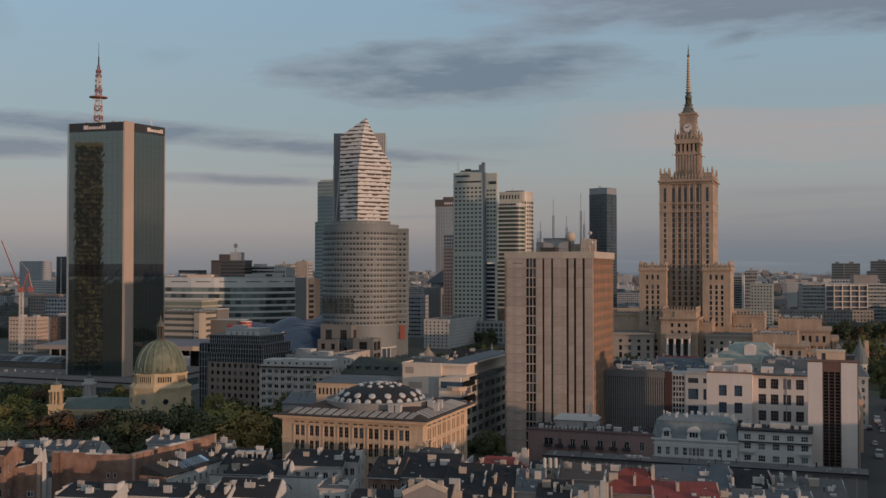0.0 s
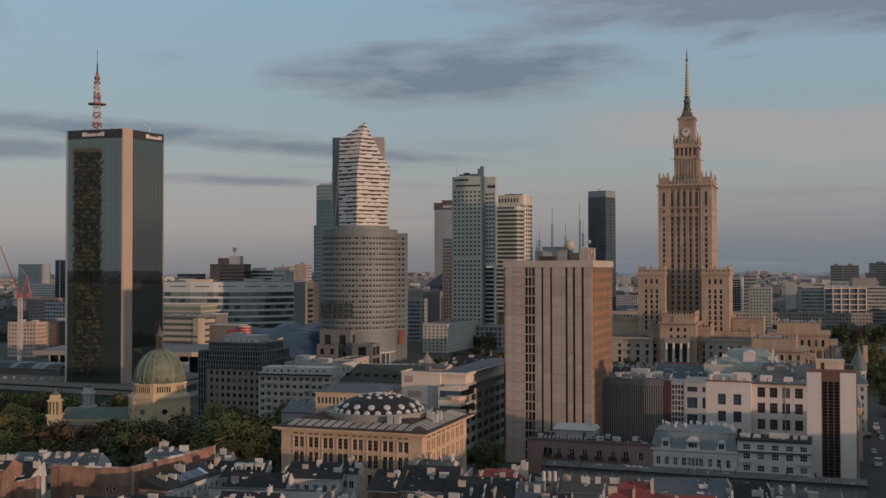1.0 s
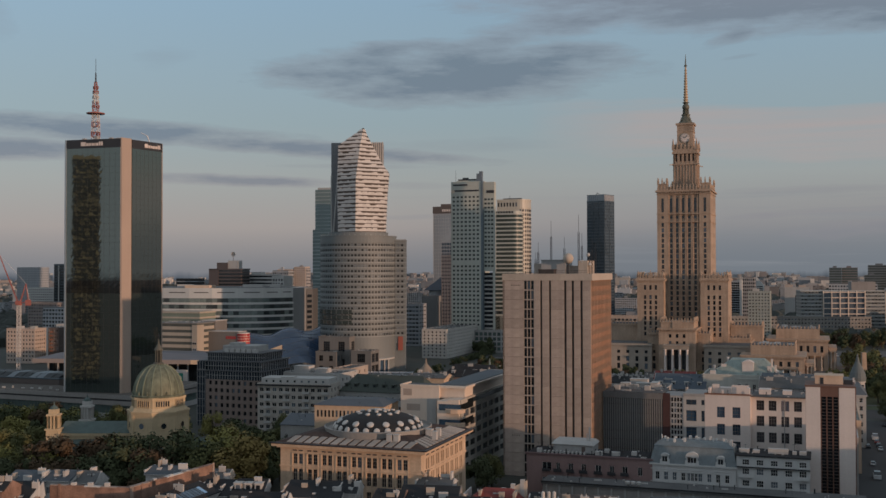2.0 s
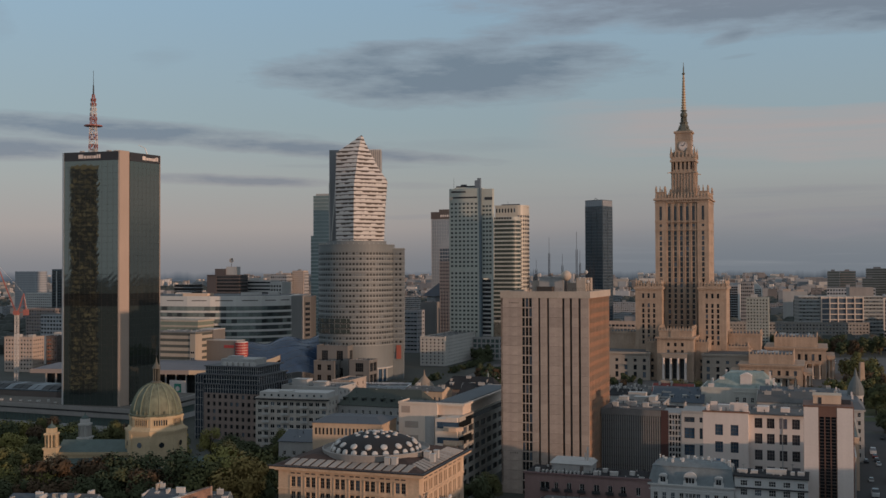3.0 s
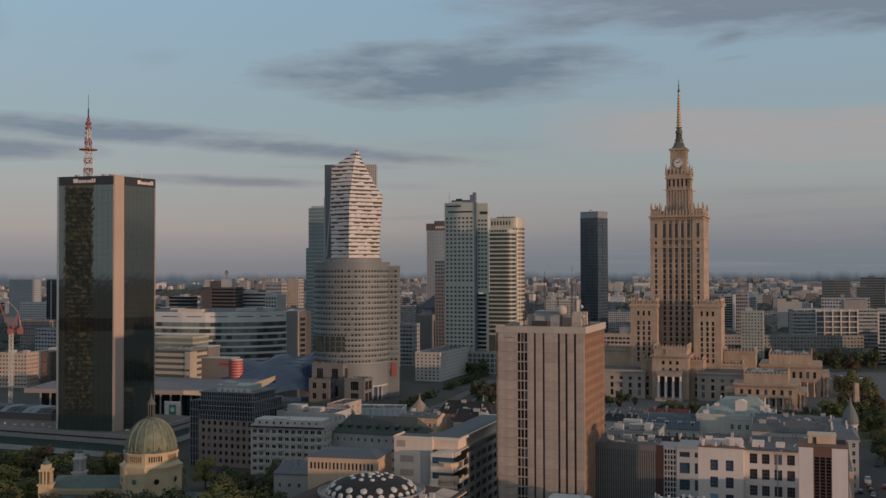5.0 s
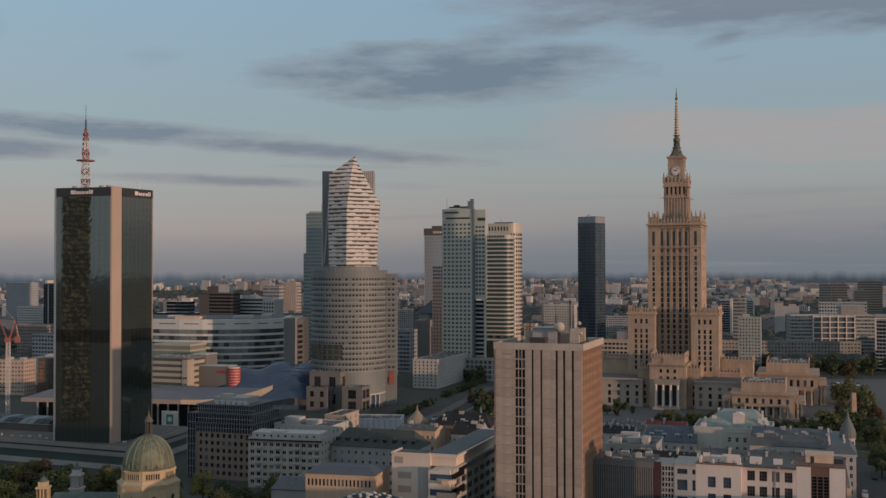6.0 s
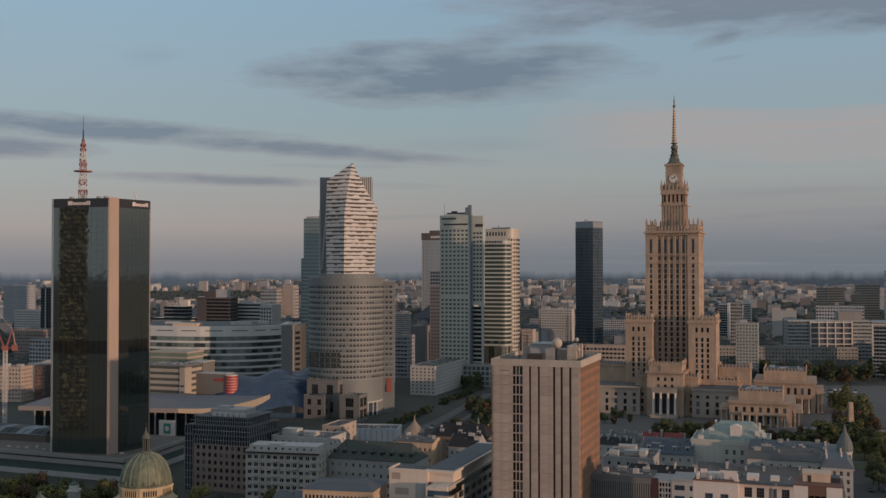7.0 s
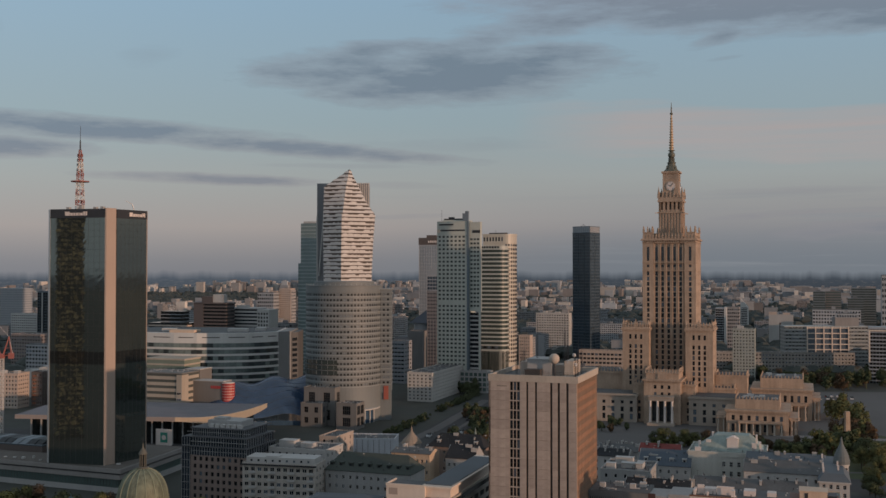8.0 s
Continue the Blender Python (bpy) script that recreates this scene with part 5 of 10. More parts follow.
# ---- curved mall offices, glass roof and railway station ----
def curved_office():
    b = thing("curved_office", "pale banded office building with curved glass front", "office building", 0, 0)
    plan = [(-240, 847), (-222, 840), (-200, 832), (-181, 828), (-160, 828.6), (-141, 833), (-129, 840.5), (-120, 850), (-120, 905), (-240, 915)]
    pale = surface("pale_office_panel", (0.60, 0.58, 0.55), 0.5, var=0.15)
    pane = surface("reflected_sky_glass", (0.15, 0.18, 0.17), 0.12, var=0.85, big=0.045, fine=0.3, streak=0, vary=0.5, spec=0.9)
    dark_pane = surface("unreflecting_band_glass", (0.045, 0.055, 0.056), 0.12, var=0.5, big=0.1, streak=0, vary=0.8, spec=0.8)
    prnd = random.Random(17)
    banded(b, plan, 1.0, 10, 5.04, 1.7, surface("office_core", (0.05, 0.055, 0.055), 0.3, streak=0), pale, 0.3)
    # glazing of the upper storeys, bay by bay round the curve
    for p, q in zip(plan[:7], plan[1:8]):
        p, q = Vector(p), Vector(q)
        ln, e = (q - p).length, (q - p).normalized()
        n = max(2, round(ln / 4.6))
        for i in range(n):
            x = p.lerp(q, (i + 0.5) / n).x
            # pale bays: reflected sky painted by pane colour; the rest stay dark
            clear = x < -183 or -169 < x < -141
            for k in range(3, 10):
                m = pane if clear != (prnd.random() < 0.22) else dark_pane
                part("pane", Geo().along(p, e, ln * i / n + 0.1, ln * (i + 1) / n - 0.1, 0.02, 0.10, 2.78 + 5.04 * k, 5.98 + 5.04 * k), m, b)
    rim0 = [(x, y - 0.35) for x, y in plan]
    part("parapet", Geo().prism(rim0, 51.4, 59.4), pale, b)
    for p, q in zip(rim0[:7], rim0[1:8]):
        p, q = Vector(p), Vector(q)
        part("parapet_slot", Geo().along(p, (q - p).normalized(), (q - p).length * 0.2, (q - p).length * 0.85, -0.05, 0.04, 55.6, 56.3), CONCRETE_DARK, b)
    part("roof", Geo().prism([(-238, 850), (-181, 831), (-141, 836), (-122, 852), (-122, 903), (-238, 913)], 59.4, 59.7), ROOF_GREY, b)
    part("penthouse", Geo().prism([(-205, 838), (-184, 831.5), (-181, 842), (-202, 850)], 59.4, 61.6), CREAM, b)
    # end wall's grey has its shade mixed into the colour
    grey = surface("shaded_end_panel", (0.255, 0.248, 0.24), 0.7)
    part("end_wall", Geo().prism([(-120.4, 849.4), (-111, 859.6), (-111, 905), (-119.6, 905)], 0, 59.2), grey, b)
    part("end_bay", Geo().prism([(-110.8, 862), (-106.4, 869), (-106.4, 905), (-110.8, 905)], 0, 58.0), surface("dark_end_bay", (0.13, 0.125, 0.12), 0.6), b)
    for k in range(11):
        part("end_window", Geo().prism([(-110.2, 862.6), (-107, 867.6), (-107, 868.0), (-110.2, 863.0)], 8 + 4.3 * k, 10.4 + 4.3 * k), GLASS, b)
    for x, y, w, d in ((-214, 850, 12, 8), (-160, 845, 16, 7), (-140, 858, 8, 9)):
        part("roof_plant", Geo().box(x, y, 59.7, x + w, y + d, 62.0), LIGHT_GREY, b)
    cream_band = surface("mall_cream_band", (0.42, 0.36, 0.295), 0.7)
    wins = surface("mall_window_band", (0.10, 0.105, 0.095), 0.2, streak=0, var=0.4)
    c = thing("mall_block", "tan mall block with horizontal window bands", "shop building", -207, 761, GRID)
    banded(c, [(0, 0), (34.6, 0), (34.6, 24), (0, 24)], 0.8, 8, 4.3, 2.3, wins, cream_band, 0.3)
    part("corner_pier", Geo().box(30.8, -0.7, 0, 35.2, 8, 34.4), cream_band, c)
    for k in range(8):
        put_window(c, (30.9, -0.72), (1, 0), 0.3, 3.2 + 4.3 * k, 3.5, 1.8, 0.0, GLASS, FRAME_W, (1, 0))
    part("roof", Geo().box(-0.4, -0.4, 35.0, 35, 24.4, 35.9), MALL, c)
    litter(c, 34, 24, 35.9, lambda u, v: 0.0, 41)
    c = thing("mall_block", "pale green-glazed mall block with a flat roof", "shop building", -214, 804, GRID)
    banded(c, [(0, 0), (33.5, 0), (33.5, 22), (0, 22)], 0.5, 10, 4.05, 1.3, surface("pale_green_mall_glass", (0.20, 0.235, 0.19), 0.25, streak=0, var=0.3), cream_band, 0.2)
    part("roof", Geo().box(-0.4, -0.4, 41.0, 34, 22.4, 42.3), cream_band, c)
    c = thing("mall_block", "blank taupe mall stair block", "shop building", -177.5, 774, GRID)
    part("wall", Geo().box(0, 0, 0, 12.5, 16, 36.2), MALL, c)
    part("coping", Geo().box(-0.2, -0.2, 36.2, 12.7, 16.2, 36.8), LIGHT_GREY, c)
    c = thing("screen_drum", "round corner with red and white screen", "shop building", -142.8, 757)
    red = surface("red_screen", (0.38, 0.05, 0.05), 0.5)
    part("drum", Geo().turn(0, 0, [(4.6, 0), (4.6, 28.4)], 24), WHITE, c)
    for k in range(7):
        part("screen_strip", Geo().turn(0, 0, [(4.8, 14.6 + k * 1.95), (4.8, 16.2 + k * 1.95)], 24), red, c)
    part("wing", Geo().prism([(-31, 7.5), (-3, -2.6), (1, 8), (-27, 18)], 0, 29.0), MALL, c)
    part("wing_coping", Geo().prism([(-31.3, 7.3), (-2.9, -2.9), (1.2, 8.2), (-27, 18.2)], 29.0, 29.5), LIGHT_GREY, c)
    for i in range(5):
        part("sign_block", Geo().along((-31, 7.5), (0.9407, -0.3393), 19.5 + i * 1.7, 20.8 + i * 1.7, 0, 0.25, 24.0, 26.0), red, c)


curved_office()


RIB = surface("slate_roof_rib", (0.085, 0.115, 0.165), 0.5)


def glass_wave():
    """The billowing glass roof of the mall."""
    b = thing("glass_roof", "billowing blue-grey glass mall roof of many panes", "glass roof", -112, 728)
    gl = surface("blue_roof_glass", (0.024, 0.048, 0.095), 0.22, var=0.5, big=0.15, streak=0, spec=0.7)
    bumps = [(-28, 44, 26, 27), (0, 48, 26, 31), (28, 52, 26, 33), (14, 32, 20, 22), (36, 34, 14, 15), (-8, 32, 16, 12), (46, 44, 14, 22)]
    nx, ny = 44, 40

    def top(x, y):
        z = 3.0
        for bx, by, r, h in bumps:
            z = (z ** 4 + (h * math.exp(-((x - bx) ** 2 + (y - by) ** 2) / (r * r))) ** 4) ** 0.25
        return z
    v, f = [], []
    for j in range(ny + 1):
        for i in range(nx + 1):
            x, y = -48 + 96 * i / nx, 12 + 56 * j / ny
            v.append((x, y, top(x, y)))
    for j in range(ny):
        for i in range(nx):
            a = j * (nx + 1) + i
            f += [(a, a + 1, a + nx + 2), (a, a + nx + 2, a + nx + 1)]
    part("glazing", Geo().add(v, f), gl, b, smooth=False)
    for j in range(0, ny + 1, 4):
        g = Geo()
        for i in range(nx):
            p, q = v[j * (nx + 1) + i], v[j * (nx + 1) + i + 1]
            g.beam((p[0], p[1], p[2] + 0.1), (q[0], q[1], q[2] + 0.1), 0.16)
        part("rib", g, RIB, b)
    part("base_wall", Geo().box(-48, 12, 0, 48, 68, 3.2), GLASS_BLUE, b)


glass_wave()


def station():
    b = thing("railway_station", "railway station hall under a wide upswept roof", "station", -262, 672, -8)
    cream = surface("sunlit_fascia", (0.66, 0.50, 0.35), 0.6, var=0.1)
    W, D = 166, 70
    n = 36
    v, f = [], []
    for i in range(n + 1):
        x = W * i / n
        s = max(0, (x / W - 0.66) / 0.34)
        z = 15.0 + 10.2 * s ** 2.2
        y0 = -3 * s
        v += [(x, y0, z), (x, y0 + 0.2, z + 2.2), (x * 0.935, D * 0.5, z * 0.4 + 9.0 + 3.4), (x * 0.87, D, 17.4), (x * 0.87, D, 15.2)]
    for i in range(n):
        a = 5 * i
        f += [(a + j, a + 5 + j, a + 6 + j, a + 1 + j) for j in range(1, 4)] + [(a + 4, a + 9, a + 5, a)]
    f += [(0, 1, 2, 3, 4), tuple(5 * n + j for j in (4, 3, 2, 1, 0))]
    part("roof", Geo().add(v, f), surface("mauve_grey_roof_sheet", (0.17, 0.155, 0.165), 0.75, big=0.1, streak=0), b)
    fv = []
    for i in range(n + 1):
        a, t = v[5 * i], v[5 * i + 1]
        q = max(0, (a[0] / W - 0.66) / 0.34)
        q = 4.0 * q * (1 - q ** 4)
        fv += [(a[0], a[1] - 0.35, a[2] - 0.2 - q), (t[0], t[1] - 0.55, t[2] + 0.25), (t[0], t[1] + 0.1, t[2] + 0.25), (a[0], a[1] + 0.1, a[2] - 0.2 - q)]
    # one fascia in two colours: sunlight painted on its upswept end only
    k = 23
    for lo, hi, m, label in ((0, k, surface("unlit_fascia", (0.30, 0.255, 0.235), 0.6, var=0.1), "roof fascia painted as unlit grey"), (k, n, cream, "roof fascia painted as sunlit cream at the upswept end")):
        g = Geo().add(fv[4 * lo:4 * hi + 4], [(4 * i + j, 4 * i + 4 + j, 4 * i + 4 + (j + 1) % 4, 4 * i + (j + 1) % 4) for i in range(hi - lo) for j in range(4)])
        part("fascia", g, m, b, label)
    part("hall", Geo().box(8, 7, 0, W - 30, D - 4, 15.0), GLASS_BLACK, b)
    for i in range(24):
        part("column", Geo().box(9 + i * 6.7, 2.5, 0, 9.8 + i * 6.7, 3.3, 15.5), GREY, b)
    red = surface("red_sign", (0.5, 0.09, 0.05), 0.6)
    for x in (28, 138):
        part("red_mark", Geo().prism([(x, -0.62), (x + 3, -0.62), (x + 3, -0.5), (x, -0.5)], 15.7, 17.4, top=[(x + 2, -0.62), (x + 5, -0.62), (x + 5, -0.5), (x + 2, -0.5)]), red, b)
        part("red_mark", Geo().prism([(x + 6, -0.62), (x + 7.2, -0.62), (x + 7.2, -0.5), (x + 6, -0.5)], 15.7, 17.4, top=[(x + 9, -0.62), (x + 10.2, -0.62), (x + 10.2, -0.5), (x + 9, -0.5)]), red, b)
    c = thing("billboard", "large white billboard with green square emblem", "billboard", -163.5, 636, GRID)
    part("board", Geo().box(0, 0, 4, 11, 0.6, 13.5), WHITE, c)
    part("emblem", Geo().box(3.3, -0.1, 5.6, 8.2, 0.0, 11.6), surface("green_print", (0.03, 0.24, 0.17), 0.6), c)
    part("emblem_ring", Geo().turn(0, 0, [(1.5, 0), (1.5, 0.12)], 20), WHITE, c, at=pose(5.75, -0.1, 8.6, 90))
    for x in (1, 9.5):
        part("leg", Geo().box(x, 0.1, 0, x + 0.5, 0.5, 4), GREY, c)


station()

b = thing("dark_hall", "long low dark hall with curved glass roof", "hall", -264, 586, GRID)
part("wall", Geo().box(0, 0, 0, 62, 24, 15.0), BROWN, b)
part("eaves_band", Geo().box(-0.3, -0.3, 15.0, 62.3, 24.3, 15.6), BLK, b)
for i in range(12):
    part("roof_glass", Geo().prism([(1 + i * 5, 1), (5.4 + i * 5, 1), (5.4 + i * 5, 23), (1 + i * 5, 23)], 15.6, 17.6, top=[(1 + i * 5, 6), (5.4 + i * 5, 6), (5.4 + i * 5, 17), (1 + i * 5, 17)]), bpy.data.materials["dull_office_pane"], b)


# ---- museum-like hall with a glass-eyed dome ----
CREAM_FRAME = surface("cream_window_frame", (0.34, 0.27, 0.21), 0.7, streak=0)


HALL_STONE = surface("ochre_hall_stone", (0.55, 0.395, 0.275), 0.85, var=0.36, big=0.09, fine=1.6, streak=0.3, bump=0.3)


def domed_hall():
    b = thing("domed_hall", "cream hall with flat eaves and low dome of round skylights", "public building", -45.3, 295.8, -19.2)
    W, D, H = 42.2, 38.9, 24.0
    g = Geo().box(0.5, 0.5, 0, W - 0.5, D, H)
    cols = []
    for i in range(8):
        c = 3.2 + (W - 6.4) * (i + 0.5) / 8
        cols += [(c - 1.55, c - 0.2), (c + 0.2, c + 1.55)]
    rows = [(3.7, 7.2), (9.2, 13.0), (14.6, 18.2), (19.5, 22.4)]
    facade(b, g, (0, 0), (1, 0), W, 0, H, cols, rows, GLASS, CREAM_FRAME, th=0.5, depth=0.4, bars=(1, 2))
    cols = []
    for i in range(8):
        c = 2.5 + (D - 5.5) * (i + 0.5) / 8
        cols += [(c - 1.25, c - 0.25), (c + 0.25, c + 1.25)]
    facade(b, g, (W, 0.5), (0, 1), D - 0.5, 0, H, cols, rows, GLASS, CREAM_FRAME, th=0.5, depth=0.4, bars=(1, 2))
    g.along((0, D), (0, -1), 0, D - 0.5, -0.5, 0, 0, H)
    part("wall", g, HALL_STONE, b)
    for i in range(8):
        c = 3.2 + (W - 6.4) * (i + 0.5) / 8
        part("surround", Geo().box(c - 1.9, -0.18, 14.3, c - 1.6, 0.0, 22.6).box(c + 1.6, -0.18, 14.3, c + 1.9, 0, 22.6).box(c - 1.9, -0.18, 22.4, c + 1.9, 0, 22.7), SAND, b)
        part("frieze_slot", Geo().box(c - 1.5, -0.06, 23.15, c - 0.3, 0.02, 23.5).box(c + 0.3, -0.06, 23.15, c + 1.5, 0.02, 23.5), CONCRETE_DARK, b)
        c = 2.5 + (D - 5.5) * (i + 0.5) / 8
        part("frieze_slot", Geo().along((W, 0.5), (0, 1), c - 1.3, c + 1.3, -0.02, 0.06, 23.15, 23.5), CONCRETE_DARK, b)
    slabs(b, "cornice", HALL_STONE, 0, 0, W, D, [(18.6, 19.0, 0.2), (H, H + 0.5, 0.8), (H + 0.5, H + 1.2, 1.9)])
    roofm = surface("brown_sheet_roof", (0.070, 0.047, 0.041), 0.85, big=0.3, var=0.35, streak=0, spec=0.2)
    e, i1 = 2.1, 7.0
    part("roof", Geo().prism([(-e, -e), (W + e, -e), (W + e, D + e), (-e, D + e)], H + 1.2, H + 3.6, top=[(i1, i1), (W - i1, i1), (W - i1, D - i1), (i1, D - i1)]), roofm, b)
    part("gutter", Geo().box(-e - 0.15, -e - 0.15, H + 1.22, W + e + 0.15, -e + 0.4, H + 1.6).box(W + e - 0.4, -e + 0.4, H + 1.22, W + e + 0.15, D + e, H + 1.6), DARK_METAL, b)
    pale = surface("pale_roof_panel", (0.33, 0.285, 0.25), 0.6, vary=0.3)
    for i in range(14):
        x = 2.2 + i * (W - 4.4) / 14
        part("roof_panel", Geo().add([(x, -0.6, H + 1.75), (x + 1.9, -0.6, H + 1.75), (x + 2.6, 3.6, H + 2.85), (x + 0.7, 3.6, H + 2.85), (x, -0.6, H + 1.2), (x + 1.9, -0.6, H + 1.2), (x + 2.6, 3.6, H + 2.3), (x + 0.7, 3.6, H + 2.3)],
                                     [(0, 1, 2, 3), (7, 6, 5, 4), (0, 4, 5, 1), (1, 5, 6, 2), (2, 6, 7, 3), (3, 7, 4, 0)]), pale, b)
    for i in range(13):
        y = 2.2 + i * (D - 4.4) / 13
        part("side_panel", Geo().add([(W + 0.8, y, H + 1.75), (W + 0.8, y + 2.0, H + 1.75), (W - 3.6, y * 0.88 + 4.2, H + 2.95), (W - 3.6, y * 0.88 + 2.4, H + 2.95), (W + 0.8, y, H + 1.2), (W + 0.8, y + 2.0, H + 1.2), (W - 3.6, y * 0.88 + 4.2, H + 2.4), (W - 3.6, y * 0.88 + 2.4, H + 2.4)],
                                     [(0, 1, 2, 3), (7, 6, 5, 4), (0, 4, 5, 1), (1, 5, 6, 2), (2, 6, 7, 3), (3, 7, 4, 0)]), pale, b)
    cx, cy, z0 = W * 0.5 + 1.0, D * 0.5 - 1.0, H + 2.8
    part("dome_ring", Geo().turn(cx, cy, [(15.1, z0 - 1.2), (15.7, z0 + 1.8), (15.4, z0 + 1.95), (15.1, z0 + 1.1), (12.6, z0 + 0.8)], 64), surface("ring_sheet", (0.30, 0.275, 0.255), 0.7), b)
    dome = surface("dark_dome_sheet", (0.028, 0.027, 0.028), 0.7, streak=0, spec=0.25)
    prof = [(12.9 * math.cos(radians(a)), z0 + 0.9 + 5.1 * math.sin(radians(a))) for a in range(0, 85, 8)] + [(0.3, z0 + 6.0)]
    d = part("dome", Geo().turn(cx, cy, prof, 48), dome, b, "low dark dome with pale round skylights", smooth=True)
    eye = surface("pale_skylight", (0.50, 0.47, 0.44), 0.35, var=0.1, streak=0)
    for ring, (ang, n, r) in enumerate(((10, 26, 0.88), (29, 16, 1.0), (63, 11, 0.7), (77, 7, 0.55))):
        rr, zz = 12.9 * math.cos(radians(ang)), z0 + 0.9 + 5.1 * math.sin(radians(ang))
        nz = Vector((math.cos(radians(ang)) / 12.9, math.sin(radians(ang)) / 5.1)).normalized()
        for i in range(n):
            a = 2 * math.pi * (i + 0.5 * (ring % 2)) / n
            up = Vector((nz[0] * math.cos(a), nz[0] * math.sin(a), nz[1]))
            m = Matrix.Translation((cx + rr * math.cos(a), cy + rr * math.sin(a), zz)) @ up.to_track_quat("Z", "Y").to_matrix().to_4x4()
            part("skylight", Geo().turn(0, 0, [(r, -0.2), (r, 0.22), (r * 0.8, 0.36), (r * 0.2, 0.42)], 16), eye, d, at=m, smooth=True)
    part("lantern", Geo().turn(cx, cy, [(1.1, z0 + 5.8), (1.1, z0 + 6.3), (0.4, z0 + 6.6)], 16), eye, b)
    for x, y, s in ((31, 2.8, 1.5), (33, 3.0, 1.5), (41, 12, 1.3), (38, 15, 1.8), (40, 18, 1.3)):
        part("roof_vent", Geo().box(x, y, H + 2.2, x + s, y + s, H + 4.4).box(x - 0.1, y - 0.1, H + 4.4, x + s + 0.1, y + s + 0.1, H + 4.6), LIGHT_GREY, b)
    finish_windows(b)


domed_hall()


# ---- domed church ----
CHURCH_ROOF = surface("dark_verdigris_church_roof", (0.085, 0.118, 0.110), 0.75, big=0.25, var=0.3)
LANTERN = surface("dull_lantern_copper", (0.105, 0.10, 0.080), 0.7, var=0.3)
CHURCH_STONE = surface("yellow_sand_stucco", (0.50, 0.385, 0.245), 0.85, var=0.22, big=0.12)


def church():
    b = thing("church", "sandy stucco church with ribbed green copper dome", "church", -98.1, 364, 0)
    b.scale = (0.92, 0.92, 0.96)
    oct8 = radians(3)

    def octo(r, z0, z1, r2=None):
        return Geo().turn(0, 0, [(r, z0), (r2 or r, z1)], 8, a0=oct8)
    part("crossing", octo(11.2, 0, 25.6), CHURCH_STONE, b)
    part("cornice", octo(11.5, 25.6, 26.3), CHURCH_STONE, b)
    part("cornice", octo(11.8, 26.3, 26.9), CHURCH_STONE, b)
    part("drum", octo(9.9, 26.9, 31.0), CHURCH_STONE, b)
    part("drum_base", octo(10.9, 26.9, 28.0, 10.2), CHURCH_STONE, b)
    part("drum_cornice", octo(10.3, 31.0, 31.7), CHURCH_STONE, b)
    for k in range(8):
        a = oct8 + k * math.pi / 4
        p = Vector((9.9 * math.cos(a), 9.9 * math.sin(a)))
        q = Vector((9.9 * math.cos(a + math.pi / 4), 9.9 * math.sin(a + math.pi / 4)))
        e, ln = (q - p).normalized(), (q - p).length
        for i in range(6):
            put_window(b, p, e, 1.2 + i * (ln - 2.4) / 6, 28.6, 0.55, 1.9, -0.03, GLASS, FRAME_D)
        for i in range(7):
            part("pilaster", Geo().along(p, e, 0.9 + i * (ln - 2.4) / 6, 1.15 + i * (ln - 2.4) / 6, 0, 0.25, 28.0, 31.0), CHURCH_STONE, b)
        p, q = p * 11.2 / 9.9, q * 11.2 / 9.9
        mid = (p + q) / 2
        ang = math.atan2(mid.y, mid.x)
        m = Matrix.Translation((mid.x, mid.y, 21.9)) @ Vector((mid.x, mid.y, 0)).to_track_quat("Z", "Y").to_matrix().to_4x4()
        rose = part("round_window", Geo().turn(0, 0, [(1.35, 0), (1.35, 0.25), (1.0, 0.25)], 20), CHURCH_STONE, b, at=m)
        part("pane", Geo().turn(0, 0, [(1.0, 0.0), (1.0, 0.26)], 20), GLASS, rose)
        part("corner_pilaster", Geo().along(p, (q - p).normalized(), 0, 0.9, 0, 0.3, 0, 25.6), CHURCH_STONE, b)
    prof = [(9.3 * math.cos(radians(a)) ** 0.9, 31.7 + 11.3 * math.sin(radians(a))) for a in range(0, 82, 6)] + [(1.3, 43.1)]
    dome = part("dome", Geo().turn(0, 0, prof, 40), COPPER, b, "ribbed weathered copper dome", smooth=True)
    part("dome_lip", Geo().turn(0, 0, [(9.7, 31.6), (9.8, 32.2), (9.2, 32.6)], 40), COPPER, b)
    for k in range(16):
        a = 2 * math.pi * k / 16
        g = Geo()
        for (r0, z0), (r1, z1) in zip(prof[:-1], prof[1:]):
            g.beam(((r0 + 0.06) * math.cos(a), (r0 + 0.06) * math.sin(a), z0), ((r1 + 0.06) * math.cos(a), (r1 + 0.06) * math.sin(a), z1 + 0.05), 0.32)
        part("rib", g, surface("pale_rib", (0.215, 0.235, 0.165), 0.6) if k == 0 else bpy.data.materials["pale_rib"], dome)
    for k in range(16):
        a = 2 * math.pi * (k + 0.5) / 16
        part("dormer", Geo().turn(9.25 * math.cos(a), 9.25 * math.sin(a), [(0.35, 32.4), (0.45, 33.2), (0.1, 33.8)], 8), COPPER, b)
    part("lantern_base", Geo().turn(0, 0, [(1.9, 42.6), (2.1, 43.3), (1.5, 43.6)], 16), LANTERN, b)
    for k in range(8):
        a = k * math.pi / 4
        part("lantern_column", Geo().turn(1.15 * math.cos(a), 1.15 * math.sin(a), [(0.2, 43.5), (0.2, 48.0)], 6), LANTERN, b)
    part("lantern_core", Geo().turn(0, 0, [(0.8, 43.5), (0.8, 48.0)], 8), GLASS, b)
    part("lantern_cap", Geo().turn(0, 0, [(1.7, 48.0), (1.6, 48.4), (1.0, 49.3), (0.4, 50.3), (0.12, 52.1)], 16), LANTERN, b)
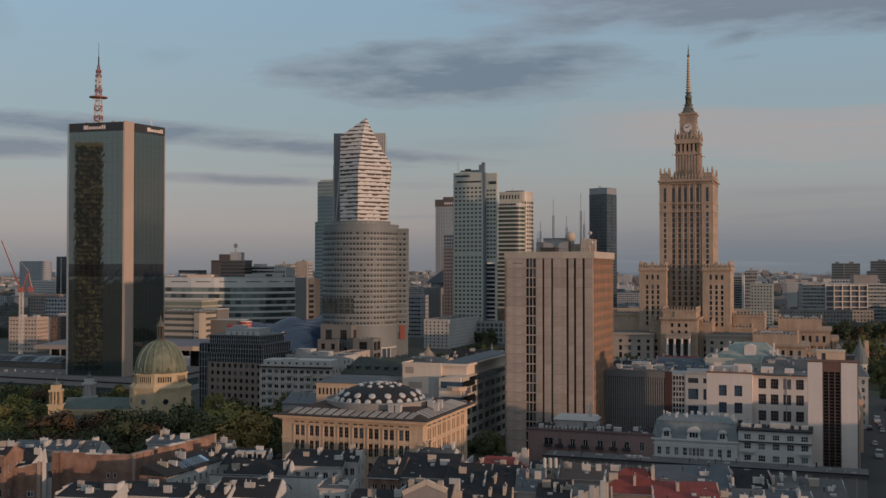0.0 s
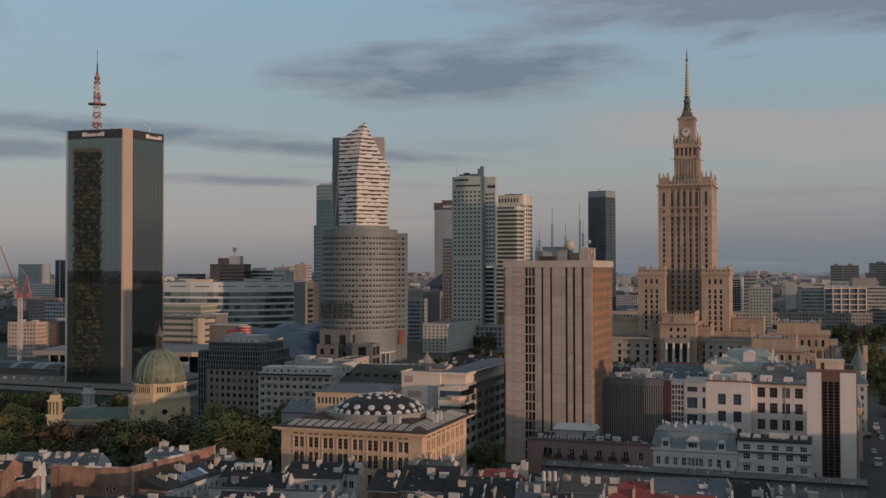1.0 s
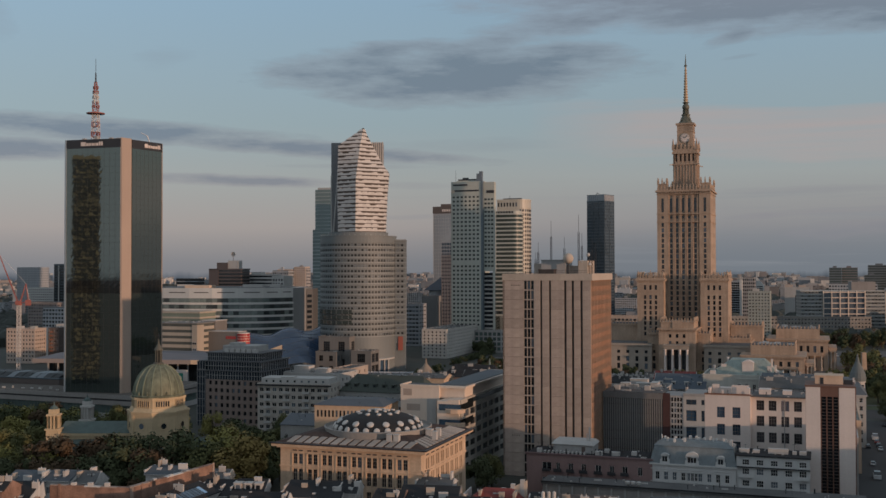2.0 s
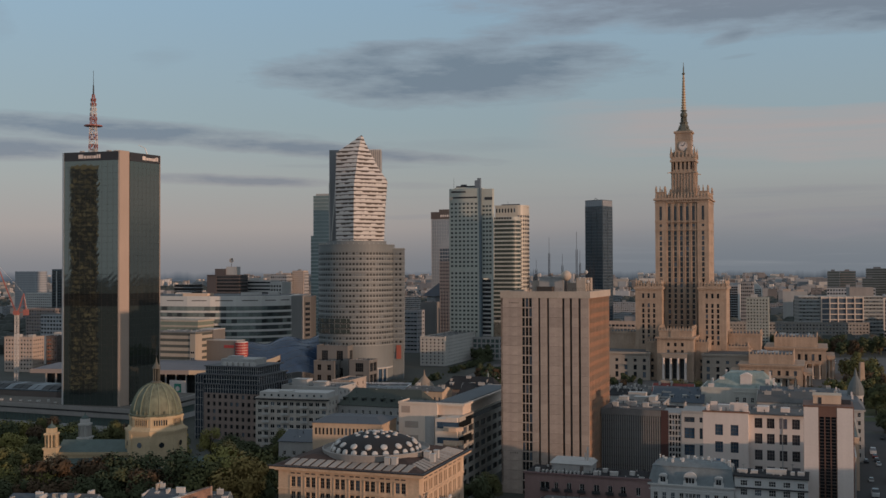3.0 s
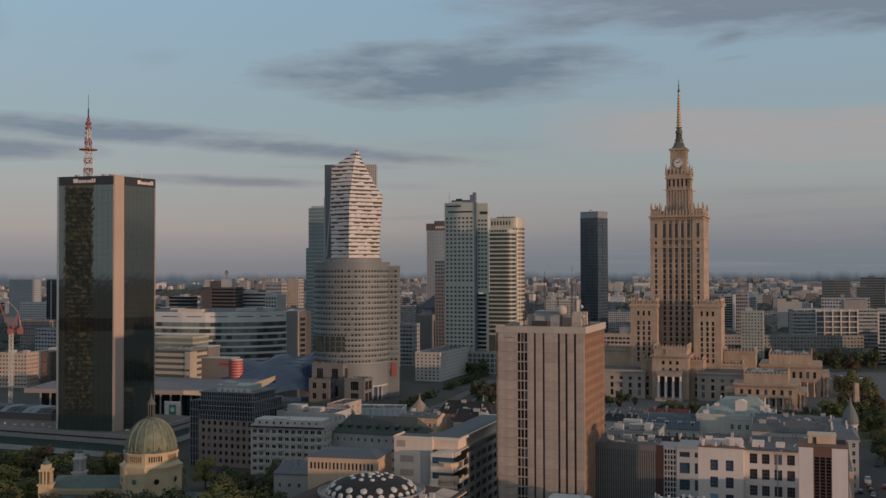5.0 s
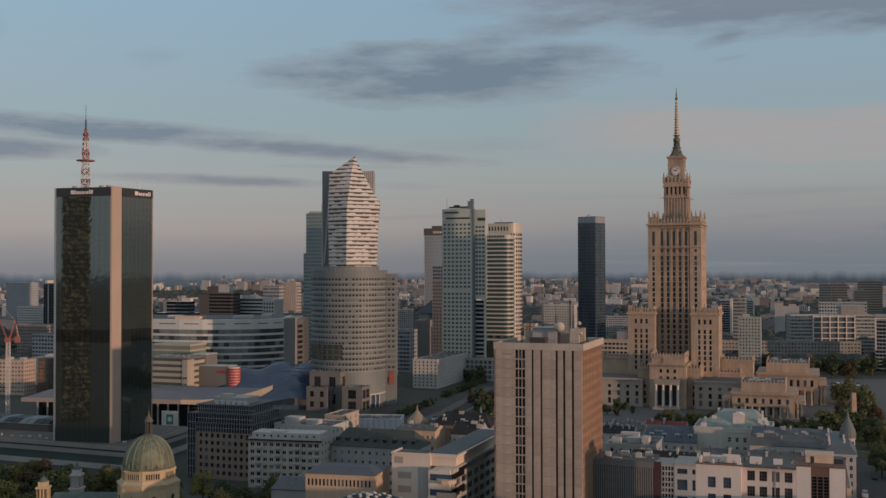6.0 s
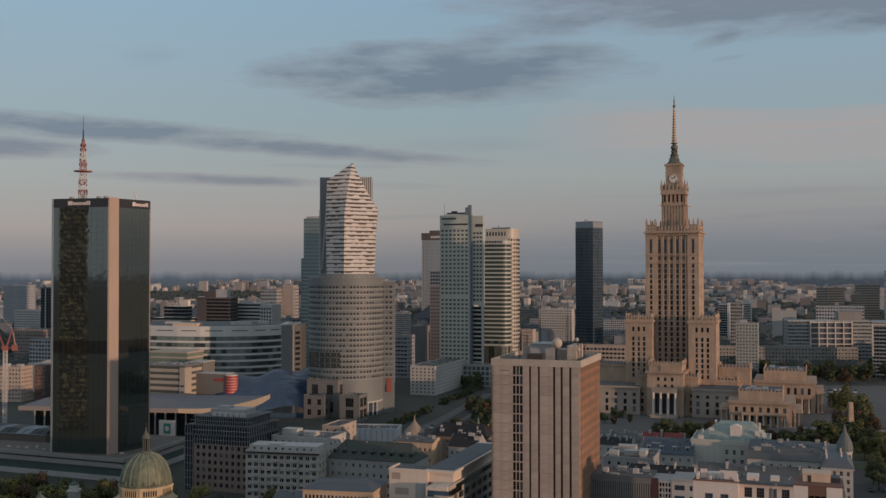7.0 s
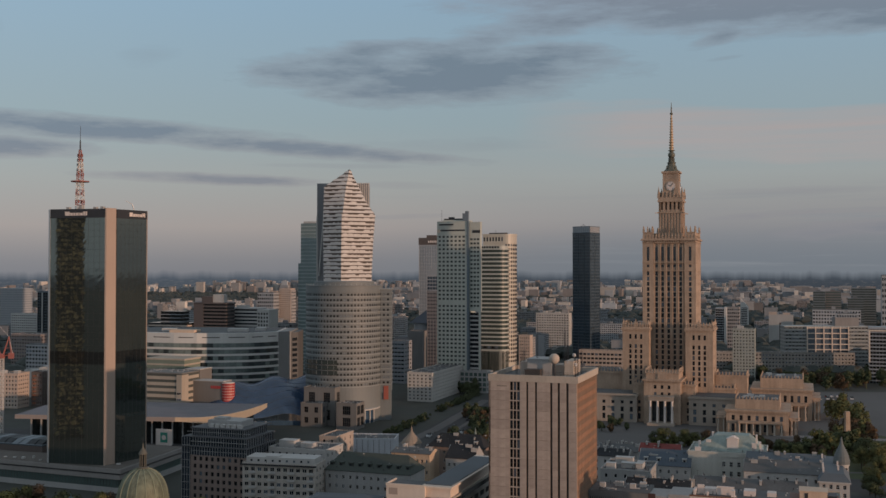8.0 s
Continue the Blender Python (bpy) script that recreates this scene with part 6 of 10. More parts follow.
    part("cross", Geo().box(-0.08, -0.08, 52.0, 0.08, 0.08, 54.0).box(-0.6, -0.08, 53.0, 0.6, 0.08, 53.2), DARK_METAL, b)
    # nave and transepts
    part("nave", Geo().box(-36, -3, 0, -9, 11, 18.4), CHURCH_STONE, b)
    part("nave_cornice", Geo().box(-36.5, -3.5, 17.6, -9, 11.5, 18.6), CHURCH_STONE, b)
    part("nave_roof", Geo().add([(-36.4, -3.6, 18.6), (-9, -3.6, 18.6), (-9, 11.6, 18.6), (-36.4, 11.6, 18.6), (-36.4, 4, 22.0), (-9, 4, 22.0)], [(0, 1, 5, 4), (2, 3, 4, 5), (3, 0, 4), (1, 2, 5), (3, 2, 1, 0)]), CHURCH_ROOF, b)
    part("side_aisle", Geo().box(-33, -9, 0, -10, -3, 12.5), CHURCH_STONE, b)
    part("aisle_roof", Geo().add([(-33.4, -9.5, 12.5), (-9.6, -9.5, 12.5), (-9.6, -3, 12.5), (-33.4, -3, 12.5), (-33.4, -3, 16.4), (-9.6, -3, 16.4)], [(0, 1, 5, 4), (1, 2, 5), (3, 0, 4), (3, 2, 1, 0), (2, 3, 4, 5)]), CHURCH_ROOF, b)
    part("transept", Geo().box(9, -4, 0, 20, 8, 13).box(-6, -17, 0, 6, -9, 13), CHURCH_STONE, b)
    part("transept_roof", Geo().add([(8.6, -4.4, 13), (20.4, -4.4, 13), (20.4, 8.4, 13), (8.6, 8.4, 13), (8.6, 2, 16), (18, 2, 16)], [(0, 1, 5, 4), (2, 3, 4, 5), (3, 0, 4), (1, 2, 5), (3, 2, 1, 0)]), CHURCH_ROOF, b)
    part("transept_roof", Geo().add([(-6.4, -17.4, 13), (6.4, -17.4, 13), (6.4, -8.6, 13), (-6.4, -8.6, 13), (0, -17.4, 16.5), (0, -8.6, 16.5)], [(0, 1, 4), (1, 2, 5, 4), (2, 3, 5), (3, 0, 4, 5), (3, 2, 1, 0)]), CHURCH_ROOF, b)
    for i in range(5):
        put_window(b, (-33, -9.02), (1, 0), 2 + i * 4.4, 5, 1.6, 4.5, 0.0, GLASS, FRAME_D)
    for tx, ty, pale in ((-37.8, -4, CHURCH_STONE), (-33.5, 20, LIGHT_GREY)):
        t = part("bell_tower", Geo().box(tx - 2.2, ty - 2.2, 0, tx + 2.2, ty + 2.2, 20.0).box(tx - 2.6, ty - 2.6, 20.0, tx + 2.6, ty + 2.6, 20.6).box(tx - 1.3, ty - 1.3, 20.6, tx + 1.3, ty + 1.3, 25.0).box(tx - 2.2, ty - 2.2, 25.0, tx + 2.2, ty + 2.2, 25.7).box(tx - 1.5, ty - 1.5, 25.7, tx + 1.5, ty + 1.5, 27.4), pale, b, "small open bell tower")
        for i in range(4):
            for x, y in ((tx - 1.8 + i * 1.2, ty - 1.8), (tx - 1.8 + i * 1.2, ty + 1.8), (tx - 1.8, ty - 1.8 + i * 1.2), (tx + 1.8, ty - 1.8 + i * 1.2)):
                part("column", Geo().turn(x, y, [(0.25, 20.6), (0.25, 25.0)], 8), pale, t)
        part("cap", Geo().turn(tx, ty, [(1.7, 27.4), (1.3, 28.1), (0.3, 28.8), (0.1, 30.0)], 8), CHURCH_ROOF, t)
    finish_windows(b)


church()


# ---- offices and houses in the middle ground ----
def stepped_office():
    b = thing("stepped_office", "white stepped office block with ribbon windows", "office building", -14.8, 383.5, GRID)
    W = 15
    H = 31.2
    g = Geo().box(0.5, 0.5, 0, W - 0.4, 10, H)
    g.along((0, 0), (1, 0), 0, W, -0.5, 0, 0, H)
    part("wall", g, PINKISH, b)
    for z, x0, x1 in ((28.0, 1.0, 4.4), (22.6, 2.4, 7.6), (17.6, 2.4, 7.6)):
        part("blind_recess", Geo().box(x0, -0.05, z, x1, 0.15, z + 2.4), surface("tan_panel", (0.40, 0.32, 0.27), 0.8) if z > 25 else bpy.data.materials["tan_panel"], b)
    part("recess_wall", Geo().box(10.4, -0.4, 14, 14.0, 0.1, 27.0), GREY, b)
    part("front_wing", Geo().box(16.5, -6.2, 0, 20.5, 50, 27.2), PINKISH, b)
    part("upper_wing", Geo().box(14.5, 2, 27.2, 24, 64, 31.0).box(13.5, 0.5, 31.0, 25, 66, 31.8), PINKISH, b)
    for z in (24.0, 18.6):
        part("ribbon_window", Geo().box(17.2, -6.3, z, 25.2, -6.0, z + 2.2), GLASS_BLUE, b)
        part("ribbon_window", Geo().box(25.05, -5.9, z, 25.3, 8, z + 2.2), GLASS_BLACK, b)
    part("flank", Geo().box(20.5, -6.2, 0, 24.6, 66, 27.8), PINKISH, b)
    g = Geo()
    facade(b, g, (25.1, -5), (0, 1), 71, 0, 27.8, spread(2, 69, 9, 5.9), storeys(1.5, 3.8, 6, 0.9, 2.3), GLASS, FRAME_D, th=0.5, depth=0.4, bars=(2, 0))
    # flank beige is darker than the front, with shade put into it
    part("flank_skin", g, surface("shaded_flank_panel", (0.42, 0.385, 0.34), 0.8), b)
    for z in (19.8, 24.6):
        part("curved_balcony", Geo().prism([(19.5, -6.2), (20.5, -8.0), (22.5, -9.0), (25.0, -8.6), (26.6, -7.0), (26.6, -5.0), (19.5, -5.0)], z - 1.3, z), CREAM, b)
    part("flank_ribbon", Geo().box(25.1, 2, 25.6, 25.22, 64, 27.2), GLASS_BLACK, b)
    part("balcony", Geo().box(17.0, -9.5, 15.2, 26.5, -6.2, 16.6), CREAM, b)
    part("balcony", Geo().box(17.0, -8.4, 16.6, 20, -6.2, 18.4), PINKISH, b)
    part("roof", Geo().box(14, 3, 31.8, 24, 62, 32.1), surface("blue_grey_roof", (0.07, 0.082, 0.095), 0.6, streak=0), b)
    part("roof", Geo().box(1, 1, 31.2, 14, 9.8, 31.5), ROOF_GREY, b)
    part("parapet", Geo().box(-0.2, -0.2, 31.2, 15, 0.3, 32).box(-0.2, 0.3, 31.2, 0.3, 10, 32), PINKISH, b)
    finish_windows(b)


stepped_office()


SLAB_DARK = surface("dark_grey_roof_slab", (0.10, 0.10, 0.105), 0.7, streak=0)
FIRE_BRICK = surface("weathered_fire_wall_brick", (0.235, 0.140, 0.104), 0.9, var=0.8, big=0.3, fine=2.6, streak=0.05, bump=0.3)
BLUE_BLACK = surface("blue_black_glass", (0.03, 0.038, 0.05), 0.12, var=0.3, streak=0, spec=0.8)


def glass_office():
    b = thing("black_office", "dark glass and brown office block with setback top floors", "office building", -116.4, 501.3, GRID)
    W, D = 34.6, 28
    g = Geo().box(0.5, 0.5, 0, W - 0.5, D, 24)
    brown = surface("brown_stone", (0.235, 0.175, 0.15), 0.7)
    facade(b, g, (4.5, 0), (1, 0), W - 4.5, 0, 22, spread(1, W - 5.5, 9, 1.5), storeys(1, 3.5, 6, 0.9, 1.9), GLASS, FRAME_D, th=0.5, depth=0.4)
    g.along((W, 0.5), (0, 1), 0, D - 0.5, -0.5, 0, 0, 22)
    part("wall", g, brown, b)
    part("glass_corner", Geo().box(0, -0.3, 0, 4.5, 10, 30.4), BLUE_BLACK, b)
    for i in range(4):
        part("corner_mullion", Geo().box(i * 1.45, -0.45, 0, 0.12 + i * 1.45, -0.3, 30.4), GREY, b)
    for k in range(8):
        part("corner_transom", Geo().box(0, -0.42, 2 + 3.5 * k, 4.5, -0.3, 2.14 + 3.5 * k), GREY, b)
    for z0, z1, s in ((22, 26.2, 0), (26.2, 30.6, 0.6), (30.6, 34.4, 3.0)):
        part("glass_storey", Geo().box(s + 0.6, s, z0, W - s, D - s, z1), BLUE_BLACK, b)
        part("slab", Geo().box(s, s - 0.6, z1 - 0.3, W - s + 0.6, D, z1 + 0.2), SLAB_DARK, b)
        for i in range(24):
            x = s + 0.8 + i * (W - 2 * s - 1) / 23.5
            part("mullion", Geo().box(x, s - 0.15, z0, x + 0.14, s, z1 - 0.3), GREY, b)
        for i in range(12):
            y = s + i * (D - 2 * s) / 12
            part("mullion", Geo().box(W - s, y, z0, W - s + 0.15, y + 0.14, z1 - 0.3), GREY, b)
    for z0 in (23.9, 28.3, 32.4):
        part("transom", Geo().box(0.7, -0.12 if z0 < 31 else 2.88, z0, W, 0.55 if z0 < 31 else 3.1, z0 + 0.14), GREY, b)
    part("roof_plant", Geo().box(9, 8, 34.6, 27, 20, 37.5).box(12, 9, 37.5, 18, 14, 38.8), GREY, b)
    for i in range(6):
        part("chiller", Geo().box(12 + i * 3, 4.5, 34.6, 14.2 + i * 3, 6.5, 36.2), LIGHT_GREY, b)
    finish_windows(b)


glass_office()

b = house("apartment_block", "grey balconied apartment block with flat white parapet", "apartment block", -83.5, 477, -13, 34.5, 15, 21.8, surface("weathered_grey_render", (0.46, 0.41, 0.365), 0.85, var=0.25), ROOF_GREY, 11, 3, 6, GLASS, FRAME_W, ww=1.9, wh=1.7, bars=(1, 0),
          clutter=((10, 3, 6, 5, 3.2), (17, 4, 10, 5, 2.6), (29, 4, 3, 4, 2.2)), clutter_mat=LIGHT_GREY)
part("attic_storey", Geo().box(1, 2.2, 21.8, 33.5, 13, 24.7), LIGHT_GREY, b)
for i in range(9):
    part("attic_window", Geo().box(3 + i * 3.4, 2.1, 22.8, 3.9 + i * 3.4, 2.3, 23.7), GLASS, b)
part("eaves_board", Geo().box(-0.8, -1.2, 21.5, 35.3, 0, 22.0), ROOF_DARK, b)
for k in range(6):
    for i in (1, 4, 7, 10):
        x = 0.4 + 33.7 * (i + 0.5) / 11
        part("balcony", Geo().box(x - 1.7, -1.1, 1.1 + k * 3.37, x + 1.7, 0, 1.3 + k * 3.37).box(x - 1.7, -1.1, 1.3 + k * 3.37, x + 1.7, -1.0, 2.2 + k * 3.37), LIGHT_GREY, b)


TAN_STACK = surface("tan_rendered_chimney", (0.43, 0.36, 0.30), 0.85, var=0.3, vary=0.3)
LIME = surface("limewashed_chimney", (0.50, 0.475, 0.45), 0.85, var=0.25, vary=0.3)


def pitched(name, label, category, x, y, turn, w, d, h, rise, wall, roof, nf, floors, glass=None, nr=0, chimneys=0, dormers=0, seed=0, hip=0.0, group="", ww=1.1, wh=1.7, firewall=None, skylights=0, crest=0.5, slabs=False):
    """A tenement: walls, a pitched sheet roof with ridge along the front, chimneys, dormers and fire walls."""
    b = thing(name, label, category, x, y, turn, 0, group)
    rnd = random.Random(seed)
    g = Geo().box(0.45, 0.45, 0, w - 0.45, d - 0.45, h)
    step = (h - 1.2) / floors
    rows = storeys(0.6, step, floors, step * 0.3, min(wh, step * 0.55))[-2 if group else 0:]
    for o, e, ln, n in (((0, 0), (1, 0), w, nf), ((w, 0.45), (0, 1), d - 0.9, nr), ((0, d - 0.45), (0, -1), d - 0.9, 0)):
        if n:
            facade(b, g, o, e, ln, 0, h, spread(0.4, ln - 0.4, n, min(ww, (ln - 0.8) / n * 0.8)), rows, glass or GLASS, FRAME_W, bars=(1, 0))
        else:
            g.along(o, e, 0, ln, -0.45, 0, 0, h)
    g.along((w, d), (-1, 0), 0, w, -0.45, 0, 0, h)
    part("wall", g, wall, b)
    part("cornice", Geo().box(-0.3, -0.35, h - 0.1, w + 0.3, 0.3, h + 0.25), wall, b)
    t = 0.28
    q = hip * d / 2
    part("roof", Geo().add([(-0.3, -0.4, h + t), (w + 0.3, -0.4, h + t), (w + 0.3, d + 0.4, h + t), (-0.3, d + 0.4, h + t), (q, d * crest, h + rise + t), (w - q, d * crest, h + rise + t),
                            (-0.3, -0.4, h), (w + 0.3, -0.4, h), (w + 0.3, d + 0.4, h), (-0.3, d + 0.4, h)],
                           [(0, 1, 5, 4), (2, 3, 4, 5), (3, 0, 4), (1, 2, 5), (9, 8, 7, 6), (6, 7, 1, 0), (7, 8, 2, 1), (8, 9, 3, 2), (9, 6, 0, 3)]), roof, b)
    if not hip:
        for i_gable, x0 in enumerate((w + 0.02, -0.34)):
            part("gable", Geo().add([(x0, 0, h - 0.2), (x0, d, h - 0.2), (x0, d * crest, h + rise + t - 0.05), (x0 + 0.32, 0, h - 0.2), (x0 + 0.32, d, h - 0.2), (x0 + 0.32, d * crest, h + rise + t - 0.05)],
                                    [(0, 2, 1), (3, 4, 5), (0, 1, 4, 3), (1, 2, 5, 4), (2, 0, 3, 5)]), roof if slabs and wall is not FIRE_BRICK and i_gable else wall, b)

    def over(v):
        return rise * (v / d / crest if v < d * crest else (1 - v / d) / (1 - crest))
    stack = surface("chimney_render", (0.42, 0.39, 0.365), 0.85, vary=0.35) if "chimney_render" not in bpy.data.materials else bpy.data.materials["chimney_render"]
    for i in range(chimneys):
        cx, cy = w * (i + rnd.uniform(0.1, 0.9)) / chimneys, d * rnd.uniform(0.2, 0.7)
        cw, cd = rnd.uniform(0.5, 1.1), rnd.uniform(0.8, 4.2)
        if slabs:
            cw, cd = (rnd.uniform(0.45, 0.7), rnd.uniform(1.6, 3.8)) if rnd.random() < 0.45 else (rnd.uniform(1.3, 2.5), rnd.uniform(0.5, 0.8))
            cy = d * rnd.uniform(0.12, 0.62)
        elif rnd.random() < 0.35:
            cw, cd = cd, cw
        zt = h + over(min(cy + cd / 2, d * 0.95)) + (rnd.uniform(0.9, 1.8) if slabs else rnd.uniform(0.5, 1.9))
        lip = 0.02 if slabs else 0.1
        cg = Geo().box(cx, cy, h - 0.2, cx + cw, cy + cd, zt).box(cx - lip, cy - lip, zt, cx + cw + lip, cy + cd + lip, zt + 0.2)
        for j in range(int(max(cw, cd) / 0.55)):
            if rnd.random() < (0.35 if slabs else 0.6):
                px, py = (cx + cw / 2, cy + 0.3 + j * 0.55) if cd > cw else (cx + 0.3 + j * 0.55, cy + cd / 2)
                cg.turn(px, py, [(0.13, zt + 0.2), (0.11, zt + 0.2 + rnd.uniform(0.25, 0.7))], 6, rnd.randrange(2))
        part("chimney", cg, [(LIME if wall is not CREAM and i % 5 else TAN_STACK) if slabs else stack, DARK_METAL], b)
    for i in range(dormers):
        cx = w * (i + 0.5) / dormers
        y0 = d * 0.12
        z0 = h + over(y0)
        dm = part("dormer", Geo().box(cx - 0.9, y0, z0 - 0.4, cx + 0.9, d * 0.4, z0 + 1.7).prism([(cx - 1.1, y0 - 0.15), (cx + 1.1, y0 - 0.15), (cx + 1.1, d * 0.42), (cx - 1.1, d * 0.42)], z0 + 1.7, z0 + 1.95), LIGHT_GREY if slabs or dormers < 5 else roof, b)
        part("dormer_pane", Geo().box(cx - 0.55, y0 - 0.05, z0 + 0.3, cx + 0.55, y0 + 0.02, z0 + 1.4), GLASS, dm)
    for i in range(skylights):
        cx = w * (i + 0.5) / skylights
        y0, y1 = d * 0.12, d * 0.36
        part("skylight", Geo().prism([(cx - 0.7, y0), (cx + 0.7, y0), (cx + 0.7, y1), (cx - 0.7, y1)], h + rise * 0.2, h + rise * 0.24 + 0.5, top=[(cx - 0.7, y0), (cx + 0.7, y0), (cx + 0.7, y0 + 0.4), (cx - 0.7, y0 + 0.4)]), GLASS_BLUE, b)
    litter(b, w, d, h, lambda u, v: over(v), seed + 500, 40 if slabs else 15)
    if firewall:
        for x0 in (-0.5, w + 0.02):
            z = h + rise
            part("fire_wall", Geo().add([(x0, -0.3, 0), (x0 + 0.45, -0.3, 0), (x0 + 0.45, d + 0.3, 0), (x0, d + 0.3, 0),
                                         (x0, -0.3, h + 0.8), (x0 + 0.45, -0.3, h + 0.8), (x0 + 0.45, d + 0.3, h + 0.8), (x0, d + 0.3, h + 0.8), (x0, d / 2, z + 0.9), (x0 + 0.45, d / 2, z + 0.9)],
                                        [(3, 2, 1, 0), (0, 1, 5, 4), (1, 2, 6, 9, 5), (2, 3, 7, 6), (3, 0, 4, 8, 7), (4, 5, 9, 8), (8, 9, 6, 7)]), firewall, b)
    finish_windows(b)
    return b


pitched("mansard_house", "long grey house under dark green sheet roof", "house", -46.5, 482, GRID, 42, 18, 18, 7, GREY, surface("mossy_dark_roof", (0.055, 0.065, 0.055), 0.8, streak=0), 12, 4, chimneys=0, dormers=9, seed=3, hip=0.5)
b = house("colonnade_hall", "low sand-coloured hall with row of tall windows", "hall", -46.0, 381, -13, 26.0, 20, 24.0, SAND, ROOF_GREY, 0, 0, 1, GLASS, FRAME_D)
for i in range(17):
    put_window(b, (0, -0.02), (1, 0), 1.0 + i * 1.43, 20.6, 0.66, 2.4, 0.0, GLASS, FRAME_D)
part("hall_roof", Geo().prism([(-0.6, -0.6), (26.6, -0.6), (26.6, 20.6), (-0.6, 20.6)], 24.8, 26.4, top=[(4, 7), (22, 7), (22, 14), (4, 14)]), surface("blue_grey_sheet", (0.075, 0.085, 0.10), 0.6, streak=0), b)
b = pitched("low_shed", "low blue-roofed shed beside the hall", "shed", -62, 405, -13, 40, 22, 14, 3, GREY, bpy.data.materials["blue_grey_sheet"], 10, 2, chimneys=2, seed=8)
pitched("sand_house", "sand-coloured house with pale windows", "house", -17, 505, GRID, 19.5, 14, 21.8, 1.5, SAND, ROOF_GREY, 8, 4, chimneys=4, seed=5)
pitched("old_house", "grey old house with dark roof", "house", 9, 500, GRID, 14, 16, 20, 5, GREY, ROOF_DARK, 5, 4, chimneys=3, seed=6)
pitched("corner_house", "brown old corner house with pointed roofs", "house", 1, 545, GRID, 30, 14, 18, 6, surface("brown_stucco", (0.22, 0.16, 0.13), 0.85), ROOF_DARK, 9, 4, chimneys=3, seed=7, dormers=3, hip=0.6)
c = thing("turret_house", "old house with round turret and pale conical roof", "house", -8, 556)
part("turret", Geo().turn(0, 0, [(5, 0), (5, 19)], 14), GREY, c)
part("turret_roof", Geo().turn(0, 0, [(5.6, 18), (4.6, 19.6), (2.4, 21.8), (0.6, 24), (0.1, 27)], 14), surface("pale_brown_roof", (0.28, 0.22, 0.17), 0.8), c)
c = thing("spired_house", "old house with two slim pale spires", "house", 22, 548, GRID)
part("wall", Geo().box(0, 0, 0, 22, 12, 16), BRICK, c)
for x in (3, 11):
    part("spire", Geo().box(x - 1, 1, 16, x + 1, 3, 20).turn(x, 2, [(1.1, 20), (0.6, 24), (0.1, 27)], 8), ROOF_GREEN, c)
part("gable", Geo().prism([(17, -0.5), (22, -0.5), (22, 3), (17, 3)], 16, 22, top=[(19, -0.5), (20, -0.5), (20, 3), (19, 3)]), CREAM, c)
b = house("shop_hall", "low hall with pale corrugated wall", "shop", -47, 596, -6, 29, 18, 13.5, surface("pale_corrugated", (0.52, 0.545, 0.58), 0.6), ROOF_GREY, 0, 0, 1, GLASS, FRAME_D)
for i in range(9):
    part("seam", Geo().box(1 + i * 3.2, -0.2, 0, 1.14 + i * 3.2, 0, 13.5), DARK_METAL, b)
b = house("white_flat_block", "white flat-roofed block behind the apartment block", "apartment block", -76, 506, GRID, 30, 20, 24, LIGHT_GREY, ROOF_GREY, 8, 4, 6, GLASS, FRAME_W, clutter=((3, 5, 8, 6, 3), (14, 6, 6, 5, 2)), clutter_mat=LIGHT_GREY)
house("gable_block", "beige house with plain end wall", "house", -57, 558, GRID, 10, 22, 21, CONCRETE, ROOF_GREY, 2, 3, 6, GLASS, FRAME_W)
b = house("small_slab", "cream and grey slab apartment block", "apartment block", -16, 874, GRID, 22, 88, 23.6, surface("cream_slab_panel", (0.52, 0.49, 0.455), 0.8, var=0.15), ROOF_GREY, 6, 20, 8, GLASS, FRAME_W, ww=1.5, wh=1.4)
house("glass_low_block", "low dark glass block at the avenue", "office building", 30, 958, GRID, 26, 20, 16, GREY, ROOF_GREY, 7, 4, 4, GLASS_GREEN, FRAME_D, ww=2.8, wh=2.4)


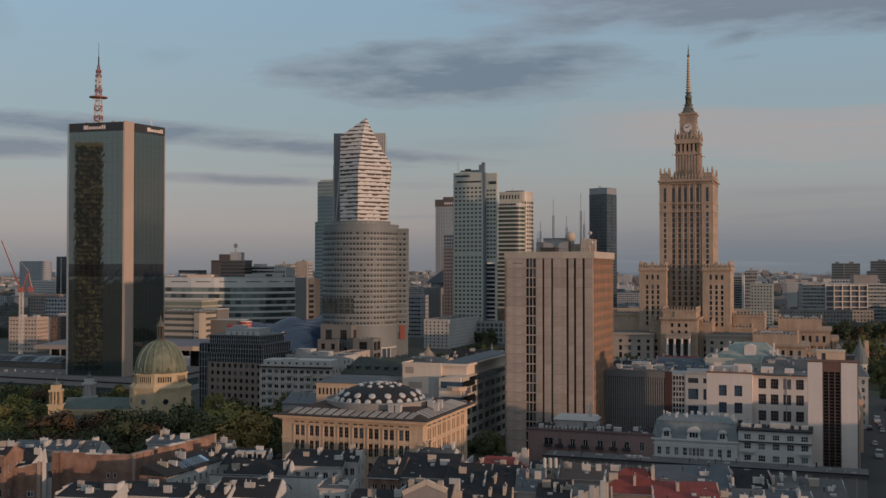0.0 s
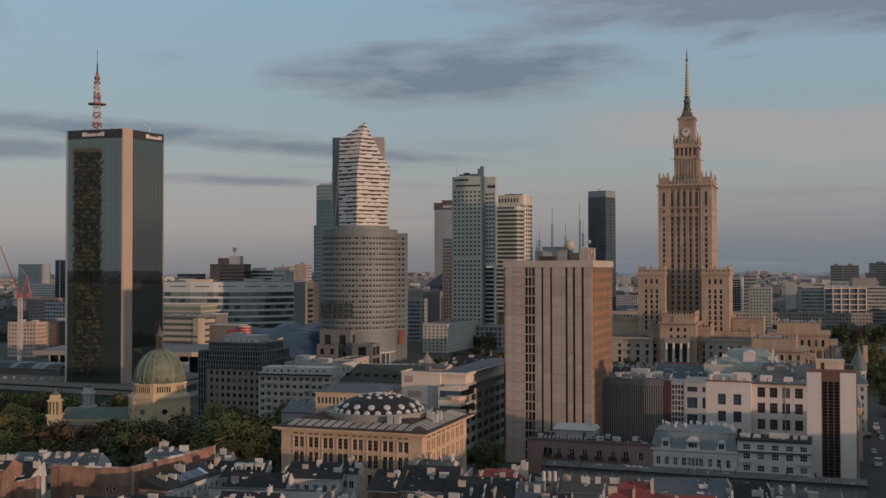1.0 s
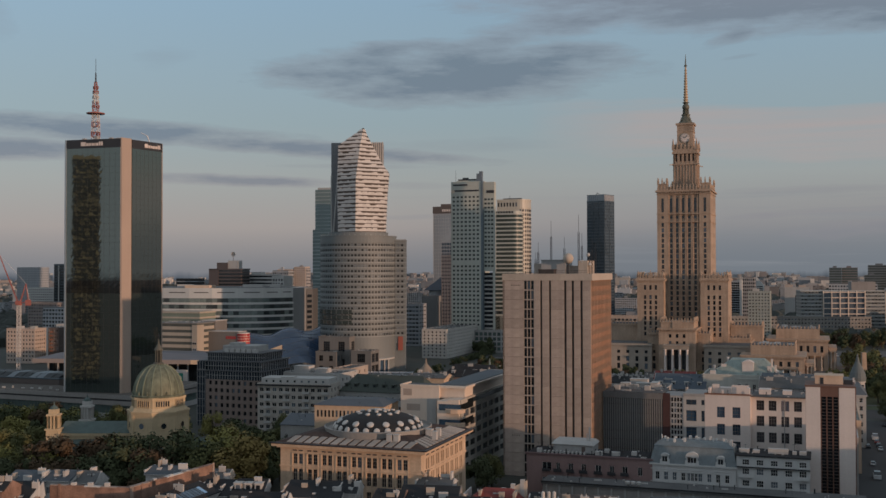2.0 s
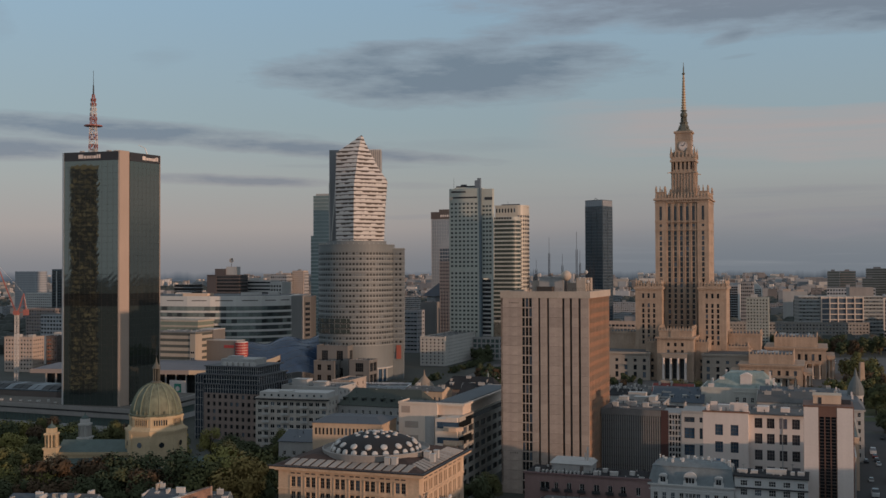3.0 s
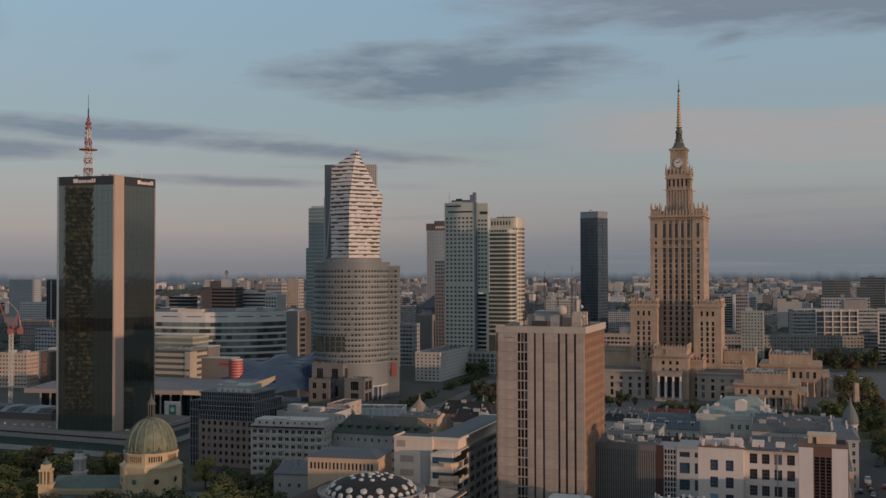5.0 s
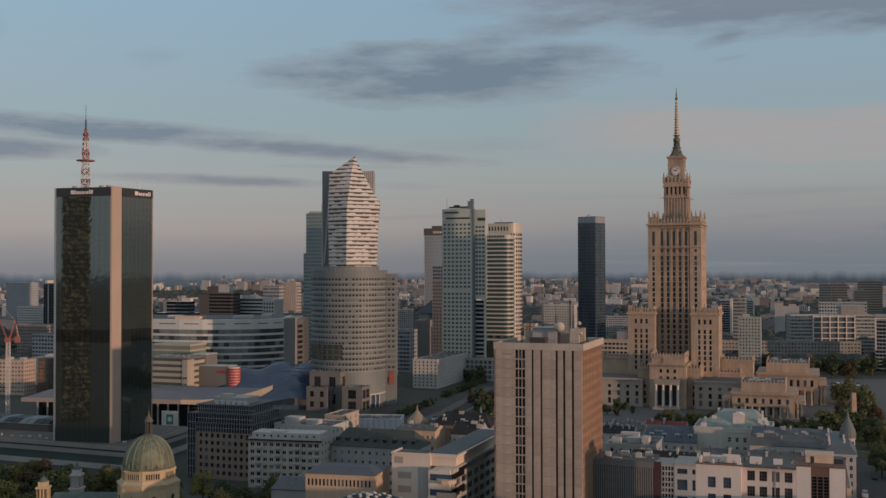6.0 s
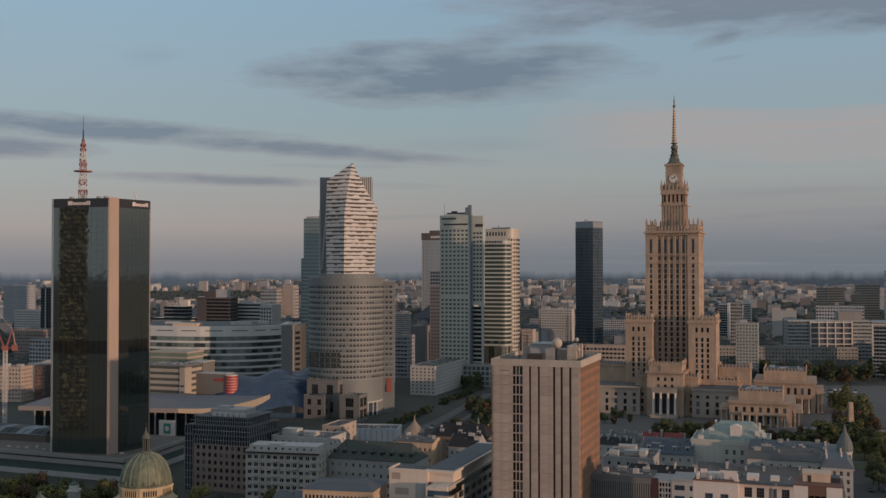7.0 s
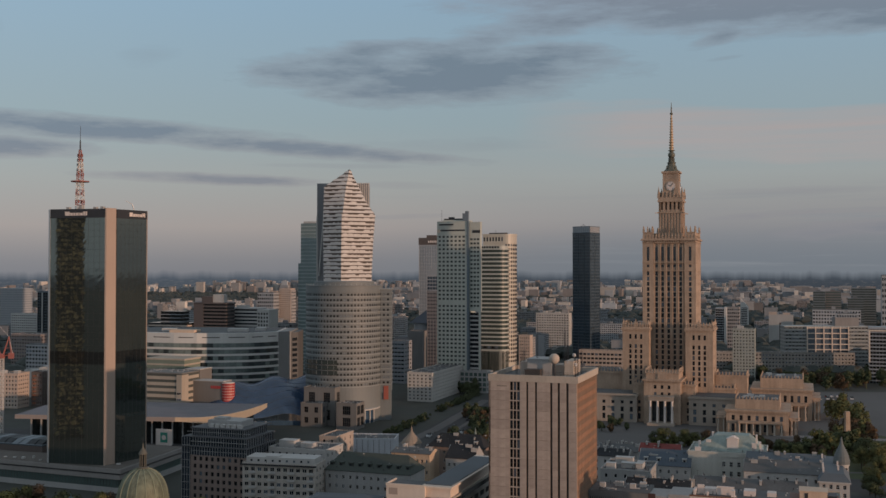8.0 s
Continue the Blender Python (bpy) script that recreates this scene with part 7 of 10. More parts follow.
# ---- row of offices and houses on the near right ----
def ribbed_office():
    b = thing("ribbed_office", "dark office block with dense vertical ribs", "office building", 59.5, 384.4, GRID)
    W, D, H = 21.5, 16, 28.2
    part("wall", Geo().box(0, 0.3, 0, W, D, H), surface("dark_rib_wall", (0.075, 0.08, 0.085), 0.5), b)
    rib = surface("grey_rib", (0.27, 0.26, 0.25), 0.7)
    for i in range(27):
        part("rib", Geo().box(i * 0.8, -0.25, 0, i * 0.8 + 0.32, 0.3, 26.9), rib, b)
    for k in range(8):
        part("floor_line", Geo().box(0, -0.05, 2.2 + 3.2 * k, W, 0.3, 2.5 + 3.2 * k), CONCRETE_DARK, b)
    part("fascia", Geo().box(-0.2, -0.4, 26.9, W, D, 29.0), surface("slate_fascia", (0.17, 0.165, 0.16), 0.7), b)
    part("roof", Geo().box(0.2, 0, 29.0, W, D, 29.2), ROOF_GREY, b)
    for x, y, s in ((3, 5, 2), (8, 9, 3), (14, 6, 2), (17, 10, 2.4)):
        part("roof_box", Geo().box(x, y, 29.2, x + s, y + 2, 30.9), LIGHT_GREY, b)
    litter(b, W, D, 29.2, lambda u, v: 0.0, 11)
    c = thing("brick_stair_block", "narrow red-brown stair block with grid window strip", "office building", 79.7, 377.1, GRID)
    part("wall", Geo().box(0, 0.2, 0, 7.2, 14, 28.4), GREY, c)
    part("brick_strip", Geo().box(0, -0.2, 0, 2.6, 0.2, 29.2), surface("dark_red_brick", (0.075, 0.036, 0.034), 0.85), c)
    for k in range(14):
        for i in range(4):
            put_window(c, (2.8, 0.15), (1, 0), 0.1 + i * 1.05, 0.9 + k * 1.95, 0.93, 1.6, 0.0, GLASS, FRAME_W)
    d = thing("grey_office", "grey office with large blue windows", "office building", 86.5, 374.6, GRID)
    g = Geo().box(0.3, 0.4, 0, 7.4, 14, 28.4)
    facade(d, g, (0, 0), (1, 0), 7.6, 0, 28.4, [(1.0, 4.6), (6.3, 7.4)], [(7.6, 11.4), (13.6, 17.4), (19.6, 23.4), (25.4, 27.2)], GLASS_BLUE, FRAME_D, bars=(1, 2), th=0.5)
    part("wall", g, LIGHT_GREY, d)
    part("parapet", Geo().box(0, -0.2, 28.4, 7.6, 14, 29.4), GREY, d)
    finish_windows(c)


ribbed_office()


WING_PANE = surface("plum_window_glass", (0.040, 0.038, 0.044), 0.15, var=0.5, big=0.4, streak=0, vary=0.9, spec=0.7, pale=0.1)
WING_FRAME = surface("grey_brown_frame", (0.15, 0.13, 0.125), 0.6, var=0.1, streak=0)


def white_office():
    b = thing("white_office", "white office block with large square blue windows", "office building", 93.6, 372, GRID)
    g = Geo().box(0.5, 0.5, 0, 15.0, 18, 29.0)
    facade(b, g, (0, 0), (1, 0), 15.5, 0, 29.3, [(4.1, 6.8), (9.4, 12.1)], [(3.3, 7.1), (9.3, 13.1), (15.3, 19.1), (21.3, 25.1)], GLASS_BLUE, WING_FRAME, bars=(2, 2), th=0.5)
    g.along((15.5, 0.5), (0, 1), 0, 6, -0.5, 0, 0, 29.3)
    part("wall", g, WHITE, b)
    part("coping", Geo().box(-0.2, -0.2, 29.3, 15.8, 0.5, 29.8), surface("rusty_coping", (0.22, 0.11, 0.07), 0.7), b)
    g = Geo().box(16, 3.0, 0, 34, 18, 28.6)
    facade(b, g, (15.5, 2.4), (1, 0), 18.6, 0, 28.7, [(1.9, 4.5), (6.0, 8.6), (10.2, 12.8), (14.4, 17.0)], [(1.6, 5.2), (7.2, 10.8), (12.9, 16.5), (18.6, 22.2), (24.1, 27.6)], WING_PANE, WING_FRAME, bars=(2, 2), th=0.5)
    part("wing", g, WHITE, b)
    part("coping", Geo().box(15.5, 2.2, 28.7, 34.2, 2.9, 29.2), bpy.data.materials["rusty_coping"], b)
    part("roof", Geo().box(0.3, 0.5, 29.0, 34, 18, 29.2), ROOF_GREY, b)
    for x, y, w, d, h in ((1, 1.5, 0.8, 5, 2.2), (4.5, 6, 4, 4, 2.0), (14, 1.5, 1.2, 3, 2.6), (5.5, 2.0, 0.6, 1.6, 1.5), (2.0, 6.2, 2.4, 0.6, 3.2), (8.8, 6.2, 6.0, 0.6, 3.0), (18, 7, 4, 5, 1.8), (26, 8, 3, 4, 1.4)):
        part("roof_box", Geo().box(x, y, 29.2, x + w, y + d, 29.2 + h), WHITE, b)
    litter(b, 34, 18, 29.2, lambda u, v: 0.0, 12, 45)
    part("downpipe", Geo().box(26.6, 2.15, 0, 26.9, 2.4, 28), GREY, b)
    finish_windows(b)


white_office()


def striped_tower():
    b = thing("white_tower", "white tower block with brown louvred centre strip", "apartment tower", 112.5, 324.2, GRID)
    W, D, H = 14.7, 14, 37.6
    brown = surface("red_brown_cladding", (0.165, 0.085, 0.062), 0.7)
    louvre = surface("dark_bronze_louvre", (0.085, 0.055, 0.045), 0.6, var=0.4)
    part("core", Geo().box(0.2, 0.6, 0, W - 0.2, D, H - 0.6), brown, b)
    for x0, x1 in ((0.25, 4.5), (9.9, 14.5)):
        n = 11
        for k in range(n):
            part("panel", Geo().box(x0, -0.1, 3.5 + k * 3.1, x1, 0.6, 6.58 + k * 3.1), WHITE, b)
    part("head", Geo().box(4.5, 0.0, H - 3.2, 9.9, 0.6, H - 0.3), brown, b)
    for x in (4.5, 6.2, 7.95, 9.65):
        part("fin", Geo().box(x, -0.05, 0, x + 0.3, 0.6, H - 3.2), brown, b)
    for k in range(34):
        for i in range(3):
            part("louvre", Geo().box(4.85 + i * 1.74, 0.15, 0.5 + k * 1.0, 6.15 + i * 1.74, 0.45, 0.72 + k * 1.0), louvre, b)
    for i in range(3):
        part("pane", Geo().box(4.85 + i * 1.74, 0.45, 0, 6.15 + i * 1.74, 0.62, H - 3.2), GLASS, b)
    part("coping", Geo().box(0, -0.2, H - 0.3, W, D + 0.2, H + 0.2), brown, b)
    part("side_wall", Geo().box(W - 0.2, 0.3, 0, W + 0.1, D, H - 0.3), brown, b)
    part("penthouse", Geo().box(3.0, 5, H + 0.2, 11.2, 12, H + 2.6).box(2.8, 4.8, H + 2.6, 11.4, 12.2, H + 2.9), CREAM, b)
    part("penthouse_door", Geo().box(4.5, 4.9, H + 0.2, 5.5, 5.02, H + 2.2), DARK_METAL, b)
    part("penthouse", Geo().box(11.4, 5.5, H + 0.2, 14, 11, H + 1.6), DARK_METAL, b)
    part("base", Geo().box(-1, -3, 0, W + 1, 0.1, 3.4), surface("dark_base", (0.09, 0.06, 0.05), 0.8), b)


striped_tower()
# fronts along the street that runs back from the tower
house("street_house", "grey-white town house with rows of windows to the street", "house", 119.4, 338.0, GRID, 14.0, 46, 19.5, LIGHT_GREY, ROOF_GREEN, 4, 15, 5, GLASS, FRAME_W, parapet=0.6)
house("street_house", "cream town house with green sheet roof beside the street", "house", 136.6, 382.5, GRID, 15.5, 52, 18.5, CREAM, ROOF_GREEN, 4, 17, 5, GLASS, FRAME_W, parapet=0.6)


MANSARD = surface("blue_grey_mansard_sheet", (0.165, 0.19, 0.20), 0.7, big=0.3, var=0.3)


def mansard():
    b = thing("mansard_house", "white stucco house with grey-green mansard roof and dormers", "house", 65, 325.5, GRID)
    stucco = surface("white_stucco", (0.56, 0.55, 0.535), 0.8, var=0.15)
    W, D, H = 25.5, 13, 13.4
    g = Geo().box(0.5, 0.5, 0, W - 0.5, D, H)
    cols = [(c - 0.62, c + 0.62) for c in (2.0, 4.6, 7.2, 9.8, 14.9, 17.6, 20.2, 22.9)]
    cols = sorted(cols + [(11.0, 11.9), (12.1, 13.0), (13.2, 14.1)])
    facade(b, g, (0, 0), (1, 0), W, 0, H, cols, [(1.2, 3.4), (5.0, 7.2), (8.8, 11.2)], GLASS, FRAME_W, bars=(1, 1), th=0.5)
    g.along((0, D), (0, -1), 0, D - 0.5, -0.5, 0, 0, H)
    part("wall", g, stucco, b)
    for c0, c1 in cols:
        part("hood", Geo().box(c0 - 0.15, -0.22, 11.35, c1 + 0.15, 0, 11.6), stucco, b)
    for z in (4.3, 8.1, 12.0):
        part("string_course", Geo().box(-0.1, -0.15, z, W + 0.1, 0, z + 0.25), stucco, b)
    part("cornice", Geo().box(-0.4, -0.6, H, W + 0.4, 0.4, H + 0.5), stucco, b)
    part("mansard_roof", Geo().prism([(-0.3, -0.4), (W + 0.3, -0.4), (W + 0.3, D), (-0.3, D)], H + 0.5, H + 5.6, top=[(0.9, 1.8), (W - 0.9, 1.8), (W - 0.9, D - 1.5), (0.9, D - 1.5)]), MANSARD, b)
    part("upper_roof", Geo().prism([(0.7, 1.6), (W - 0.7, 1.6), (W - 0.7, D - 1.3), (0.7, D - 1.3)], H + 5.6, H + 6.9, top=[(3, 5), (W - 3, 5), (W - 3, D - 4), (3, D - 4)]), MANSARD, b)
    for c, w in ((4.3, 1.15), (12.5, 1.75), (21.0, 1.15)):
        d = part("dormer", Geo().box(c - w, -0.3, H + 0.5, c + w, 3, H + 2.9), stucco, b)
        part("dormer_sill", Geo().box(c - w - 0.35, -0.55, H + 0.5, c + w + 0.35, -0.3, H + 0.95), stucco, d)
        part("dormer_hood", Geo().turn(0, 0, [(w * 1.12, -0.3), (w * 1.12, 3.0)], 20), stucco, d, at=pose(c, 2.7, H + 2.85, 90) @ Matrix.Diagonal((1, 0.55 if w < 1.5 else 0.75, 1, 1)))
        for x in (c - w - 0.3, c + w):
            part("dormer_scroll", Geo().box(x, -0.4, H + 0.9, x + 0.3, 0.3, H + 1.7), stucco, d)
        for x in ((c - 0.9, c, c + 0.9) if w > 1.5 else (c - 0.4, c + 0.4)):
            part("dormer_window", Geo().box(x - 0.33, -0.36, H + 1.1, x + 0.33, -0.28, H + 2.6), GLASS, d)
    rnd = random.Random(2)
    for i in range(17):
        x, y = 0.8 + (W - 2.4) * (i + rnd.uniform(0.1, 0.9)) / 17, rnd.uniform(3.5, 9)
        part("chimney", Geo().box(x, y, H + 5, x + rnd.uniform(0.4, 0.9), y + rnd.uniform(0.5, 1.4), H + 7.2 + 0.8 * rnd.random()), stucco, b)
    finish_windows(b)
    c = thing("white_house", "white three-storey house with balconies and dark flat roof", "house", 89.2, 317.2, GRID)
    W, D, H = 21, 12, 17.4
    g = Geo().box(0.5, 0.5, 0, W - 0.5, D, H)
    facade(c, g, (0, 0), (1, 0), W, 0, H, [(1.7, 3.7), (5.8, 7.8), (9.9, 11.9), (14.0, 16.0), (18.0, 20.0)], [(1.0, 2.8), (4.6, 6.5), (8.2, 10.1), (11.8, 13.7), (14.7, 16.3)], GLASS, FRAME_W, bars=(2, 1), th=0.5)
    part("wall", g, stucco, c)
    part("eaves_board", Geo().box(-0.3, -0.7, H, W + 0.3, D, H + 0.4), ROOF_DARK, c)
    part("ledge", Geo().box(-0.1, -0.8, 14.0, W + 0.1, 0, 14.25), ROOF_DARK, c)
    for z in (7.6, 11.1):
        for x in (2.7, 18.9):
            part("balcony", Geo().box(x - 2, -1.2, z, x + 2, 0, z + 0.2).box(x - 2, -1.2, z + 0.2, x + 2, -1.1, z + 1.1), stucco, c)
    for x, w, h in ((0.5, 3, 1.0), (4.5, 2, 0.8), (9, 5.8, 1.5), (16, 1.2, 0.9), (18, 2, 1.0)):
        part("roof_box", Geo().box(x, 4, H + 0.4, x + w, 6, H + 0.4 + h), LIGHT_GREY, c)
    litter(c, W, D, H + 0.4, lambda u, v: 0.0, 13)
    p = thing("pink_house", "long dull pink house with dark balconies", "house", 27.5, 339, GRID)
    W, D, H = 40.3, 14, 14.4
    g = Geo().box(0.5, 0.5, 0, W - 0.5, D, H)
    facade(p, g, (0, 0), (1, 0), W, 0, H, [(5.2, 8.2), (9.8, 11.0), (13.8, 15.3), (18, 19.5), (22.5, 24.3), (27, 28.4), (31, 32.6), (35.8, 37.2)], [(1.0, 3.2), (4.8, 7.2), (9.4, 12.0)], GLASS, FRAME_W, bars=(1, 0), th=0.5)
    part("wall", g, PINK, p)
    part("eaves_board", Geo().box(-0.3, -0.4, H, W + 0.3, 0.4, H + 0.5), surface("plum_trim", (0.16, 0.10, 0.10), 0.8), p)
    part("roof", Geo().box(0, 0.4, H, W, D, H + 0.3), ROOF_DARK, p)
    for x in (6.7, 10.4, 14.5, 18.7, 23.4, 27.7, 31.8):
        for z in (4.6, 9.2):
            part("balcony", Geo().box(x - 1.3, -1.0, z, x + 1.3, 0, z + 0.15).box(x - 1.3, -1.0, z + 0.15, x + 1.3, -0.93, z + 1.05), DARK_METAL, p)
    part("roof_pavilion", Geo().box(8, 4, H + 0.3, 21, 12, H + 3.0), GREY, p)
    part("pavilion_roof", Geo().prism([(7.4, 3.4), (21.4, 3.4), (21.4, 12.6), (7.4, 12.6)], H + 3.0, H + 4.1, top=[(8.2, 4.5), (20.4, 4.5), (20.4, 11.5), (8.2, 11.5)]), LIGHT_GREY, p)
    part("pavilion_door", Geo().box(17.2, 3.93, H + 0.3, 18.4, 4.02, H + 2.4), BROWN, p)
    part("flue", Geo().turn(19.5, 5.5, [(0.28, H + 4), (0.28, H + 8.5)], 8).turn(18.6, 6.2, [(0.2, H + 4), (0.2, H + 6.5)], 8), LIGHT_GREY, p)
    for i in range(12):
        part("roof_slat", Geo().box(4 + i * 1.3, 1.5, H + 0.3, 4.5 + i * 1.3, 3.2, H + 1.0), LIGHT_GREY, p)
    for x, y, s in ((3, 1.8, 1.4), (22, 2, 2.2), (27, 2.5, 2.6), (33, 5, 1.6), (24, 7, 1.5)):
        part("roof_box", Geo().box(x, y, H + 0.3, x + s, y + 1.6, H + 1.5), LIGHT_GREY, p)
    finish_windows(p)
    litter(p, W, D, H + 0.3, lambda u, v: 0.0, 14)
    q = thing("long_shed", "long low building with dark flat roof", "shed", 31, 322, GRID)
    W = 92
    part("wall", Geo().box(0, 0.3, 0, W, 9, 8.2), surface("grey_shed_wall", (0.27, 0.255, 0.24), 0.8), q)
    part("roof", Geo().box(-0.4, -0.4, 8.2, W + 0.4, 9.4, 9.0), ROOF_GREY, q)
    part("roof_edge", Geo().box(-0.45, -0.5, 8.75, W + 0.45, -0.36, 9.15), ROOF_DARK, q)
    litter(q, W, 9, 9.0, lambda u, v: 0.0, 15, 25)
    for i in range(23):
        part("pillar", Geo().box(1 + i * 4, -0.1, 0, 1.5 + i * 4, 0.3, 8.2), GREY, q)
    for i in range(3):
        part("dish", Geo().turn(26 + i * 1.7, 0.5, [(0.1, 9.2), (0.75, 9.8), (0.75, 10.4), (0.1, 10.6)], 12), LIGHT_GREY, q)


mansard()

# houses behind the row
MINT = surface("pale_green_grey_render", (0.49, 0.475, 0.43), 0.8)
MINT_ROOF = surface("pale_mint_roof", (0.27, 0.315, 0.29), 0.75, big=0.2, var=0.35)
c = house("mint_house", "pale grey-green house with verdigris terraces and stepped roof", "house", 123.5, 494, GRID, 35.2, 28, 23.5, MINT, MINT_ROOF, 0, 5, 5, GLASS, FRAME_W, parapet=0.9)
for k in range(4):
    for x in (15.6, 18.9, 22.4):
        put_window(c, (0, -0.05), (1, 0), x, 4.6 + 4.4 * k, 1.5, 2.3, 0.0, GLASS, FRAME_W, (1, 1))
part("bay_frame", Geo().box(14.4, -0.35, 0, 14.9, -0.02, 22.2).box(24.6, -0.35, 0, 25.1, -0.02, 22.2).box(14.4, -0.35, 22.2, 25.1, -0.02, 22.7), MINT, c)
part("upper_roof", Geo().prism([(2.5, 7), (33.8, 7), (33.8, 27), (2.5, 27)], 23.6, 30.6, top=[(12, 13), (27, 13), (27, 22), (12, 22)]), MINT_ROOF, c)
part("roof_gable", Geo().box(17.2, 8.2, 24, 22.4, 15, 29.4).prism([(16.9, 8), (22.7, 8), (22.7, 15), (16.9, 15)], 29.4, 30.6, top=[(19.3, 8), (20.3, 8), (20.3, 15), (19.3, 15)]), WHITE, c)
for x, y, w, d, z in ((4, 8, 0.8, 2.4, 27.5), (7.5, 10, 2.2, 0.7, 28.2), (28.6, 8.5, 2.0, 0.7, 27.8), (31.8, 10, 0.8, 2.6, 28), (30, 15, 0.8, 2.0, 30.6), (9.6, 17, 0.8, 2.4, 30.8), (32.6, 3, 1.2, 3.0, 26.0), (3.0, 2.4, 2.6, 1.0, 25.6)):
    part("chimney", Geo().box(x, y, 23.4, x + w, y + d, z).box(x - 0.1, y - 0.1, z, x + w + 0.1, y + d + 0.1, z + 0.2), WHITE, c)
finish_windows(c)
pitched("slate_roof_house", "grey house with blue slate roof and dormers", "house", 101, 498, GRID, 24, 15, 17, 6.5, LIGHT_GREY, surface("blue_slate", (0.075, 0.095, 0.12), 0.7, streak=0), 6, 4, chimneys=5, dormers=4, seed=22, nr=2)
pitched("cluttered_house", "grey house crowded with white chimneys", "house", 78, 522, GRID, 22, 16, 17.5, 2.4, LIGHT_GREY, ROOF_DARK, 5, 4, chimneys=12, seed=33)
pitched("cluttered_house", "low pale house with dark roof and vents", "house", 84, 548, GRID, 26, 13, 15.5, 2.8, GREY, ROOF_GREY, 6, 4, chimneys=9, seed=34)
b = pitched("red_patch_house", "low house with small red roof", "house", 106, 522, GRID, 20, 10, 19, 3.5, GREY, ROOF_RED, 5, 4, chimneys=4, seed=29)
house("flat_block", "grey flat-roofed courtyard block with many vents", "house", 78, 470, GRID, 22, 26, 20, GREY, ROOF_GREY, 5, 4, 5, GLASS, FRAME_W, clutter=((2, 3, 4, 3, 2.5), (8, 8, 6, 4, 2), (15, 5, 3, 8, 2.6), (4, 16, 8, 4, 3)), clutter_mat=LIGHT_GREY)
pitched("dark_roof_house", "grey house under dark sheet roof", "house", 80, 425, GRID, 26, 16, 20, 4, LIGHT_GREY, ROOF_DARK, 6, 4, chimneys=6, seed=24)
pitched("dark_roof_house", "long grey house under dark sheet roof", "house", 108, 425, GRID, 44, 16, 21, 3.6, GREY, ROOF_GREY, 9, 4, chimneys=6, seed=25)
pitched("white_wing_house", "white-walled house with grey mansard roof", "house", 138, 455, GRID, 32, 18, 22, 4, LIGHT_GREY, ROOF_GREY, 8, 5, chimneys=8, seed=26)
pitched("white_wing_house", "long house with row of pale chimneys", "house", 146, 478, GRID, 34, 14, 21, 4.5, GREY, surface("slate_grey_roof", (0.11, 0.125, 0.14), 0.7, streak=0), 8, 5, chimneys=9, seed=27)
c = thing("turret_corner_house", "corner house with rounded grey turret roof and pale windows", "house", 176, 446, GRID)
g = Geo().box(-7.5, -13.5, 0, 3.5, 34, 21)
facade(c, g, (-8, -14), (1, 0), 12, 0, 21, spread(0.6, 11.4, 4, 1.3), storeys(1.2, 3.3, 6, 0.8, 1.8), GLASS, FRAME_W, bars=(1, 1))
facade(c, g, (4, -13.5), (0, 1), 47.5, 0, 21, spread(0.6, 46.5, 15, 1.3), storeys(1.2, 3.3, 6, 0.8, 1.8), GLASS, FRAME_W, bars=(1, 1))
g.along((-8, 34), (0, -1), 0, 47.5, -0.5, 0, 0, 21)
part("wall", g, LIGHT_GREY, c)
part("cornice", Geo().box(-8.5, -14.5, 21, 4.5, 34, 21.6), LIGHT_GREY, c)
part("turret", Geo().turn(1.6, 12, [(2.9, 0), (2.9, 24), (3.3, 24.2), (3.3, 24.8)], 16), LIGHT_GREY, c)
part("turret_roof", Geo().turn(1.6, 12, [(3.4, 24.8), (3.5, 26.2), (3.1, 28.2), (2.3, 30.2), (1.5, 31.8), (0.9, 33.0), (0.7, 34.0), (0.15, 36.6)], 16), surface("grey_cone_sheet", (0.14, 0.155, 0.155), 0.7), c)
for k in range(8):
    a = k * math.pi / 4
    part("turret_window", Geo().turn(1.6 + 2.65 * math.cos(a), 12 + 2.65 * math.sin(a), [(0.55, 21.2), (0.55, 23.4)], 8), GLASS, c)
part("roof", Geo().prism([(-8.5, -14.5), (4.5, -14.5), (4.5, 34.3), (-8.5, 34.3)], 21.6, 24.6, top=[(-6, -11.5), (2.0, -11.5), (2.0, 31), (-6, 31)]), bpy.data.materials["slate_grey_roof"], c)
for i in range(7):
    part("chimney", Geo().box(-6.5 + (i % 2) * 6, -9 + i * 5.6, 24, -5.8 + (i % 2) * 6, -7.6 + i * 5.6, 26.4), WHITE, c)
finish_windows(c)
for i, (x, y) in enumerate(((150, 392), (158, 400), (140, 398))):
    house("courtyard_house", "plain grey courtyard house with flat roof", "house", x - 20, y, GRID, 16, 14, 20 + i, LIGHT_GREY, ROOF_GREY, 4, 2, 5, GLASS, FRAME_W, clutter=((2, 3, 3, 3, 2), (8, 5, 4, 3, 1.6)), clutter_mat=LIGHT_GREY)
c = thing("obelisk", "slim stone obelisk beside the avenue", "monument", 260.3, 645)
part("plinth", Geo().box(-2, -2, 0, 2, 2, 3), STONE, c)
part("needle", Geo().prism([(-1.6, -1.6), (1.6, -1.6), (1.6, 1.6), (-1.6, 1.6)], 3, 22, top=[(-1.2, -1.2), (1.2, -1.2), (1.2, 1.2), (-1.2, 1.2)]), STONE, c)


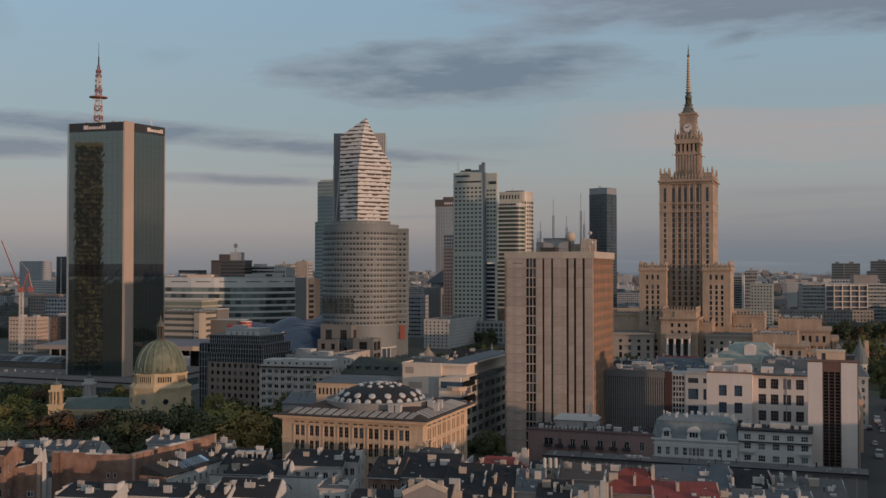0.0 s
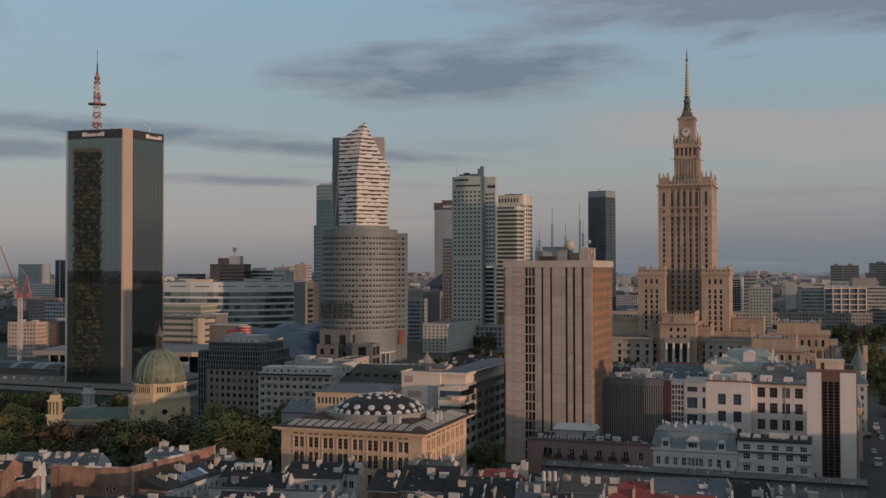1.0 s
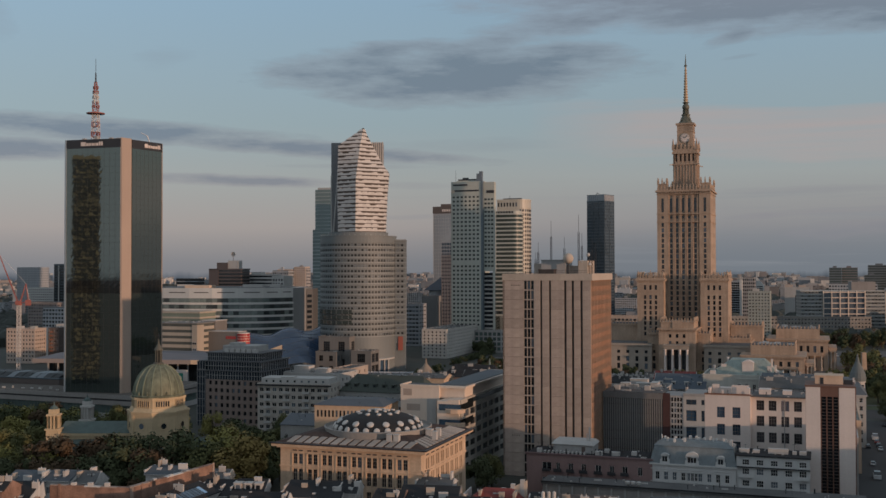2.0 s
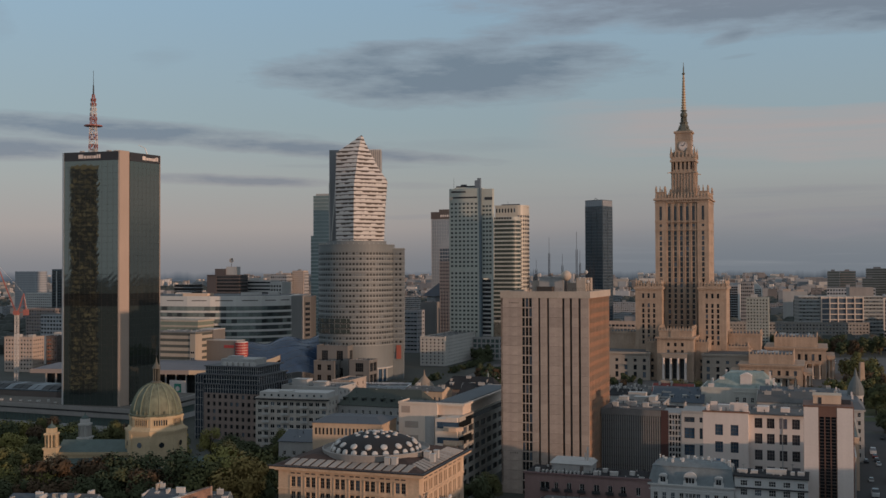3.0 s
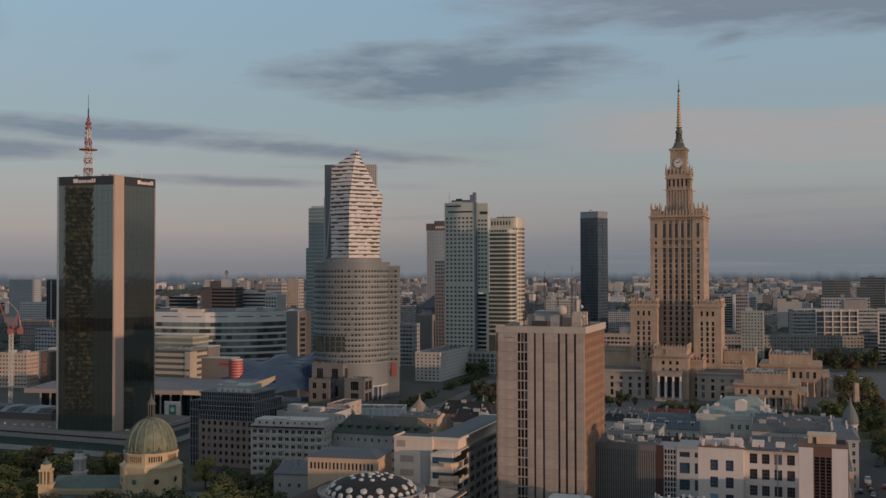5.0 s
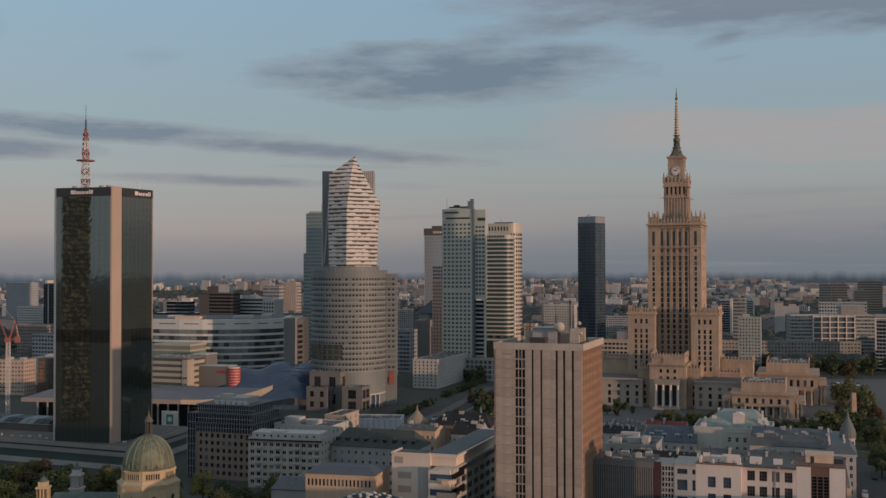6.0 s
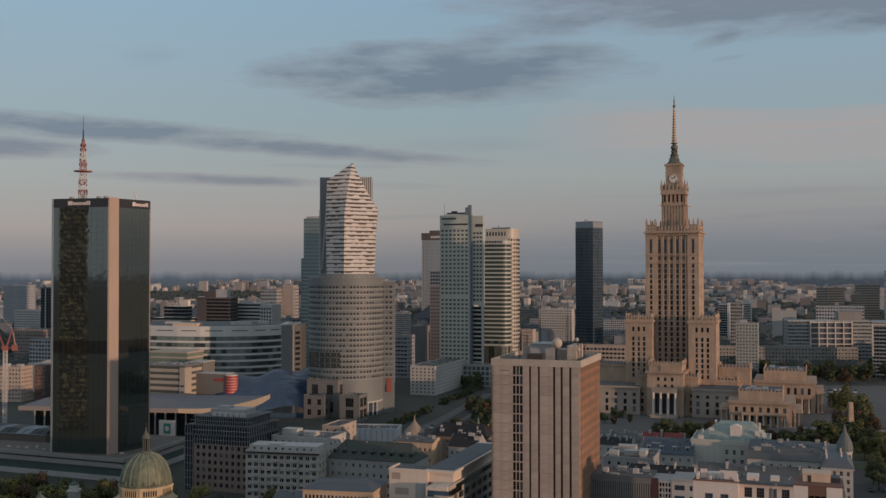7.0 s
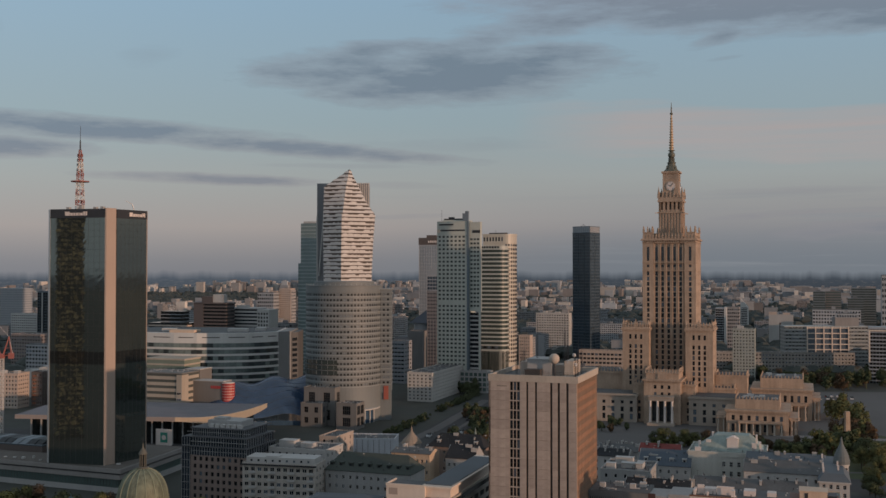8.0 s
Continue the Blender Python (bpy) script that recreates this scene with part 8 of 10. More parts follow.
# ---- tenement roofs in the foreground ----
ROOF_BROWN = surface("worn_brown_roof", (0.10, 0.072, 0.062), 0.8, big=0.3, streak=0)
ROOF_SLATE = surface("blue_grey_tin_roof", (0.075, 0.087, 0.102), 0.75, big=0.25, var=0.35, streak=0)
FIRE_CREAM = surface("cream_fire_wall", (0.58, 0.46, 0.36), 0.85)
OLD_PLASTER = surface("old_plaster", (0.33, 0.245, 0.20), 0.9, var=0.4)
PALE = surface("pale_courtyard_plaster", (0.50, 0.485, 0.47), 0.85, var=0.28, big=0.12)
TAUPE = surface("taupe_stucco", (0.30, 0.255, 0.225), 0.85, var=0.25)
# x, y, turn, width, depth, eaves, rise, crest, wall, roof, chimneys, marks (w windows, d dormers, g brick gable, h hipped), label
TENEMENTS = [
    (-118.4, 282.9, -6, 11.4, 9, 16.5, 2, 0.9, PALE, ROOF_SLATE, 7, "", "tenement with slate-blue roof and white chimneys"),
    (-107.6, 283.4, -6, 7.4, 8, 17, 1.6, 0.9, PALE, ROOF_SLATE, 4, "", "pale tenement with blue-grey sheet roof"),
    (-102.0, 286.0, -12, 7.9, 8, 16, 2.6, 0.5, PALE, ROOF_GREY, 3, "", "grey-white gabled tenement beside brick wall"),
    (-107.8, 250.7, -8, 8.5, 10, 18.5, 3.2, 0.9, PALE, ROOF_DARK, 5, "", "black-roofed tenement behind brick fire wall"),
    (-106.1, 244.6, -6, 4.0, 9, 22.5, 1.5, 0.5, FIRE_BRICK, ROOF_DARK, 1, "", "tall brick-sided tenement with dark roof"),
    (-79.3, 281.7, -8, 8.6, 9, 19, 1.4, 0.6, PALE, ROOF_SLATE, 7, "", "tenement with crowded white chimneys above fire wall"),
    (-68.5, 289.5, -8, 8.4, 10, 15.5, 2, 0.8, PINKISH, ROOF_GREY, 6, "", "small tenement with many white chimneys"),
    (-62.9, 271.0, -6, 8.5, 10, 15.5, 2.6, 0.85, PALE, ROOF_DARK, 4, "w", "white tenement under black roof"),
    (-54.3, 272.2, -6, 8.0, 8, 16.3, 2, 0.85, PALE, ROOF_DARK, 4, "d3", "white dormered tenement under dark roof"),
    (-54.3, 261.6, -10, 15.4, 9, 14.6, 3, 0.6, PALE, ROOF_DARK, 4, "", "tenement with broad black roof and white chimneys"),
    (-40.7, 266.6, -8, 15.1, 11, 16, 2.4, 0.92, PALE, ROOF_DARK, 5, "w", "white tenement with slab chimneys on black roof"),
    (-26.1, 268.6, -8, 4.1, 10, 16.5, 2.2, 0.6, PALE, ROOF_DARK, 2, "", "white-walled tenement under dark roof"),
    (-17.9, 251.4, -14, 7.5, 12, 16, 3.6, 0.7, FIRE_BRICK, ROOF_DARK, 3, "gw", "brick-gabled tenement with black roof and white windows"),
    (-11.1, 250.7, -10, 14.2, 12, 16.2, 4, 0.9, TAUPE, ROOF_DARK, 4, "w", "tenement with broad black sheet roof"),
    (-6.6, 279.0, -12, 9.2, 9, 16.5, 1.2, 0.5, PALE, ROOF_GREY, 6, "", "white tenement crowned by roof terraces"),
    (-0.1, 239.0, -8, 10.3, 12, 15.6, 4.2, 0.9, TAUPE, ROOF_DARK, 4, "", "tenement with black roof and cream chimneys"),
    (9.5, 237.9, -8, 7.5, 12, 15.8, 3.8, 0.9, TAUPE, ROOF_DARK, 3, "", "tenement with broad black roof"),
    (5.8, 258.8, -14, 14.6, 11, 15.8, 3.2, 0.5, CREAM, ROOF_RED, 5, "h", "tenement with hipped red tile roof"),
    (16.3, 235.6, -8, 6.2, 10, 16, 3.4, 0.9, GREY, ROOF_SLATE, 3, "", "grey-roofed tenement with pale chimneys"),
    (21.4, 254.3, -8, 4.4, 9, 16.4, 1.6, 0.9, CREAM, ROOF_DARK, 4, "", "tenement crowded with tall chimney stacks"),
    (27.8, 250.7, -10, 14.0, 10, 15.8, 2.2, 0.9, GREY, ROOF_BROWN, 7, "", "tenement with worn brown sheet roof"),
    (20.6, 230.6, -8, 7.5, 11, 15.6, 2.2, 0.9, CREAM, ROOF_DARK, 7, "", "tenement with pale stacks and dark roof"),
    (36.6, 236.5, -12, 12.5, 11, 15.5, 4.6, 0.55, CREAM, ROOF_RED, 5, "h", "tenement with steep red tile roof"),
    (43.2, 250.6, -10, 9.3, 9, 15.6, 1.2, 0.5, CREAM, ROOF_GREY, 8, "", "cream tenement with row of small chimneys"),
    (49.5, 242.0, -6, 17.6, 13, 15, 3.6, 0.9, PALE, ROOF_SLATE, 6, "", "tenement with blue-grey roof and white slab chimneys"),
    (66.3, 240.3, -8, 9.4, 12, 14.8, 3.2, 0.9, PALE, ROOF_DARK, 5, "", "tenement with black roof and white slab chimneys"),
    (75.1, 240.3, -10, 8.7, 10, 15.6, 1.2, 0.9, PALE, ROOF_GREY, 8, "", "pale tenement with cluttered roof"),
    (81.4, 234.7, -10, 8.7, 13, 14, 3.4, 0.6, GREY, ROOF_GREY, 3, "", "tenement with grey tent roof"),
    (46.2, 228.3, -8, 13.9, 11, 14.6, 3.2, 0.9, CREAM, ROOF_RED, 4, "", "long tenement with dull red roof"),
    (59.5, 228.5, -10, 10.5, 10, 14.8, 2, 0.7, PALE, ROOF_GREY, 6, "", "pale tenement with white chimneys"),
    (69.6, 228.5, -10, 10.7, 9, 14.8, 1.8, 0.7, PALE, ROOF_SLATE, 6, "", "pale tenement with blue-grey roof"),
    (27.3, 222.7, -10, 8.0, 10, 15.2, 3, 0.9, CREAM, ROOF_GREY, 3, "", "cream tenement with lit parapet"),
    (-8.7, 225.8, -16, 10.3, 9, 16.6, 2.6, 0.5, TAUPE, ROOF_DARK, 5, "", "taupe tenement with stone gable edge"),
    (0.7, 224.0, -8, 13.4, 10, 15.2, 2.6, 0.9, CREAM, ROOF_DARK, 8, "", "cream tenement with white chimneys"),
    (-27.6, 234.7, -12, 5.9, 8, 17, 0.8, 0.9, PALE, ROOF_GREY, 1, "", "pale stair house with flat roof"),
    (-51.7, 237.3, -12, 14.1, 11, 14.6, 3.2, 0.5, PALE, ROOF_DARK, 7, "", "tenement with black gable roof and white boxes"),
    (-74.7, 236.8, -10, 19.3, 9, 15, 1.4, 0.92, PALE, ROOF_DARK, 8, "", "tenement with wide black roof and white slab chimneys"),
    (-83.7, 227.7, -10, 11.9, 9, 16.6, 1.6, 0.9, PALE, ROOF_DARK, 9, "", "low tenement with stepped row of cream chimneys"),
    (-56.4, 230.4, -8, 7.8, 10, 14.4, 2.4, 0.9, PALE, ROOF_DARK, 6, "", "tenement with black roof and small chimneys"),
    (-20.8, 224.7, -10, 12.8, 10, 14.6, 2.4, 0.9, TAUPE, ROOF_DARK, 6, "", "dark-roofed tenement with pale chimneys"),
]
for i, (x, y, turn, w, d, h, rise, crest, wall, roof, ch, marks, label) in enumerate(TENEMENTS):
    b = pitched("tenement", label, "tenement", x, y, turn, w, d, h, rise, wall, roof, max(2, int(w / 2.4)), 4, nr=2, chimneys=max(2, int(ch * 0.62)), dormers=3 if "d" in marks else 0, seed=140 + i,
                group="foreground tenements", hip=0.7 if "h" in marks else 0.0, crest=crest, slabs=True, ww=1.2, wh=1.9)
    rnd = random.Random(300 + i)
    # low parapet walls along the party lines, stepped with the roof, and small roof hatches
    if i % 3:
        part("parapet_wall", Geo().box(-0.5, 0.1, h, -0.2, d * 0.35, h + rise * 0.35 / crest + 0.45).box(-0.5, d * 0.35, h, -0.2, d * 0.8, h + rise * 0.7 + 0.5), LIME, b)
    part("eaves_gutter", Geo().box(-0.3, -0.55, h + 0.05, w + 0.3, -0.4, h + 0.22), LIGHT_GREY, b)
    for k in range(1 + i % 2):
        cx, cy = rnd.uniform(1, w - 2), rnd.uniform(1.0, d * 0.4)
        zz = h + rise * cy / d / crest
        part("roof_hatch", Geo().box(cx, cy, zz - 0.3, cx + rnd.uniform(0.5, 1.6), cy + 0.9, zz + rnd.uniform(0.5, 1.0)), LIME, b)

# a long tenement running away from the street, with a glazed studio roof
b = pitched("studio_tenement", "white tenement with brick end and skylights in black roof", "tenement", -65.4, 248.5, 70, 24, 7.0, 16.6, 2.2, PALE, ROOF_DARK, 9, 4, chimneys=4, seed=77, crest=0.9, slabs=True, group="foreground tenements")
part("end_wall", Geo().box(-0.75, -0.1, 0, -0.36, 7.2, 16.9), FIRE_BRICK, b)
for i in range(9):
    x0 = 8 + i * 1.35
    part("skylight", Geo().add([(x0, 0.9, 17.0), (x0 + 1.1, 0.9, 17.0), (x0 + 1.1, 3.6, 18.1), (x0, 3.6, 18.1), (x0, 0.9, 17.3), (x0 + 1.1, 0.9, 17.3), (x0 + 1.1, 3.6, 18.6), (x0, 3.6, 18.6)],
                               [(3, 2, 1, 0), (4, 5, 6, 7), (0, 1, 5, 4), (1, 2, 6, 5), (2, 3, 7, 6), (3, 0, 4, 7)]), GLASS_BLUE, b)
# blank pale wall round a courtyard
b = thing("courtyard_wall", "blank pale plastered courtyard wall with dark capping", "wall", -57.5, 259, -8)
part("wall", Geo().box(0, 0, 0, 27.5, 0.8, 15.2), PALE, b)
part("capping", Geo().box(-0.1, -0.15, 15.2, 27.6, 0.95, 15.45), ROOF_GREY, b)
part("buttress", Geo().box(27.4, -0.6, 0, 28.4, 1.2, 15.8), PALE, b)
# sunlit fire walls beside the red roofs
for x, y, turn, w, z0, z1, label in ((13.5, 264, -20, 8.2, 17.2, 21.2, "cream fire wall catching the sun beside a red roof"), (27.0, 221.5, -20, 7.8, 17.6, 21.6, "tan fire wall catching the sun beside a red roof"),
                                     (-104.5, 246, 70, 7, 17.5, 19.0, "pale rendered fire wall beside brick")):
    b = thing("fire_wall", label, "fire wall", x, y, turn)
    part("wall", Geo().add([(0, 0, 0), (w, 0, 0), (w, 0.7, 0), (0, 0.7, 0), (0, 0, z0), (w, 0, z1), (w, 0.7, z1), (0, 0.7, z0)], [(3, 2, 1, 0), (4, 5, 6, 7), (0, 1, 5, 4), (1, 2, 6, 5), (2, 3, 7, 6), (3, 0, 4, 7)]), FIRE_CREAM, b)
    for k in range(3):
        u = w * (0.2 + 0.3 * k)
        part("stack", Geo().box(u, -0.1, z0 - 1, u + 1.0, 0.8, z0 + (z1 - z0) * u / w + 1.0), LIME, b)
# bare brick fire walls: one long face that turns and runs back from the street
for x, y, turn, w, h, h1, label in ((-98.2, 263.5, -4, 21.5, 20.0, 19.4, "long bare brick fire wall with patched plaster"), (-77.3, 262.5, 62, 31.0, 19.6, 20.2, "weathered brick fire wall running back from the street"),
                                    (-104.2, 248, 3, 9.0, 18.4, 20.0, "low bare brick fire wall with pale pilaster")):
    b = thing("brick_wall", label, "fire wall", x, y, turn)
    part("wall", Geo().add([(0, 0, 0), (w, 0, 0), (w, 1.2, 0), (0, 1.2, 0), (0, 0, h), (w, 0, h1), (w, 1.2, h1), (0, 1.2, h)], [(3, 2, 1, 0), (4, 5, 6, 7), (0, 1, 5, 4), (1, 2, 6, 5), (2, 3, 7, 6), (3, 0, 4, 7)]), FIRE_BRICK, b)
    for k in range(5):
        u0, u1 = w * k / 5 + 0.15, w * (k + 1) / 5
        za, zb = h + (h1 - h) * u0 / w, h + (h1 - h) * u1 / w
        part("coping", Geo().add([(u0, -0.12, za - 0.05), (u1, -0.12, zb - 0.05), (u1, 1.3, zb - 0.05), (u0, 1.3, za - 0.05), (u0, -0.12, za + 0.18), (u1, -0.12, zb + 0.18), (u1, 1.3, zb + 0.18), (u0, 1.3, za + 0.18)],
                                 [(3, 2, 1, 0), (4, 5, 6, 7), (0, 1, 5, 4), (1, 2, 6, 5), (2, 3, 7, 6), (3, 0, 4, 7)]), [OLD_PLASTER, FIRE_BRICK, LIME][k % 3], b)
    part("pilaster", Geo().box(w * 0.10, -0.18, 0, w * 0.10 + 0.7, 0, h + 0.4), FIRE_BRICK, b)
    part("pilaster", Geo().box(w - 0.8, -0.2, 0, w, 0, h1 + 0.5), OLD_PLASTER, b)
    for k in range(2):
        put_window(b, (0, -0.03), (1, 0), w * (0.66 + 0.08 * k), h - 6.2, 0.8, 1.3, 0.0, GLASS, FRAME_W)
    for k in range(3):
        u = w * (0.25 + 0.2 * k)
        part("flue_head", Geo().box(u, 0.2, h - 0.3, u + 1.2, 1.0, h + 0.7), LIME, b)
# a broad stone-edged gable towards the yard
b = thing("stone_gable", "brown gable wall edged with pale stone coping", "gable", -8.6, 223.5, -14)
part("wall", Geo().add([(0, 0, 0), (9.6, 0, 0), (9.6, 0, 19.2), (5.2, 0, 20.8), (0, 0, 18.2), (0, 0.8, 0), (9.6, 0.8, 0), (9.6, 0.8, 19.2), (5.2, 0.8, 20.8), (0, 0.8, 18.2)],
                       [(0, 1, 2, 3, 4), (9, 8, 7, 6, 5), (0, 5, 6, 1), (1, 6, 7, 2), (2, 7, 8, 3), (3, 8, 9, 4), (4, 9, 5, 0)]), TAUPE, b)
for p0, p1 in (((0, 0.4, 18.3), (5.2, 0.4, 20.9)), ((5.2, 0.4, 20.9), (9.6, 0.4, 19.3))):
    part("coping", Geo().beam(p0, p1, 1.0), FIRE_CREAM, b)
put_window(b, (0, -0.04), (1, 0), 4.2, 16.0, 1.6, 1.4, 0.0, GLASS, FRAME_W, (1, 0))
for u in (1.2, 7.6):
    part("stack", Geo().box(u, 0.2, 17.5, u + 1.1, 1.4, 21.2), TAN_STACK, b)
# a tripod of aerials over the chimney stacks
b = thing("aerial_tripod", "steel tripod carrying pale drum aerials on a tenement roof", "aerial", 25.2, 246, 0, 15.0)
part("platform", Geo().box(-2, -2, 0, 2, 2, 0.3), DARK_METAL, b)
for k in range(3):
    a = 2 * math.pi * k / 3 + 0.4
    part("leg", Geo().beam((2.0 * math.cos(a), 2.0 * math.sin(a), 0.2), (0.3 * math.cos(a), 0.3 * math.sin(a), 4.6), 0.16), DARK_METAL, b)
    part("drum", Geo().turn(-1.4 + k * 1.3, 0, [(0.42, 4.5), (0.42, 6.6), (0.2, 6.8)], 12), LIME, b)
part("crossbar", Geo().box(-2, -0.1, 4.4, 2, 0.1, 4.6), DARK_METAL, b)


# ---- roads, square and pavements ----
def strip(name, label, pts, width, mat, z):
    v, f = [], []
    for i, p in enumerate(pts):
        a, c = Vector(pts[max(0, i - 1)]), Vector(pts[min(len(pts) - 1, i + 1)])
        d = (c - a).normalized()
        n = Vector((-d.y, d.x)) * width / 2
        v += [(p[0] + n.x, p[1] + n.y, z), (p[0] - n.x, p[1] - n.y, z)]
    f = [(2 * i, 2 * i + 1, 2 * i + 3, 2 * i + 2) for i in range(len(pts) - 1)]
    return setting(name, Geo().add(v, f), mat, label)


strip("road", "wide dark asphalt avenue", [(-420, 760), (-60, 628), (120, 566), (420, 455)], 34, ASPHALT, 0.02)
strip("road", "broad asphalt street running up to the station", [(-6, 610), (16, 700), (60, 860), (120, 1060)], 42, ASPHALT, 0.024)
strip("road", "wide asphalt street with parked cars", [(90, 170), (178, 420), (209, 506)], 34, ASPHALT, 0.028)
strip("pavement", "pale paved kerbside strip", [(70, 180), (158, 428), (186, 506)], 5, PAVING, 0.12)
strip("pavement", "pale paved kerbside strip", [(110, 160), (199, 414), (231, 504)], 6, PAVING, 0.12)
setting("palace_square", Geo().prism([(110, 640), (200, 610), (320, 640), (430, 690), (450, 930), (300, 935), (130, 800), (90, 720)], 0.0, 0.035), PAVING, "pale paved square round the palace")
strip("pavement", "broad paved verge of the avenue", [(-420, 738), (-60, 606), (120, 544)], 9, PAVING, 0.1)
strip("pavement", "broad paved verge of the avenue", [(-60, 650), (-22, 640), (6, 720), (50, 880)], 8, PAVING, 0.1)
strip("pavement", "paved island between the lanes", [(-4, 625), (17, 706), (58, 850)], 3.5, PAVING, 0.11)
LAWN = surface("autumn_lawn", (0.060, 0.070, 0.032), 0.95, big=0.05, fine=0.6, var=0.4, streak=0)
setting("lawn", Geo().prism([(198, 556), (250, 538), (318, 640), (300, 690), (262, 640), (226, 606)], 0.0, 0.05), LAWN, "dull green park lawn beyond the avenue")
strip("pavement", "pale path across the lawn", [(206, 566), (262, 560), (322, 590)], 4, PAVING, 0.09)
strip("pavement", "pale path across the lawn", [(262, 545), (300, 632), (330, 720)], 5, PAVING, 0.10)
setting("crossing_square", Geo().prism([(-40, 560), (60, 540), (110, 640), (60, 700), (-40, 690)], 0.0, 0.016), ASPHALT, "open asphalt crossing before the mall")
strip("pavement", "pale strip between lawns", [(230, 690), (330, 660)], 10, surface("light_paving", (0.24, 0.22, 0.21), 0.9, streak=0), 0.06)

# ---- trees ----
BARK = surface("bark", (0.06, 0.045, 0.035), 0.9)
LEAF = {
    "green": surface("dark_green_leaves", (0.072, 0.082, 0.043), 0.9, spec=0.15, var=0.32, big=0.25, fine=2.0, streak=0, vary=0.22),
    "olive": surface("olive_leaves", (0.110, 0.110, 0.047), 0.9, spec=0.15, var=0.32, big=0.25, fine=2.0, streak=0, vary=0.22),
    "yellow": surface("yellowing_leaves", (0.205, 0.185, 0.062), 0.9, spec=0.15, var=0.32, big=0.25, fine=2.0, streak=0, vary=0.2),
    "amber": surface("amber_leaves", (0.225, 0.165, 0.062), 0.9, spec=0.15, var=0.32, big=0.25, fine=2.0, streak=0, vary=0.2),
    "russet": surface("russet_leaves", (0.092, 0.062, 0.038), 0.9, spec=0.15, var=0.32, big=0.25, fine=2.0, streak=0, vary=0.2),
}


def tree_meshes(seed, h, r):
    rnd = random.Random(seed)
    tr = Geo().turn(0, 0, [(0.38, 0), (0.28, h * 0.3), (0.16, h * 0.62), (0.05, h * 0.85)], 8)
    lobes = []
    for i in range(13):
        a, t = rnd.uniform(0, 6.28), rnd.uniform(0.36, 0.92)
        d = r * rnd.uniform(0.25, 0.72) * (1.15 - 0.75 * abs(t - 0.55))
        c = Vector((d * math.cos(a), d * math.sin(a), h * t))
        lobes.append((c, r * rnd.uniform(0.30, 0.50)))
        tr.beam((0, 0, h * 0.28 + h * 0.25 * rnd.random()), tuple(c), 0.13)
    lv, out = Geo(), []
    for c, s in lobes:
        for k in range(250):
            d = Vector((rnd.gauss(0, 1), rnd.gauss(0, 1), rnd.gauss(0, 0.85))).normalized()
            p = c + d * s * rnd.uniform(0.55, 1.12) ** 0.8
            q = rnd.uniform(0.155, 0.31)
            n = (d + Vector((rnd.uniform(-.7, .7), rnd.uniform(-.7, .7), rnd.uniform(-.4, .8)))).normalized()
            u = n.cross(Vector((0.3, 0.2, 1))).normalized() * q
            w = n.cross(u).normalized() * q * rnd.uniform(0.7, 1.3)
            lv.add([tuple(p - u - w), tuple(p + u - w * 0.6), tuple(p + u * 0.8 + w), tuple(p - u + w * 0.7)], [(0, 1, 2, 3)])
            out += [(d * 0.65 + n * 0.12 + Vector((0, 0, 0.38))).normalized()] * 4
    return tr.mesh("trunk", BARK), lv, out


def leafy(name, geo, mat, normals):
    """A crown whose leaves are shaded by the clump that they sit on."""
    me = geo.mesh(name, mat, True)
    me.normals_split_custom_set_from_vertices(normals)
    return me


TREES = {}
for kind, leaf in LEAF.items():
    TREES[kind] = []
    for s in range(3):
        tr, lv, out = tree_meshes({"green": 10, "olive": 20, "yellow": 30, "russet": 40, "amber": 50}[kind] + s, 14.0, 5.6)
        TREES[kind].append((tr, leafy("crown", lv, leaf, out)))
TREE_LABEL = {"green": "broad dark green tree with dense crown", "olive": "broad olive-green tree turning in autumn", "yellow": "broad tree with yellowing autumn crown", "russet": "tree with dull russet autumn crown", "amber": "round amber-brown autumn tree beside the hall"}
trnd = random.Random(77)


def tree(x, y, kind, size=1.0):
    b = thing("tree", TREE_LABEL[kind], "tree", x, y, trnd.uniform(0, 360), 0, "city trees")
    tr, cr = TREES[kind][trnd.randrange(3)]
    s = size * trnd.uniform(0.85, 1.2)
    b.scale = (s * trnd.uniform(0.9, 1.2), s * trnd.uniform(0.9, 1.2), s)
    part("trunk", tr, None, b)
    part("crown", cr, None, b)


FAR_CROWNS = {}


def far_tree(x, y, kind, size):
    """A tree of a far park, one clump among many: trunk and lobes of coarse leaf sprays."""
    g, out = FAR_CROWNS.setdefault(kind, (Geo(), []))
    h, r = 14 * size * trnd.uniform(0.8, 1.2), 5.6 * size * trnd.uniform(0.8, 1.2)
    g.turn(x, y, [(0.4, 0), (0.2, h * 0.6)], 5)
    out += [Vector((0.3, -0.9, 0.2)).normalized()] * 10
    for i in range(15):
        a, t = trnd.uniform(0, 6.28), trnd.uniform(0.20, 0.82)
        d = r * trnd.uniform(0.05, 0.66) * (1.2 - 0.9 * abs(t - 0.45))
        clump(g, out, Vector((x + d * math.cos(a), y + d * math.sin(a), h * t)), r * trnd.uniform(0.36, 0.54), 56, 0.47 * size ** 0.5)


